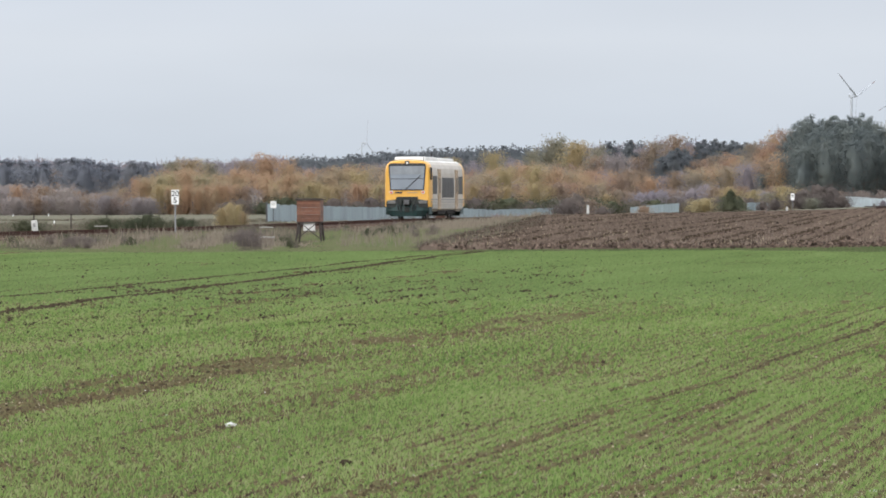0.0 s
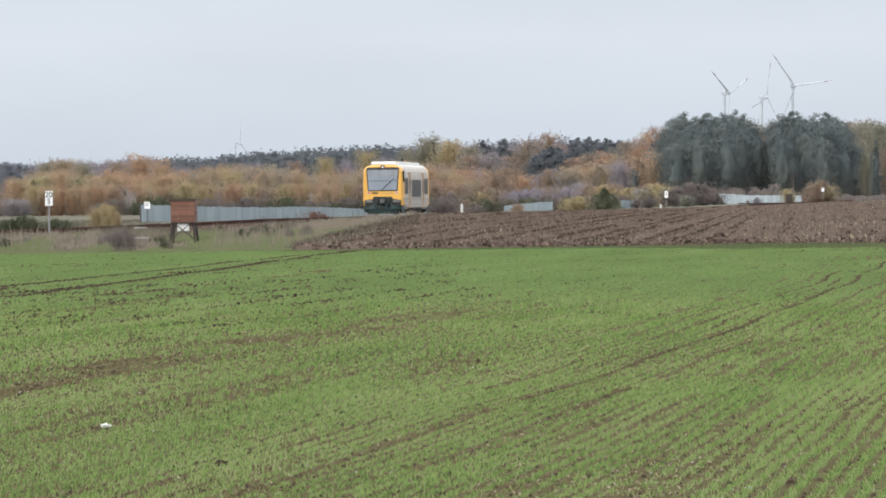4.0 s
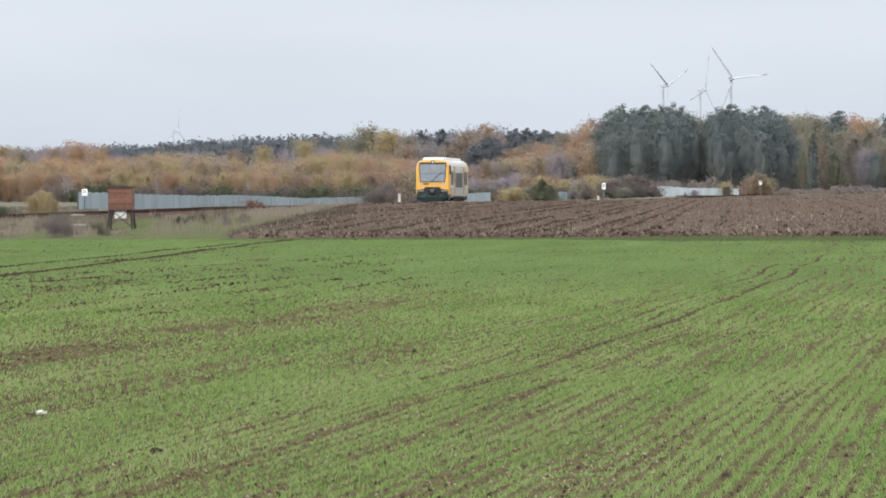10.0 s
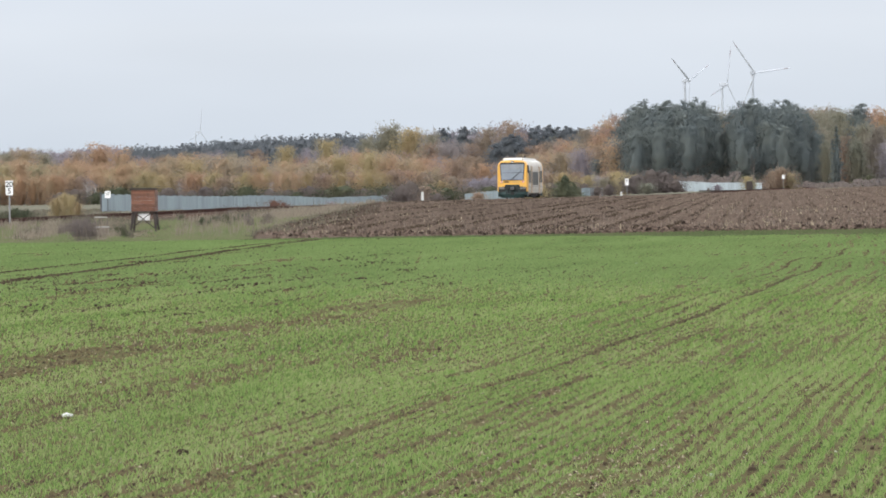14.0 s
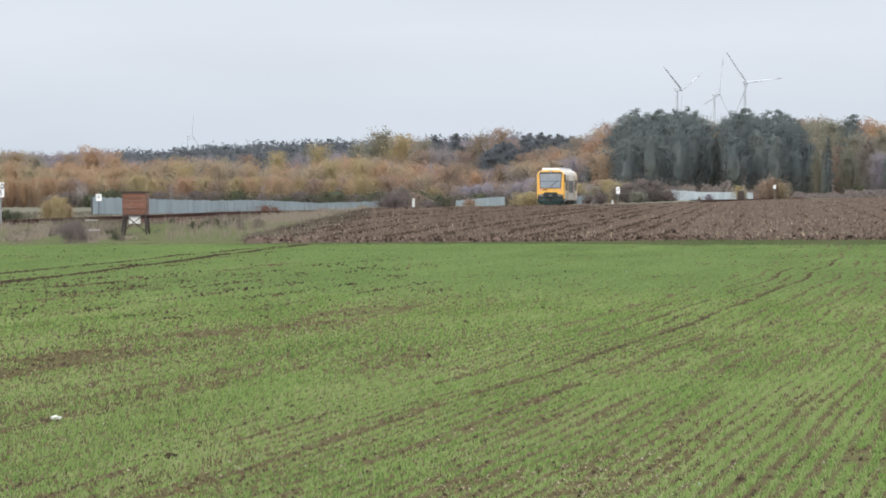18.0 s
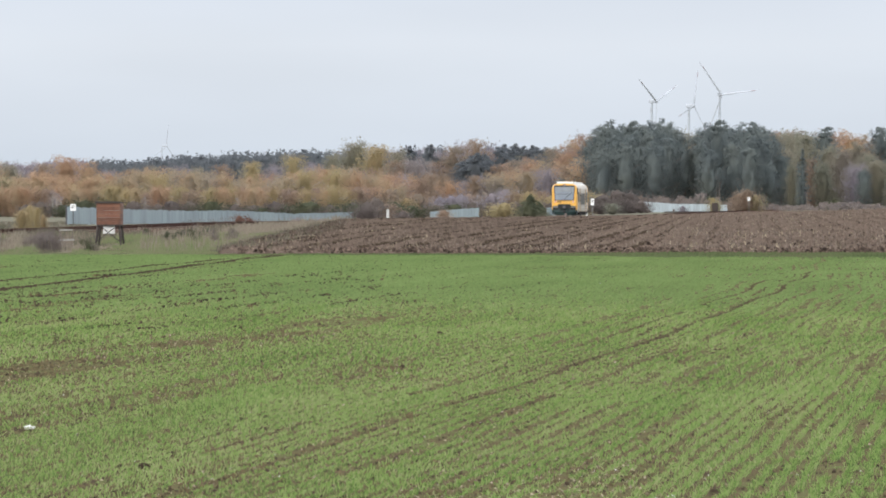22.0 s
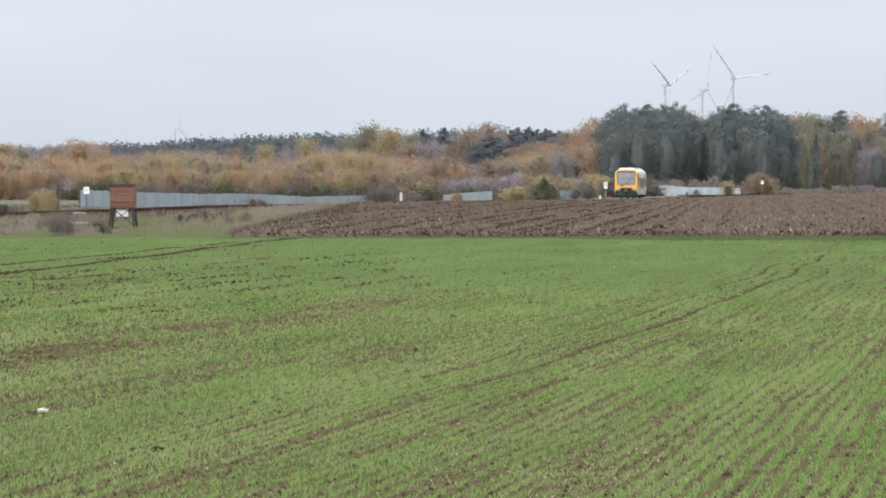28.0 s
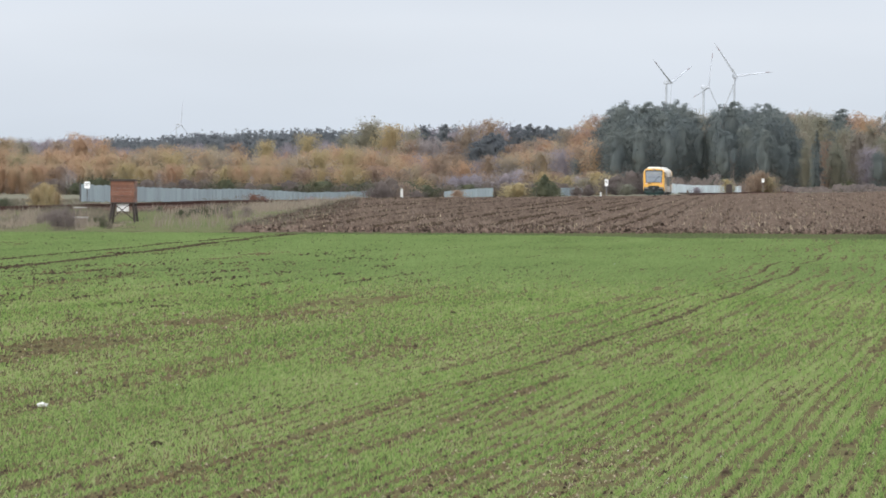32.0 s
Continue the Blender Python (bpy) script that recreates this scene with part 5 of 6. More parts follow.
# ---------------------------------------------------------------- raised hide on four legs
def build_hide():
    d = 380.0
    p = spot(-622, -63, d)
    z = land_z(p.x, p.y)
    root = empty("raised_hide", pose(p.x, p.y, z, 0, 0, -5), "low raised hunting hide of red-brown boards on four dark legs", "hunting hide")
    # heights over the ground
    floor_z, top_z = 0.93 , 1.90
    w = 0.50
    for sx in (-1, 1):
        for sy in (-1, 1):
            part("leg", beam((sx * 0.58, sy * 0.56, -0.08), (sx * 0.47, sy * 0.42, floor_z + 0.02), 0.068, 0.068), M_OLDWOOD, root, "dark slanting leg")
            part("corner_post", beam((sx * w, sy * 0.45, floor_z - 0.02), (sx * w, sy * 0.45, top_z), 0.07, 0.07), M_OLDWOOD if sx < 0 else M_PALEWOOD, root)
        part("side_brace", beam((sx * 0.57, -0.50, 0.08), (sx * 0.49, 0.42, 0.80), 0.05, 0.05), M_OLDWOOD, root)
    part("brace", beam((-0.55, -0.60, 0.14), (0.44, -0.535, 0.92), 0.07, 0.035), M_OLDWOOD, root, "crossed brace")
    part("brace", beam((0.55, -0.56, 0.14), (-0.44, -0.495, 0.92), 0.07, 0.035), M_OLDWOOD, root, "crossed brace")
    part("floor", box(-0.54, 0.54, -0.50, 0.50, floor_z - 0.05, floor_z, 0.008), M_OLDWOOD, root, "dark plank floor")
    n = 6
    hgt = (top_z - floor_z - 0.02) / n
    jit = [0.0, 0.012, -0.006, 0.010, -0.010, 0.004]
    for i in range(n):
        z0 = floor_z + i * hgt
        part("board", box(-0.525 + jit[i], 0.525 + jit[i] * 0.6, -0.50, -0.475 + jit[i] * 0.4, z0 + 0.002, z0 + hgt - 0.002, 0.004), M_BOARD, root)
        part("board", box(-0.525, 0.525, 0.475, 0.50, z0 + 0.002, z0 + hgt - 0.002), M_BOARD, root)
        for sx in (-1, 1):
            part("board", box(min(sx * 0.52, sx * 0.545), max(sx * 0.52, sx * 0.545), -0.47, 0.47, z0 + 0.002, z0 + hgt - 0.002), M_BOARD, root)
    part("top_rail", box(-0.59, 0.59, -0.55, -0.44, top_z - 0.02, top_z + 0.07, 0.01), M_OLDWOOD, root, "dark top rail")
    part("top_rail", box(-0.56, 0.56, 0.44, 0.53, top_z - 0.01, top_z + 0.05, 0.01), M_OLDWOOD, root, "dark top rail")
    part("white_panel", box(-0.27, 0.27, -0.34, -0.32, 0.52, 0.88, 0.006), M_SIGN, root, "white panel below the floor")
    part("bench", box(-0.48, 0.48, 0.05, 0.35, floor_z + 0.42, floor_z + 0.46), M_PALEWOOD, root)


build_hide()


# ---------------------------------------------------------------- sheet-metal fences behind the line
def fence(points, high, material, label, sheet_w=2.0):
    """points: (bearing, rise of the top, depth); sheets between posts, ribbed."""
    pts = [spot(*p) for p in points]
    root = empty("sheet_fence", Matrix(), label, "fence", "sheet fences beyond the railway")
    xs = [0.0]
    for a, b in zip(pts, pts[1:]):
        xs.append(xs[-1] + (b - a).length)
    n = max(1, int(xs[-1] / sheet_w))
    n = min(n, 150)
    ribs = 6
    for i in range(n):
        t0, t1 = xs[-1] * i / n, xs[-1] * (i + 1) / n
        def at(t):
            return Vector((np.interp(t, xs, [p.x for p in pts]), np.interp(t, xs, [p.y for p in pts]), np.interp(t, xs, [p.z for p in pts])))
        a, b = at(t0), at(t1)
        way = Vector((b.x - a.x, b.y - a.y, 0)).normalized()
        nrm = Vector((way.y, -way.x, 0))
        wob = 0.05 * math.sin(i * 1.7) + 0.03 * math.sin(i * 0.61)
        bm = bmesh.new()
        lo, up = [], []
        for k in range(ribs * 2 + 1):
            f = k / (ribs * 2)
            q = a.lerp(b, f) + nrm * (0.03 if k % 2 else -0.03)
            up.append(bm.verts.new((q.x, q.y, q.z + wob)))
            lo.append(bm.verts.new((q.x, q.y, q.z + wob - high)))
        for k in range(ribs * 2):
            bm.faces.new((lo[k], lo[k + 1], up[k + 1], up[k]))
        part("fence_sheet", bm, material, root)
        if i % 4 == 0:
            part("fence_post", bar(a - nrm * 0.09 + Vector((0, 0, -high - 0.3)), a - nrm * 0.09 + Vector((0, 0, 0.03)), 0.05, 0.05, 6), M_POSTGREY, root)
    return root


fence([(-697, 4, 908), (-571, -1, 1128), (-480, -3, 1288), (-423, -2, 1388), (-366, -4, 1487), (-297, -7.6, 1608), (-190, -5, 1700)], 1.9, M_FENCE,
      "long grey-blue corrugated sheet fence beyond the railway")
fence([(-55, -4.5, 1500), (-10, 0.0, 1400), (31, 2.5, 1330)], 1.9, M_FENCE, "short stretch of grey-blue sheet fence beyond the railway")
fence([(152, 3, 1420), (190, 3, 1440)], 1.3, M_FENCE, "low weathered grey-blue sheet fence behind bushes")
fence([(311, 12, 1480), (330, 13.5, 1500), (345, 12.5, 1520), (380, 9.5, 1570), (432, 9.5, 1640), (471, 8, 1700)], 1.75, M_FENCEPALE, "pale blue-white sheet fence before the pine wood")
part_post = from_bm("fence_end_post", bar((0, 0, -0.3), (0, 0, 2.15), 0.09, 0.09, 8), M_POSTDARK)
pp = spot(-699, 0, 903)
part_post.matrix_world = pose(pp.x, pp.y, land_z(pp.x, pp.y))
tagged(part_post, "dark round post at the end of the sheet fence", "post")


def small_post(b, top, d, h, r, mat, label):
    p = spot(b, top, d)
    z = land_z(p.x, p.y)
    ob = from_bm("field_post", bar((0, 0, -0.2), (0, 0, h), r, r, 8), mat)
    ob.matrix_world = pose(p.x, p.y, z)
    tagged(ob, label, "post", "posts in the meadow")


small_post(185, -9, 760, 0.62, 0.10, M_PALEWOOD, "short weathered stake on the field's rise")
small_post(-1076, -20, 760, 0.5, 0.045, M_SIGN, "short white post in the meadow")
small_post(-1086, 0, 1600, 0.6, 0.09, M_SIGN, "short white post far in the meadow")
small_post(-1149, -2, 1600, 0.45, 0.09, M_SIGN, "short white post far in the meadow")
for b, t in ((-1112, -12), (-1046, -10), (-983, -11), (-905, -8)):
    small_post(b, t + 4, 620, 1.2, 0.05, M_OLDWOOD, "dark wooden fence post in the meadow")


# a squat concrete post with a yellow bush before the wood
slab("timber_stub", 449, 0, 1440, 1.0, 2.2, 1.0, "squat dark brown timber stub by the line", "timber post", M_OLDWOOD)
slab("timber_beam", 401, -5, 1435, 8.0, 0.28, 0.3, "long dark timber beam lying by the line", "timber beam", M_OLDWOOD)


# ---------------------------------------------------------------- trees and bushes
def unit(v):
    return v / np.maximum(np.linalg.norm(v, axis=1), 1e-6)[:, None]


def cards(pts, size, local, along=None, slim=0.55):
    """Small lozenges at the points, turned any way or lying along the given ways."""
    n = len(pts)
    a = local.normal(size=(n, 3))
    if along is not None:
        a = unit(a) * 0.75 + along
    a = unit(a)
    b = unit(np.cross(a, unit(local.normal(size=(n, 3)))))
    s = size * (0.55 + 0.9 * local.random(n))[:, None]
    return np.stack([pts - a * s, pts - b * s * slim, pts + a * s, pts + b * s * slim], 1)


def ball(n, local):
    return unit(local.normal(size=(n, 3))) * (local.random(n) ** 0.45)[:, None]


def crown_core(local, profile, base, high, fine, seed=0.0, scale=2.3, full=0.74):
    """The dense inside of a crown, an uneven closed mass; profile gives its half width by height."""
    bm = bmesh.new()
    bmesh.ops.create_icosphere(bm, subdivisions=fine, radius=1.0)
    v = np.array([p.co[:] for p in bm.verts])
    f = [[p.index for p in q.verts] for q in bm.faces]
    bm.free()
    s = Vector((seed * 3.7, seed * 1.3, 0.0))
    swell = np.array([0.80 + 0.62 * noise.noise(Vector(p) * scale + s) + 0.20 * noise.noise(Vector(p) * scale * 2.7 + s) for p in v.tolist()])
    t = 0.5 + 0.46 * v[:, 2]
    flat = unit(v * np.array([1, 1, 0.0]) + 1e-5)
    r = profile(t) * np.sqrt(np.clip(1 - v[:, 2] ** 2, 0, 1)) ** 0.6 * np.clip(swell * full, 0.15, 0.95) * (0.8 + 0.4 * local.random(len(v)))
    return np.stack([flat[:, 0] * r, flat[:, 1] * r, base + (high - base) * (t - 0.06 * local.random(len(v)))], -1), f


def leafy_profile(wide):
    return lambda t: wide * np.interp(t, [0, 0.2, 0.5, 0.8, 0.93, 1], [0.76, 0.94, 1.0, 0.88, 0.70, 0.42])


def pine_profile(wide):
    return lambda t: wide * np.interp(t, [0, 0.25, 0.7, 0.88, 0.96, 1.0], [0.85, 1.0, 0.90, 0.74, 0.52, 0.26])


def spruce_profile(wide):
    return lambda t: wide * np.interp(t, [0, 0.1, 1.0], [0.85, 1.0, 0.06])


def boughs(local, count, high, base, profile, rising, spread, per, thick, flat, reach, ruffled=0.4):
    """Leaf points along boughs: each bough runs from the trunk out and up to the crown's edge and carries sprays of leaves.
    Returns the points, the way of the bough at each, the ways out of the crown, and the boughs' ends."""
    k = np.arange(count)
    te = np.clip((k + local.random(count)) / count, 0.02, 1.0) ** 0.68
    a = k * 2.39996 + local.normal(0, 0.35, count)
    far = profile(te) * (reach + (1.06 - reach) * local.random(count) ** 0.7)
    ze = base + (high - base) * te * (1 - 0.10 * local.random(count))
    ends = np.stack([np.cos(a) * far, np.sin(a) * far, ze], -1)
    zs = np.maximum(base * 0.8, ze - rising * (far * 1.25 + 0.05 * high) * (0.7 + 0.6 * local.random(count)))
    starts = np.stack([0 * a, 0 * a, zs], -1)
    sprays = 6
    m = count * sprays
    own = np.repeat(k, sprays)
    f = (0.30 + 0.70 * (np.tile(np.arange(sprays), count) + local.random(m)) / sprays)
    f = np.clip(f, 0, 1)
    way = unit(ends - starts)[own]
    c = starts[own] + (ends - starts)[own] * np.stack([f, f, f ** 1.25], -1)
    c = c + local.normal(size=(m, 3)) * (spread * far[own] * (0.35 + 0.65 * f))[:, None] * np.array([1, 1, 0.6])
    rad = thick * np.maximum(far[own], 0.45 * profile(0.5)) * (0.6 + 0.8 * local.random(m)) * (0.95 + 0.1 * f)
    each = np.repeat(np.arange(m), per)
    q = ball(m * per, local) * np.array([1, 1, flat])
    pts = c[each] + q * rad[each][:, None]
    ok = (pts[:, 2] > 0.03) & (local.random(len(pts)) > 0.12)
    pts, each, q = pts[ok], each[ok], q[ok]
    mid = (base + high) / 2
    out = unit((pts - np.array([0, 0, mid])) / np.array([1, 1, max(0.6, (high - base) / (2 * profile(0.5)))]))
    out = unit(out + 1.3 * ruffled * q + ruffled * unit(local.normal(size=(len(pts), 3))) + np.array([0, 0, max(0.0, 2.5 * ruffled - 0.5)]))
    return pts, way[each], out, ends


def leafy_crown(local, high, wide, base, clumps, per, size):
    """Rising boughs with sprays of leaves, several uneven tops."""
    prof = leafy_profile(wide)
    pts, way, out, ends = boughs(local, clumps, high, base, prof, 0.55, 0.20, per, 0.46, 0.8, 0.55)
    return cards(pts, size, local, 0.15 * way), ends, out, prof


def twig_crown(local, high, wide, base, clumps, per, size):
    """Fine bare twigs spreading along rising boughs."""
    prof = leafy_profile(wide)
    pts, way, out, ends = boughs(local, clumps, high, base, prof, 1.1, 0.20, per, 0.42, 1.0, 0.62)
    return cards(pts, size * 1.5, local, 1.3 * way + np.array([0, 0, 0.4]), 0.20), ends, out, prof


def pine_crown(local, high, wide, base, clumps, per, size):
    """Flat pads of needles on level boughs, ragged at the top."""
    prof = pine_profile(wide)
    pts, way, out, ends = boughs(local, clumps, high, base, prof, 0.22, 0.19, per, 0.40, 0.65, 0.6, 0.2)
    return cards(pts, size, local, 0.4 * way), ends, unit(out * np.array([1, 1, 0.4])), prof


def spruce_crown(local, high, wide, base, clumps, per, size):
    prof = spruce_profile(wide)
    pts, way, out, ends = boughs(local, clumps, high, base, prof, -0.15, 0.10, per, 0.24, 0.5, 0.7)
    return cards(pts, size, local, 0.4 * way), ends, out, prof


def limbs(local, high, trunk_r, centres, count, start):
    bm = bmesh.new()
    bend = 0.02 * high
    knots = [Vector((bend * math.sin(k * 1.3) * (k > 0), bend * math.cos(k * 2.1) * (k > 0), high * 0.92 * k / 4)) for k in range(5)]
    for k in range(4):
        bar(knots[k], knots[k + 1], trunk_r * (1 - 0.22 * k), trunk_r * (1 - 0.22 * (k + 1)), 7, bm)
    order = sorted(range(len(centres)), key=lambda i: -np.linalg.norm(centres[i][:2]))[:count]
    for i in order:
        c = Vector(centres[i])
        z = max(start * high, min(c.z * 0.75, high * 0.85))
        bar((0, 0, z), c, trunk_r * 0.35, trunk_r * 0.10, 5, bm)
    return bm


PROTOS = {}
GROUPS = {"pine tree": "pines of the wood", "spruce tree": "spruces of the wood", "tree": "autumn trees of the wood", "bush": "bushes along the railway and the wood",
          "conifer": "young conifers by the line", "weeds": "weed tufts on the verge"}
# name: crown maker, height, width, crown base, boughs, leaves a spray, leaf clump size, leaves, bark, limbs, fullness of the inside, label, category
TREES = {}
TREES.update({
    "pine_a": (pine_crown, 18, 3.6, 2.0, 84, 20, 0.16, M_PINE, M_PINEBARK, 14, 0.5, "tall dark green pine with a dense ragged crown", "pine tree"),
    "pine_b": (pine_crown, 18, 3.1, 5.0, 64, 20, 0.16, M_PINE, M_PINEBARK, 14, 0.45, "tall dark pine with a bare lower trunk", "pine tree"),
    "pine_c": (pine_crown, 18, 4.2, 1.0, 96, 20, 0.165, M_PINE, M_PINEBARK, 14, 0.52, "broad dark green pine branched to the ground", "pine tree"),
    "pine_high": (pine_crown, 18, 2.6, 10.5, 40, 20, 0.15, M_PINE, M_PINEBARK, 10, 0.35, "pine with a small high crown over a bare trunk", "pine tree"),
    "far_pine": (pine_crown, 18, 3.4, 1.2, 70, 17, 0.2, M_FARPINE, M_PINEBARK, 10, 0.5, "distant pine among bare trees, greyed by painted haze", "pine tree"),
    "haze_pine": (pine_crown, 18, 3.4, 1.2, 70, 17, 0.2, M_HAZEPINE, M_PINEBARK, 10, 0.5, "distant pine in a dense row, blued by painted haze", "pine tree"),
    "spruce": (spruce_crown, 16, 2.6, 0.6, 80, 13, 0.145, M_PINE, M_PINEBARK, 6, 0.45, "narrow dark spruce in the wood's edge", "spruce tree"),
    "orange_a": (leafy_crown, 8, 3.3, 0.1, 56, 20, 0.102, M_ORANGE, M_BARK, 16, 0.42, "young tree in rusty orange autumn leaf", "tree"),
    "orange_b": (leafy_crown, 8, 2.9, 0.2, 50, 20, 0.102, M_ORANGE, M_BARK, 16, 0.38, "slim young tree in orange-brown autumn leaf", "tree"),
    "gold_a": (leafy_crown, 8, 3.0, 0.1, 52, 20, 0.102, M_YELLOWLEAF, M_BIRCH, 16, 0.38, "young birch in golden yellow autumn leaf", "tree"),
})
TREES.update({
    "gold_big": (leafy_crown, 17, 5.0, 2.0, 74, 18, 0.178, M_YELLOWLEAF, M_BARK, 18, 0.45, "tall broad tree with thinning yellow leaves", "tree"),
    "olive_big": (leafy_crown, 17, 4.6, 1.5, 74, 18, 0.178, M_OLIVE, M_BARK, 18, 0.5, "tall tree with olive and yellowing leaves", "tree"),
    "olive_slim": (leafy_crown, 17, 3.2, 1.0, 66, 18, 0.165, M_OLIVE, M_BARK, 18, 0.5, "slim tree with fading olive leaves", "tree"),
    "brown_big": (leafy_crown, 15, 4.6, 0.4, 72, 18, 0.165, M_BROWNLEAF, M_BARK, 18, 0.42, "broad tree in dull brown autumn leaf", "tree"),
    "rust_big": (leafy_crown, 15, 4.2, 1.2, 70, 18, 0.165, M_ORANGE, M_BARK, 18, 0.42, "broad tree in orange-brown autumn leaf", "tree"),
    "bare_big": (twig_crown, 15, 4.2, 0.3, 64, 18, 0.172, M_TWIG, M_BARK, 24, 0.4, "nearly bare tree with a haze of grey-brown twigs", "tree"),
    "mauve_big": (twig_crown, 15, 4.4, 0.2, 64, 18, 0.15, M_MAUVEHAZE, M_BARK, 20, 0.4, "bare tree of dense mauve twigs paled by painted haze", "tree"),
    "mauve_bush": (twig_crown, 3, 2.4, 0.03, 44, 13, 0.09, M_MAUVEHAZE, M_BARK, 14, 0.4, "bare thicket of fine mauve twigs paled by painted haze", "bush"),
    "bare_birch": (twig_crown, 8, 1.5, 2.2, 22, 7, 0.07, M_TWIG, M_BIRCH, 12, 0.0, "slim leafless birch with a white trunk", "tree"),
    "brown_bush": (leafy_crown, 3, 2.4, 0.03, 40, 12, 0.094, M_BROWNLEAF, M_BARK, 12, 0.4, "round brown bush without many leaves", "bush"),
    "twig_bush": (twig_crown, 3, 2.6, 0.03, 40, 12, 0.094, M_TWIG, M_BARK, 16, 0.4, "bare grey-brown bush of fine twigs", "bush"),
    "scrub_bush": (twig_crown, 3, 2.6, 0.03, 40, 14, 0.094, M_SCRUB, M_BARK, 16, 0.4, "dark purple-brown thicket of bare twigs", "bush"),
})
TREES.update({
    "gold_bush": (leafy_crown, 3, 1.9, 0.03, 40, 12, 0.079, M_YELLOWLEAF, M_BARK, 12, 0.35, "low autumn bush with yellow leaves", "bush"),
    "olive_bush": (leafy_crown, 2, 1.6, 0.03, 36, 12, 0.061, M_OLIVE, M_BARK, 12, 0.4, "low olive-green bush beside the line", "bush"),
    "rust_bush": (leafy_crown, 1.5, 1.5, 0.02, 36, 12, 0.05, M_RUSTBUSH, M_BARK, 12, 0.35, "low rust-red bush on the bank", "bush"),
    "dark_bush": (leafy_crown, 1.5, 2.0, 0.02, 40, 12, 0.058, M_DARKBUSH, M_BARK, 12, 0.35, "low dark green bramble bush", "bush"),
    "fir_bush": (spruce_crown, 3, 1.3, 0.05, 60, 11, 0.054, M_FIR, M_PINEBARK, 6, 0.5, "small dark green young conifer", "conifer"),
    "scrub_tuft": (twig_crown, 1.0, 0.7, 0.02, 34, 12, 0.036, M_SCRUB, M_SCRUB, 10, 0.0, "upright tuft of dark purple-brown withered stalks", "weeds"),
    "weed_tuft": (twig_crown, 1.0, 0.9, 0.02, 30, 12, 0.036, M_WEED, M_WEED, 8, 0.0, "tuft of withered grey-brown weeds", "weeds"),
})


def plant(kind, b, top, d, wide=1.0, turn=None, sink=0.0, group=""):
    """A tree of that kind at bearing b and depth d whose top stands at that rise."""
    x = d * b / BEAR
    z = land_z(x, d) - sink
    h = max(0.4, EYE + d * top / BEAR - z)
    maker, high, width, base, clumps, per, size, leaves, bark, nl, full, label, cat = TREES[kind]
    k = h / high
    m = Matrix.LocRotScale((x, d, z), Euler((0, 0, turn if turn is not None else rng.random() * 6.283)), (k * wide, k * wide, k))
    if kind not in PROTOS:
        local = np.random.default_rng(100 + len(PROTOS))
        root = new(cat.replace(" ", "_"))
        tagged(root, label, cat, group or GROUPS[cat])
        q, centres, out, profile = maker(local, high, width, base, clumps, per, size)
        grow = high / np.percentile(q[..., 2], 99.9)
        q[..., 2] *= grow
        if full:
            v, f = crown_core(local, profile, base + (0.22 * (high - base) if maker is pine_crown else 0), high * 0.94, 3, clumps + high, 2.3, full)
            v[:, 2] = np.maximum(v[:, 2], 0.03)
            sheet("inner_crown", v.tolist(), f, leaves, root, smooth=True)
        part("trunk" if high > 4 else "stem", limbs(local, high, high * 0.012 + 0.02, centres, nl, 0.15), bark, root)
        many_quads("crown", q, leaves, root, normals=out)
        PROTOS[kind] = root
        root.matrix_basis = m
        return root
    o = copy_thing(PROTOS[kind], Matrix())
    o.matrix_basis = m
    return o


def rise(table, b):
    return float(np.interp(b, [p[0] for p in table], [p[1] for p in table]))


# skyline of the far wood: bearing, rise
SKYLINE = [(-1180, 88), (-1110, 91), (-1050, 88), (-970, 83), (-900, 80), (-840, 88), (-770, 86), (-700, 95), (-650, 90), (-584, 87), (-504, 99), (-384, 104),
           (-284, 108), (-224, 106), (-187, 118), (-134, 113), (-84, 112), (-24, 111), (36, 117), (76, 111), (146, 109), (196, 112), (260, 118)]


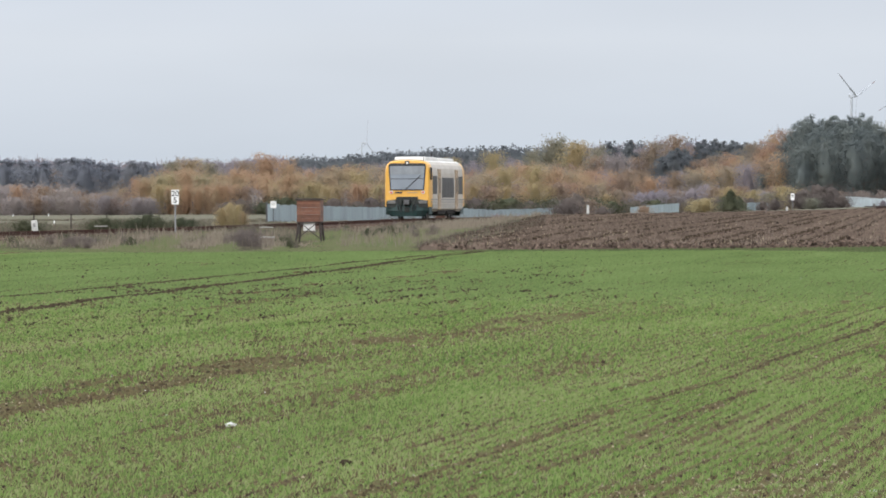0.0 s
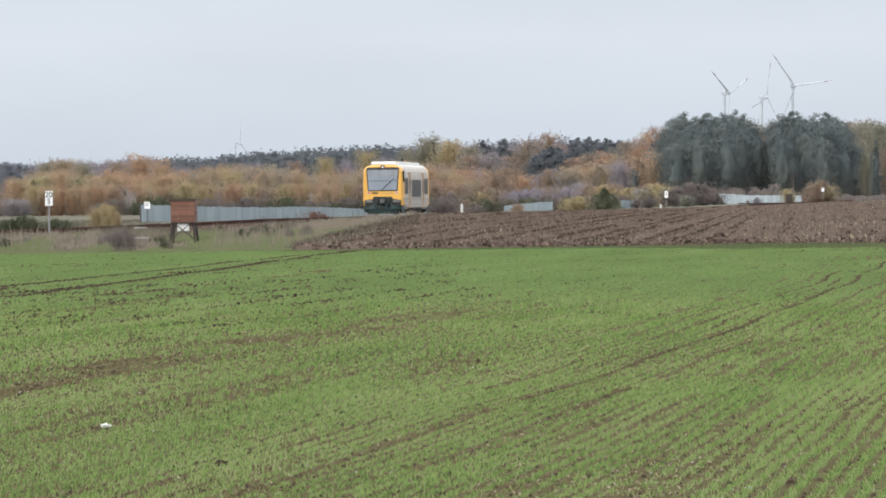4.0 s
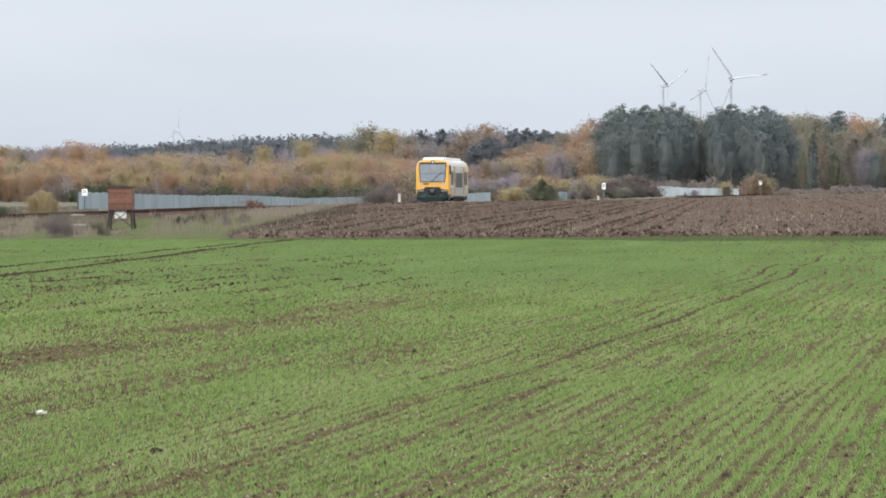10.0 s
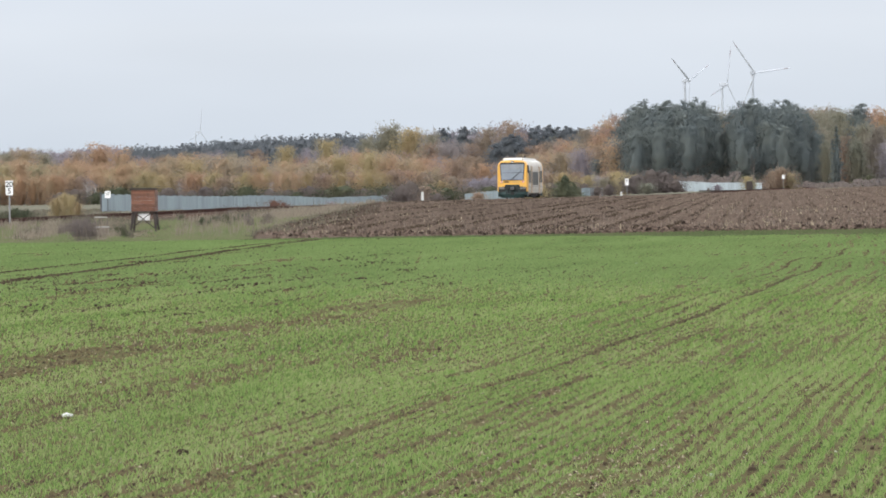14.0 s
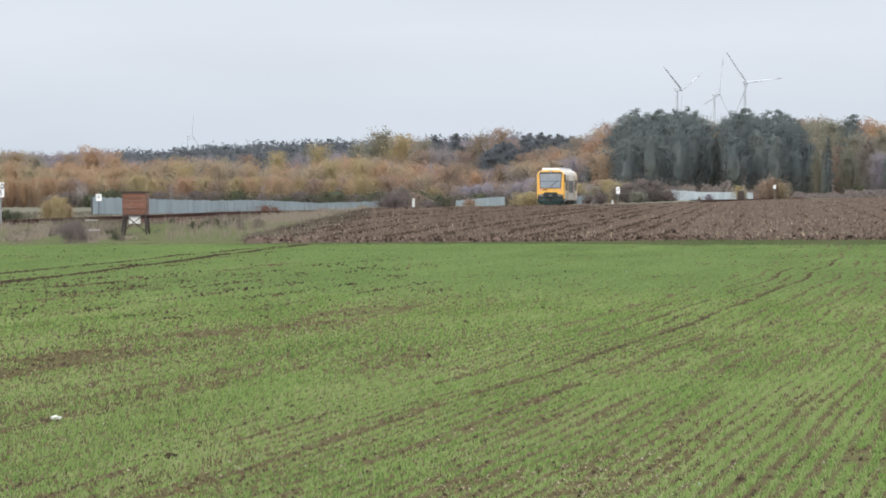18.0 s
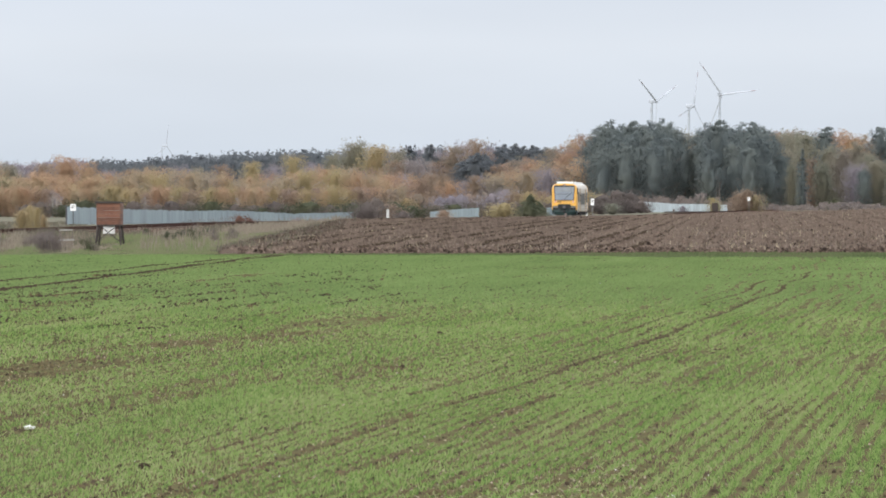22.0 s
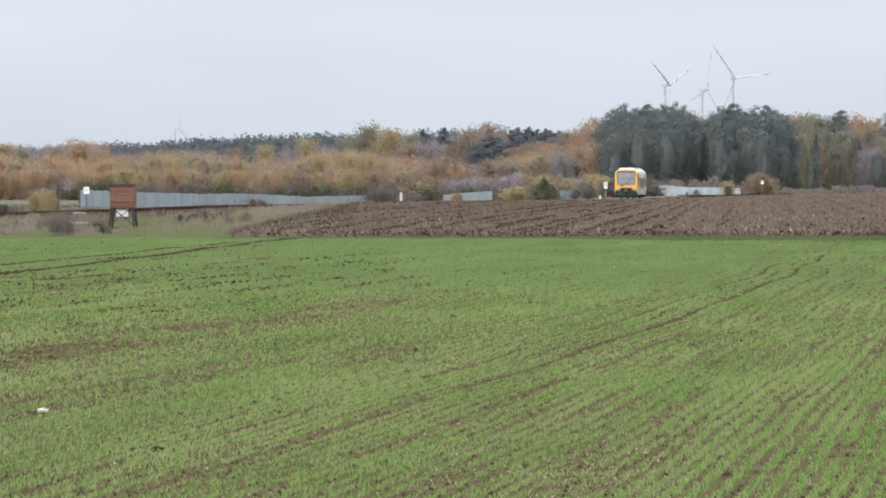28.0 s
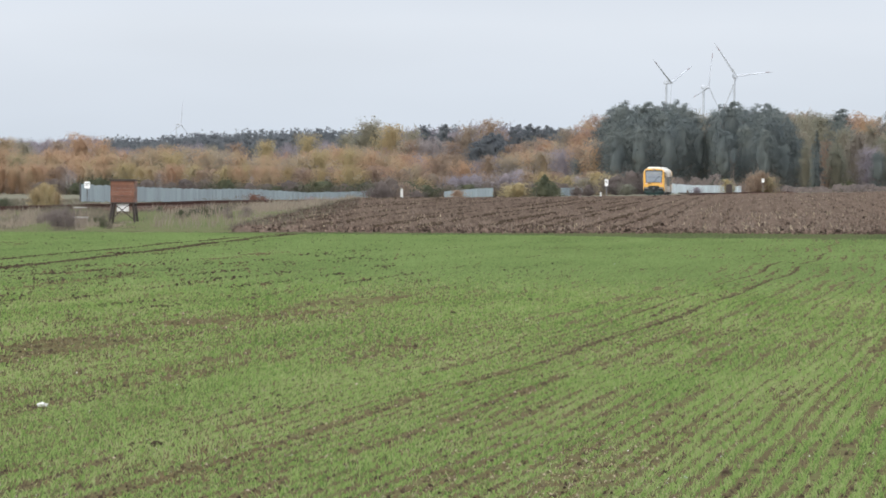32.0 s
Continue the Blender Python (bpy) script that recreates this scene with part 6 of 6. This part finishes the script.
def far_wood():
    """Pines and bare crowns along the far skyline, joined."""
    local = np.random.default_rng(55)
    pines, twigs = [], []
    cores = {True: [], False: []}
    for d, drop in ((2950, 0), (2860, 4), (2780, 12)):
        b = -1230.0
        while b < 300:
            b += 5 + 6 * local.random()
            top = rise(SKYLINE, b) + 4 - drop - 7 * local.random()
            x = d * b / BEAR
            z = land_z(x, d)
            h = EYE + d * top / BEAR - z
            pine = (-660 < b < -215) or (-80 < b < 60 and local.random() < 0.5) or (110 < b < 230) or (b > -660 and local.random() < 0.25)
            f = pine_crown if pine else twig_crown
            q, c, out, profile = f(local, h, (2.6 if pine else 3.4) + 1.4 * local.random(), h * 0.06, 84, 1, 0.37)
            q = q + np.array([x, d, z])
            v, tri = crown_core(local, profile, h * 0.06, h * 0.97, 2, b, 2.3, 0.84 if pine else 0.7)
            cores[pine].append(v + np.array([x, d, z]))
            core_tri = tri
            (pines if pine else twigs).append((q, out))
    # skyline pines take their haze from the leaf colour
    tagged(many_quads("far_pine_wood", np.concatenate([p[0] for p in pines]), M_FARPINE, normals=np.concatenate([p[1] for p in pines])), "distant pine wood along the skyline, greyed by painted haze", "wood", kind="stuff")
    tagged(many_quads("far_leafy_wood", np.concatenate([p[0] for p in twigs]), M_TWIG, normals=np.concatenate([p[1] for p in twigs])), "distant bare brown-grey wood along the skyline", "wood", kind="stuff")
    for pine, mat, word in ((True, M_FARPINE, "haze-greyed pine"), (False, M_TWIG, "bare brown-grey")):
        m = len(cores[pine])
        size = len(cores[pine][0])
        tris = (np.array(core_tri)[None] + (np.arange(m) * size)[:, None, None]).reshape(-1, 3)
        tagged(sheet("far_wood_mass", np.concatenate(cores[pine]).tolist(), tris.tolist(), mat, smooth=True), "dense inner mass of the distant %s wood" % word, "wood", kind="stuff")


far_wood()


def unseen_wood():
    """Unseen woods added to both sides and behind, densest where the railcar's windows mirror them."""
    local = np.random.default_rng(66)
    quads = {0: [], 1: [], 2: []}
    for k in range(160):
        a = radians(3.6 + (360 - 3.6 - 5.2) * local.random() ** 1.5) if k < 100 else radians(3.6 + 22 * local.random())
        d = 1850 + 500 * local.random() if math.degrees(a) < 60 else 2300 + 900 * local.random()
        x, y = d * math.sin(a), d * math.cos(a)
        h = 12 + 8 * local.random()
        kind = int(local.random() * 3)
        q, c, out, profile = (pine_crown if kind == 0 else leafy_crown)(local, h, 6.0 + 5 * local.random(), 0.8, 16, 3, 1.5) if math.degrees(a) > 30 else (pine_crown if kind == 0 else leafy_crown)(local, h, 8.0 + 5 * local.random(), 0.3, 20, 4, 1.1)
        quads[kind].append(q + np.array([x, y, land_z(x, y)]))
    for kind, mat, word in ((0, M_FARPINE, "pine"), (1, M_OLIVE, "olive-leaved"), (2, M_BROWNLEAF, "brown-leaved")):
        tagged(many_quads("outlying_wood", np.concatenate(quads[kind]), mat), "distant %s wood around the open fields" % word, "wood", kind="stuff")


unseen_wood()

# middle distance: single tall trees in autumn colour
for kind, b, top, wide in (
        ("haze_pine", -1215, 88, 1.65), ("haze_pine", -1192, 84, 1.65), ("haze_pine", -1165, 86, 1.65), ("haze_pine", -1140, 84, 1.65), ("haze_pine", -1118, 82, 1.65),
        ("haze_pine", -1095, 82, 1.65), ("haze_pine", -1066, 86, 1.65), ("haze_pine", -1046, 88, 1.75), ("haze_pine", -1022, 86, 1.75), ("haze_pine", -998, 79, 1.65),
        ("haze_pine", -972, 78, 1.65), ("brown_big", -984, 66, 1.3), ("brown_big", -1082, 68, 1.2), ("haze_pine", -938, 82, 1.65), ("haze_pine", -916, 80, 1.65), ("haze_pine", -898, 76, 1.5), ("olive_big", -866, 86, 1.3), ("mauve_big", -1130, 54, 1.4),
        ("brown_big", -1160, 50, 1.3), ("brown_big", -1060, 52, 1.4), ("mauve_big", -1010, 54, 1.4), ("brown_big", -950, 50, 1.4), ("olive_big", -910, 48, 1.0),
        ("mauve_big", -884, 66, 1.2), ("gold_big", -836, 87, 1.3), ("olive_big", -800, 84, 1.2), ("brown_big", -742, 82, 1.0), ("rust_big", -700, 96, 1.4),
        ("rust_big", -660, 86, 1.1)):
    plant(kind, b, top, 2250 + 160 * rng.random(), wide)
for kind, b, top, wide in (
        ("bare_big", -625, 72, 1.2), ("brown_big", -585, 72, 1.0), ("olive_slim", -545, 78, 1.2), ("bare_big", -500, 80, 1.3), ("olive_slim", -465, 76, 1.2),
        ("brown_big", -425, 80, 1.1), ("gold_big", -370, 86, 0.9), ("bare_big", -330, 82, 1.1), ("gold_big", -297, 98, 0.9), ("bare_big", -262, 86, 1.1),
        ("olive_big", -228, 104, 0.9), ("olive_big", -187, 127, 1.2), ("gold_big", -150, 115, 1.1), ("olive_big", -112, 110, 1.0), ("bare_big", -70, 108, 1.2),
        ("bare_big", -38, 112, 1.2), ("brown_big", -14, 114, 1.0), ("bare_big", 7, 123, 0.9), ("brown_big", 27, 125, 0.9), ("bare_big", 47, 119, 0.9),
        ("far_pine", 68, 110, 1.1), ("far_pine", 78, 115, 1.1), ("far_pine", 88, 111, 1.1), ("far_pine", 98, 116, 1.1), ("far_pine", 110, 112, 1.1),
        ("far_pine", 124, 113, 1.1), ("far_pine", 136, 110, 1.1), ("far_pine", 148, 109, 1.1), ("far_pine", -56, 114, 1.0), ("far_pine", -90, 112, 1.0)):
    plant(kind, b, top, 2250 + 160 * rng.random(), wide)
for kind, b, top, wide in (
        ("bare_big", 66, 104, 1.0), ("olive_slim", 92, 96, 1.2), ("brown_big", 128, 92, 1.2), ("olive_slim", 152, 106, 1.1), ("brown_big", 168, 112, 1.0),
        ("rust_big", 189, 115, 1.0), ("rust_big", 204, 130, 0.8), ("brown_big", 219, 135, 0.9), ("rust_big", 118, 84, 1.5), ("rust_big", 146, 80, 1.4),
        ("olive_big", 403, 143, 1.0), ("olive_big", 418, 132, 1.0)):
    plant(kind, b, top, 2250 + 160 * rng.random(), wide)

for b, top in ((2, 84), (14, 94), (26, 100), (38, 98), (48, 88)):
    plant("far_pine", b, top, 2130 + 20 * rng.random(), 1.35)

for kind, b, top, wide in (
        ("brown_big", -112, 88, 1.1), ("mauve_big", -92, 94, 1.2), ("mauve_big", -70, 92, 1.2), ("brown_big", -48, 86, 1.1), ("brown_big", 66, 80, 1.1),
        ("rust_big", 84, 86, 1.1), ("brown_big", 102, 90, 1.1), ("rust_big", 122, 92, 1.1), ("rust_big", 142, 88, 1.1)):
    plant(kind, b, top, 2125 + 30 * rng.random(), wide)

# the low orange row beyond the fence
b = -1225.0
while b < -110:
    b += 10 + 7 * rng.random()
    top = 54 + 8 * math.sin(b * 0.021) + 14 * rng.random() + (4 if b > -760 else -4)
    kind = ("orange_a", "orange_b", "gold_a", "orange_a", "orange_b")[int(rng.random() * 5)]
    if b < -930:
        kind, top = ("mauve_big", "mauve_bush", "mauve_big", "brown_bush", "orange_b")[int(rng.random() * 5)], top - 20
    plant(kind, b, top, 1780 + 90 * rng.random(), (0.85 + 0.65 * rng.random() ** 1.5) * (0.85 if "bush" in kind else 1.0))
b = -1225.0
while b < -110:
    b += 14 + 9 * rng.random()
    kind = ("orange_b", "orange_a", "gold_a", "brown_bush")[int(rng.random() * 4)]
    kind = ("mauve_bush", "brown_bush", "mauve_bush")[int(rng.random() * 3)] if b < -900 else kind
    plant(kind, b, (36 if b > -900 else 14) + 12 * rng.random(), 1735 + 20 * rng.random(), 1.0 if kind != "brown_bush" else 0.8)
b = -800.0
while b < 230:
    b += 24 + 20 * rng.random()
    plant(("scrub_bush", "dark_bush", "scrub_bush")[int(rng.random() * 3)], b, 10 + 9 * rng.random(), 1700 + 20 * rng.random(), 1.1)

def undergrowth():
    """Low tangled scrub at the foot of the woods."""
    local = np.random.default_rng(77)
    n = 9000
    b = -1230 + 2090 * local.random(n)
    y = 1745 + 40 * local.random(n)
    x = y * b / BEAR
    top = (1.2 + 2.6 * field_noise(b / 11, b * 0, 51)) * np.interp(b, [430, 500], [1.0, 0.45])
    z = land(x, y) + top * local.random(n) ** 0.8
    m = 5000
    b2 = 180 + 690 * local.random(m)
    y2 = 2400 + 30 * local.random(m)
    x2 = y2 * b2 / BEAR
    far = cards(np.stack([x2, y2, land(x2, y2) + 6 * local.random(m)], -1), 1.1, local)
    tagged(many_quads("undergrowth", np.concatenate([cards(np.stack([x, y, z], -1), 0.42, local), far]), M_SCRUB), "tangled dark grey-brown scrub along the foot of the woods", "scrub", kind="stuff")


undergrowth()

# brown scrub behind the line, up to the pines
b = -120.0
while b < 240:
    b += 13 + 9 * rng.random()
    kind = ("brown_big", "rust_big", "bare_big", "orange_a", "orange_b")[int(rng.random() * 5)]
    plant(kind, b, rise([(-120, 60), (0, 48), (100, 62), (200, 80), (260, 90)], b) + 12 * rng.random(), 1900 + 90 * rng.random(), 1.0 if "big" in kind else 1.3)
b = -115.0
while b < 240:
    b += 15 + 10 * rng.random()
    kind = ("brown_bush", "twig_bush", "orange_a", "gold_bush", "brown_bush")[int(rng.random() * 5)]
    plant(kind, b, 22 + 22 * rng.random(), 1720 + 60 * rng.random(), 0.9)

# the dark pine clumps
for kind, b, top, wide, d in (
        ("pine_c", 206, 92, 1.0, 1960), ("pine_c", 176, 56, 1.0, 1930), ("pine_a", 226, 122, 1.0, 1940), ("pine_a", 240, 141, 1.0, 1920), ("pine_c", 254, 154, 0.9, 1900),
        ("pine_a", 266, 158, 0.9, 1910), ("pine_a", 283, 150, 1.0, 1940), ("pine_b", 300, 156, 1.0, 1900), ("pine_c", 316, 155, 0.85, 1930), ("pine_a", 334, 156, 1.0, 1900),
        ("pine_c", 352, 160, 0.9, 1920), ("pine_a", 368, 154, 0.9, 1940), ("pine_b", 384, 140, 0.9, 1910), ("pine_a", 396, 116, 0.8, 1900), ("pine_c", 290, 118, 1.0, 1870),
        ("pine_c", 340, 120, 1.0, 1870), ("pine_c", 250, 108, 1.0, 1870), ("pine_a", 420, 136, 0.9, 1900), ("pine_c", 436, 152, 0.9, 1920), ("pine_b", 452, 158, 0.9, 1880)):
    plant(kind, b, top, d, wide)
for kind, b, top, wide, d in (
        ("pine_a", 466, 157, 0.9, 1930), ("pine_c", 486, 148, 0.9, 1910), ("pine_a", 504, 154, 0.9, 1890), ("pine_b", 520, 155, 0.9, 1920), ("pine_c", 536, 146, 0.9, 1900),
        ("pine_a", 552, 130, 0.9, 1910), ("pine_c", 566, 100, 0.9, 1900), ("pine_c", 510, 112, 1.0, 1860), ("pine_c", 438, 110, 1.0, 1865), ("pine_c", 545, 84, 1.0, 1865),
        ("pine_c", 484, 122, 1.0, 1872), ("pine_c", 274, 134, 1.0, 1890), ("pine_c", 306, 138, 1.0, 1885), ("pine_a", 326, 142, 1.0, 1885), ("pine_c", 360, 136, 1.0, 1890),
        ("pine_c", 450, 136, 1.0, 1885), ("pine_a", 476, 134, 1.1, 1890), ("pine_c", 514, 136, 1.0, 1885), ("pine_a", 530, 128, 1.1, 1885), ("pine_high", 457, 74, 0.8, 1838)):
    plant(kind, b, top, d, wide)
for kind, b, top, wide, d in (
        ("spruce", 604, 108, 1.1, 1900), ("spruce", 596, 84, 1.2, 1880), ("pine_b", 645, 146, 0.9, 1960), ("pine_a", 660, 118, 0.8, 1950), ("pine_high", 742, 146, 1.0, 1900),
        ("pine_b", 768, 128, 1.0, 1930), ("pine_c", 790, 116, 1.0, 1940), ("pine_c", 730, 96, 1.0, 1930), ("pine_a", 808, 120, 1.0, 1930)):
    plant(kind, b, top, d, wide)

# leafy trees of the wood on the far side of the pines
for kind, b, top, wide, d in (
        ("olive_big", 560, 142, 1.0, 2150), ("olive_big", 585, 140, 1.0, 2180), ("olive_big", 575, 110, 0.9, 2050), ("olive_slim", 612, 138, 1.0, 2120), ("olive_slim", 630, 128, 1.0, 2080),
        ("brown_big", 622, 92, 0.8, 1960), ("olive_big", 652, 118, 0.9, 1940), ("rust_big", 686, 142, 1.0, 2000), ("olive_big", 676, 112, 0.9, 1900), ("olive_slim", 700, 120, 1.0, 1950),
        ("olive_big", 722, 104, 0.9, 1890), ("olive_big", 776, 96, 0.9, 1880), ("bare_big", 800, 100, 0.9, 1880), ("olive_big", 735, 92, 1.2, 1870), ("olive_slim", 640, 84, 1.3, 1880), ("bare_big", 700, 84, 1.3, 1870), ("olive_slim", 584, 84, 0.8, 1850), ("pine_c", 712, 72, 1.0, 1860), ("dark_bush", 661, 22, 0.6, 1800), ("dark_bush", 650, 16, 0.6, 1800), ("brown_big", 830, 100, 1.0, 1900)):
    plant(kind, b, top, d, wide)
b = 225.0
while b < 860:
    b += 15 + 9 * rng.random()
    kind = ("olive_big", "olive_slim", "brown_big", "olive_big", "pine_a")[int(rng.random() * 5)]
    plant(kind, b, rise([(225, 95), (300, 120), (500, 125), (560, 136), (640, 134), (700, 126), (860, 112)], b) + 8 * rng.random(), 2250 + 120 * rng.random(), 1.15)
b = 555.0
while b < 860:
    b += 11 + 7 * rng.random()
    kind = ("olive_bush", "brown_bush", "olive_bush", "twig_bush")[int(rng.random() * 4)]
    plant(kind, b, 26 + 26 * rng.random(), 2020 + 60 * rng.random(), 0.8)
b = 250.0
while b < 850:
    b += 22 + 20 * rng.random()
    plant(("scrub_bush", "brown_bush", "dark_bush", "scrub_bush")[int(rng.random() * 4)], b, (14 if b < 480 else 4) + (14 if b < 480 else 9) * rng.random(), 1800 + 30 * rng.random(), 1.0)

for b, top in ((-724, 36), (-716, 32), (-709, 27), (-560, 26), (-398, 24), (-262, 25)):
    plant("bare_birch", b, top, 1716 + 8 * rng.random(), 1.0)

# single bushes along the line
for kind, b, top, d, wide in (
        ("fir_bush", 122, 27, 1250, 2.0), ("fir_bush", 138, 14, 1255, 2.0), ("scrub_bush", 250, 30, 1440, 1.2), ("scrub_bush", 276, 40, 1450, 1.1), ("scrub_bush", 299, 35, 1450, 1.1),
        ("scrub_bush", 318, 18, 1440, 1.2), ("scrub_bush", 330, 2, 1430, 1.0), ("scrub_bush", 376, 2, 1440, 0.5), ("scrub_bush", 200, 12, 1400, 1.0), ("scrub_bush", 180, 8, 1390, 1.0),
        ("gold_bush", 76, 16, 1300, 1.5), ("gold_bush", 60, 10, 1320, 1.3), ("olive_bush", 268, 14, 1320, 1.2), ("gold_bush", 216, 38, 1560, 1.0), ("olive_bush", 196, 26, 1560, 1.0),
        ("gold_bush", 228, 30, 1540, 0.9), ("gold_bush", 446, 25, 1500, 0.7), ("gold_bush", 452, 18, 1490, 0.7), ("brown_bush", 506, 42, 1620, 0.75), ("gold_bush", 520, 30, 1620, 0.9)):
    plant(kind, b, top, d, wide)
for kind, b, top, d, wide in (
        ("brown_bush", 492, 34, 1630, 0.8), ("twig_bush", 392, 8, 1460, 1.0), ("scrub_bush", -152, 28, 1000, 0.8), ("scrub_bush", -166, 20, 990, 0.9), ("brown_bush", -132, 16, 1000, 1.0),
        ("scrub_bush", -104, 2, 980, 1.0), ("brown_bush", -30, 2, 1100, 1.0), ("dark_bush", -664, 20, 1690, 1.0), ("rust_bush", -392, -8, 640, 0.9), ("rust_bush", -376, -13, 640, 0.8),
        ("twig_bush", -290, -12, 640, 0.9), ("twig_bush", -250, -14, 660, 1.0), ("gold_bush", -764, 13, 705, 0.62), ("gold_bush", -750, 9, 700, 0.6), ("gold_bush", -778, 3, 690, 0.7),
        ("gold_bush", -740, -6, 690, 0.6), ("dark_bush", -912, -9, 560, 0.73), ("dark_bush", -893, -14, 565, 0.79), ("dark_bush", -930, -17, 560, 0.88), ("dark_bush", -985, -15, 540, 0.73)):
    plant(kind, b, top, d, wide)
for kind, b, top, d, wide in (
        ("dark_bush", -1004, -20, 545, 0.88), ("dark_bush", -942, -23, 560, 0.96), ("dark_bush", -1130, -19, 540, 0.88), ("dark_bush", -1112, -23, 545, 1.05), ("dark_bush", -852, -16, 570, 0.88), ("dark_bush", -836, -20, 575, 0.88), ("dark_bush", -966, -18, 548, 0.7)):
    plant(kind, b, top, d, wide)
for k in range(26):
    b = -570 + 15 * k + 8 * rng.random()
    plant(("dark_bush", "scrub_bush", "dark_bush")[k % 3], b, 3 + 7 * rng.random(), 1712 + 12 * rng.random(), 1.0)
for b, top, d, wide in ((-486, -16, 640, 0.5), (-470, -12, 650, 0.5), (-452, -14, 645, 0.5), (-436, -10, 655, 0.5), (-425, -15, 650, 0.5), (-352, -16, 645, 0.5), (-330, -12, 650, 0.5), (-312, -15, 655, 0.6),
                        (-276, -10, 665, 0.6), (-262, -13, 660, 0.5), (-560, -18, 600, 0.5), (-545, -20, 600, 0.5)):
    plant("weed_tuft", b, top - 3 - 5 * rng.random(), d, wide * 1.7)
for k in range(66):
    west = k < 40
    b, d = (-1200 + 420 * rng.random(), 332 + 28 * rng.random()) if west else (-590 + 190 * rng.random(), 390 + 110 * rng.random())
    h = 0.32 + 0.32 * rng.random()
    plant(("scrub_tuft", "weed_tuft", "dark_bush")[k % 3], b, (land_z(d * b / BEAR, d) + h - EYE) * BEAR / d, d, 0.75 if k % 3 < 2 else 0.5)
for k in range(34):
    b = -565 + 380 * rng.random()
    plant(("weed_tuft", "weed_tuft", "scrub_tuft")[k % 3], b, -18 - 10 * rng.random(), 600 + 70 * rng.random(), 0.7)
for b, top, d in ((-1052, -54, 329), (-1044, -51, 331), (-1034, -52, 330), (-1024, -50, 332), (-1014, -53, 329), (-1004, -56, 331), (-1039, -58, 325), (-1019, -57, 325)):
    plant("scrub_tuft", b, top + 3 * rng.random(), d, 0.75)
for b, top, d in ((-746, -54, 340), (-730, -52, 342), (-756, -56, 344), (-768, -60, 338), (-676, -60, 350), (-664, -60, 352), (-660, -68, 332), (-648, -66, 334), (-738, -62, 330), (-722, -60, 332),
                  (-580, -66, 372), (-560, -64, 374), (-1145, -62, 356), (-1100, -58, 360), (-1010, -60, 360), (-940, -64, 360), (-880, -60, 366), (-845, -64, 366), (-800, -62, 370), (-670, -58, 344)):
    plant("scrub_tuft" if -770 < b < -712 or (b < -790 and rng.random() < 0.5) else ("dark_bush" if -712 < b < -655 or rng.random() < 0.15 else "weed_tuft"), b, top + (14 if -762 < b < -712 else 4) + 7 * rng.random(), d, 0.85 if -762 < b < -712 else 0.6)


# ---------------------------------------------------------------- wind turbines on the horizon
def turbine(b, hub_rise, d, blade, yaw, angle, label, coat, slim=1.0):
    p = spot(b, hub_rise, d)
    z = land_z(p.x, p.y)
    root = empty("wind_turbine", pose(p.x, p.y, z, 0, 0, yaw), label, "wind turbine", "turbines on the horizon")
    H = p.z - z
    part("tower", bar((0, 1.6, -1), (0, 1.6, H - 0.6), 1.6 * slim, 0.8 * slim, 16), coat, root, "tapered grey tower")
    part("nacelle", box(-1.0 * slim, 1.0 * slim, -1.1, 4.0 * slim, H - 1.2 * slim, H + 1.5 * slim, 0.35 * slim), coat, root, "grey nacelle")
    part("hub", bar((0, -2.4, H), (0, -1.1, H), 0.5 * slim, 1.25 * slim, 12), coat, root)
    for k in range(3):
        a = radians(angle + 120 * k)
        bm = bmesh.new()
        ca, sa = math.sin(a), math.cos(a)
        prev = None
        for f, w in ((0.03, 0.45), (0.12, 0.95), (0.4, 0.72), (0.72, 0.46), (1.0, 0.16)):
            c = Vector((ca * f * blade, -1.8, H + sa * f * blade))
            s = Vector((sa * 0.8, -0.6, -ca * 0.8)) * w * slim
            t = Vector((sa * 0.6, 0.8, -ca * 0.6)) * 0.18 * w
            ring = [bm.verts.new(c - s - t), bm.verts.new(c + s * 0.4 - t), bm.verts.new(c + s * 0.6 + t), bm.verts.new(c - s * 0.6 + t)]
            if prev:
                for j in range(4):
                    bm.faces.new((prev[j], prev[(j + 1) % 4], ring[(j + 1) % 4], ring[j]))
            else:
                bm.faces.new(ring)
            prev = ring
        bm.faces.new(list(reversed(prev)))
        bmesh.ops.recalc_face_normals(bm, faces=bm.faces)
        bl = part("blade", bm, coat, root, "slender grey blade")
        if coat == M_TURBINEHAZE:
            continue
        part("red_band", bar((ca * 0.78 * blade, -1.8, H + sa * 0.78 * blade), (ca * 0.9 * blade, -1.8, H + sa * 0.9 * blade), 0.34 * slim, 0.24 * slim, 8), M_TURBINERED, bl, "red warning band")


turbine(341, 191, 4600, 21.4, 54, -55, "grey wind turbine standing still beyond the wood", M_TURBINE, 0.75)
turbine(407, 183, 4800, 22.0, 62, 13, "grey wind turbine turned aside beyond the wood", M_TURBINE, 0.75)
turbine(459, 203, 4650, 22.5, 22, -37, "grey wind turbine standing still above the pines", M_TURBINE, 0.75)
turbine(-526, 111, 4850, 14.0, 58, 7, "far wind turbine over the wood, paled by painted haze", M_TURBINEHAZE, 0.36)


# ---------------------------------------------------------------- what moves
def motions():
    rows = []
    turn = -math.degrees(math.atan(TRACK_SLOPE))
    for k in range(0, 33):
        y = CAR_FROM + CAR_SPEED * k
        rows.append((float(k), pose(track_x(y), y, float(rail_z(y)), 0, 0, turn)))
    walk(railcar, rows)


motions()
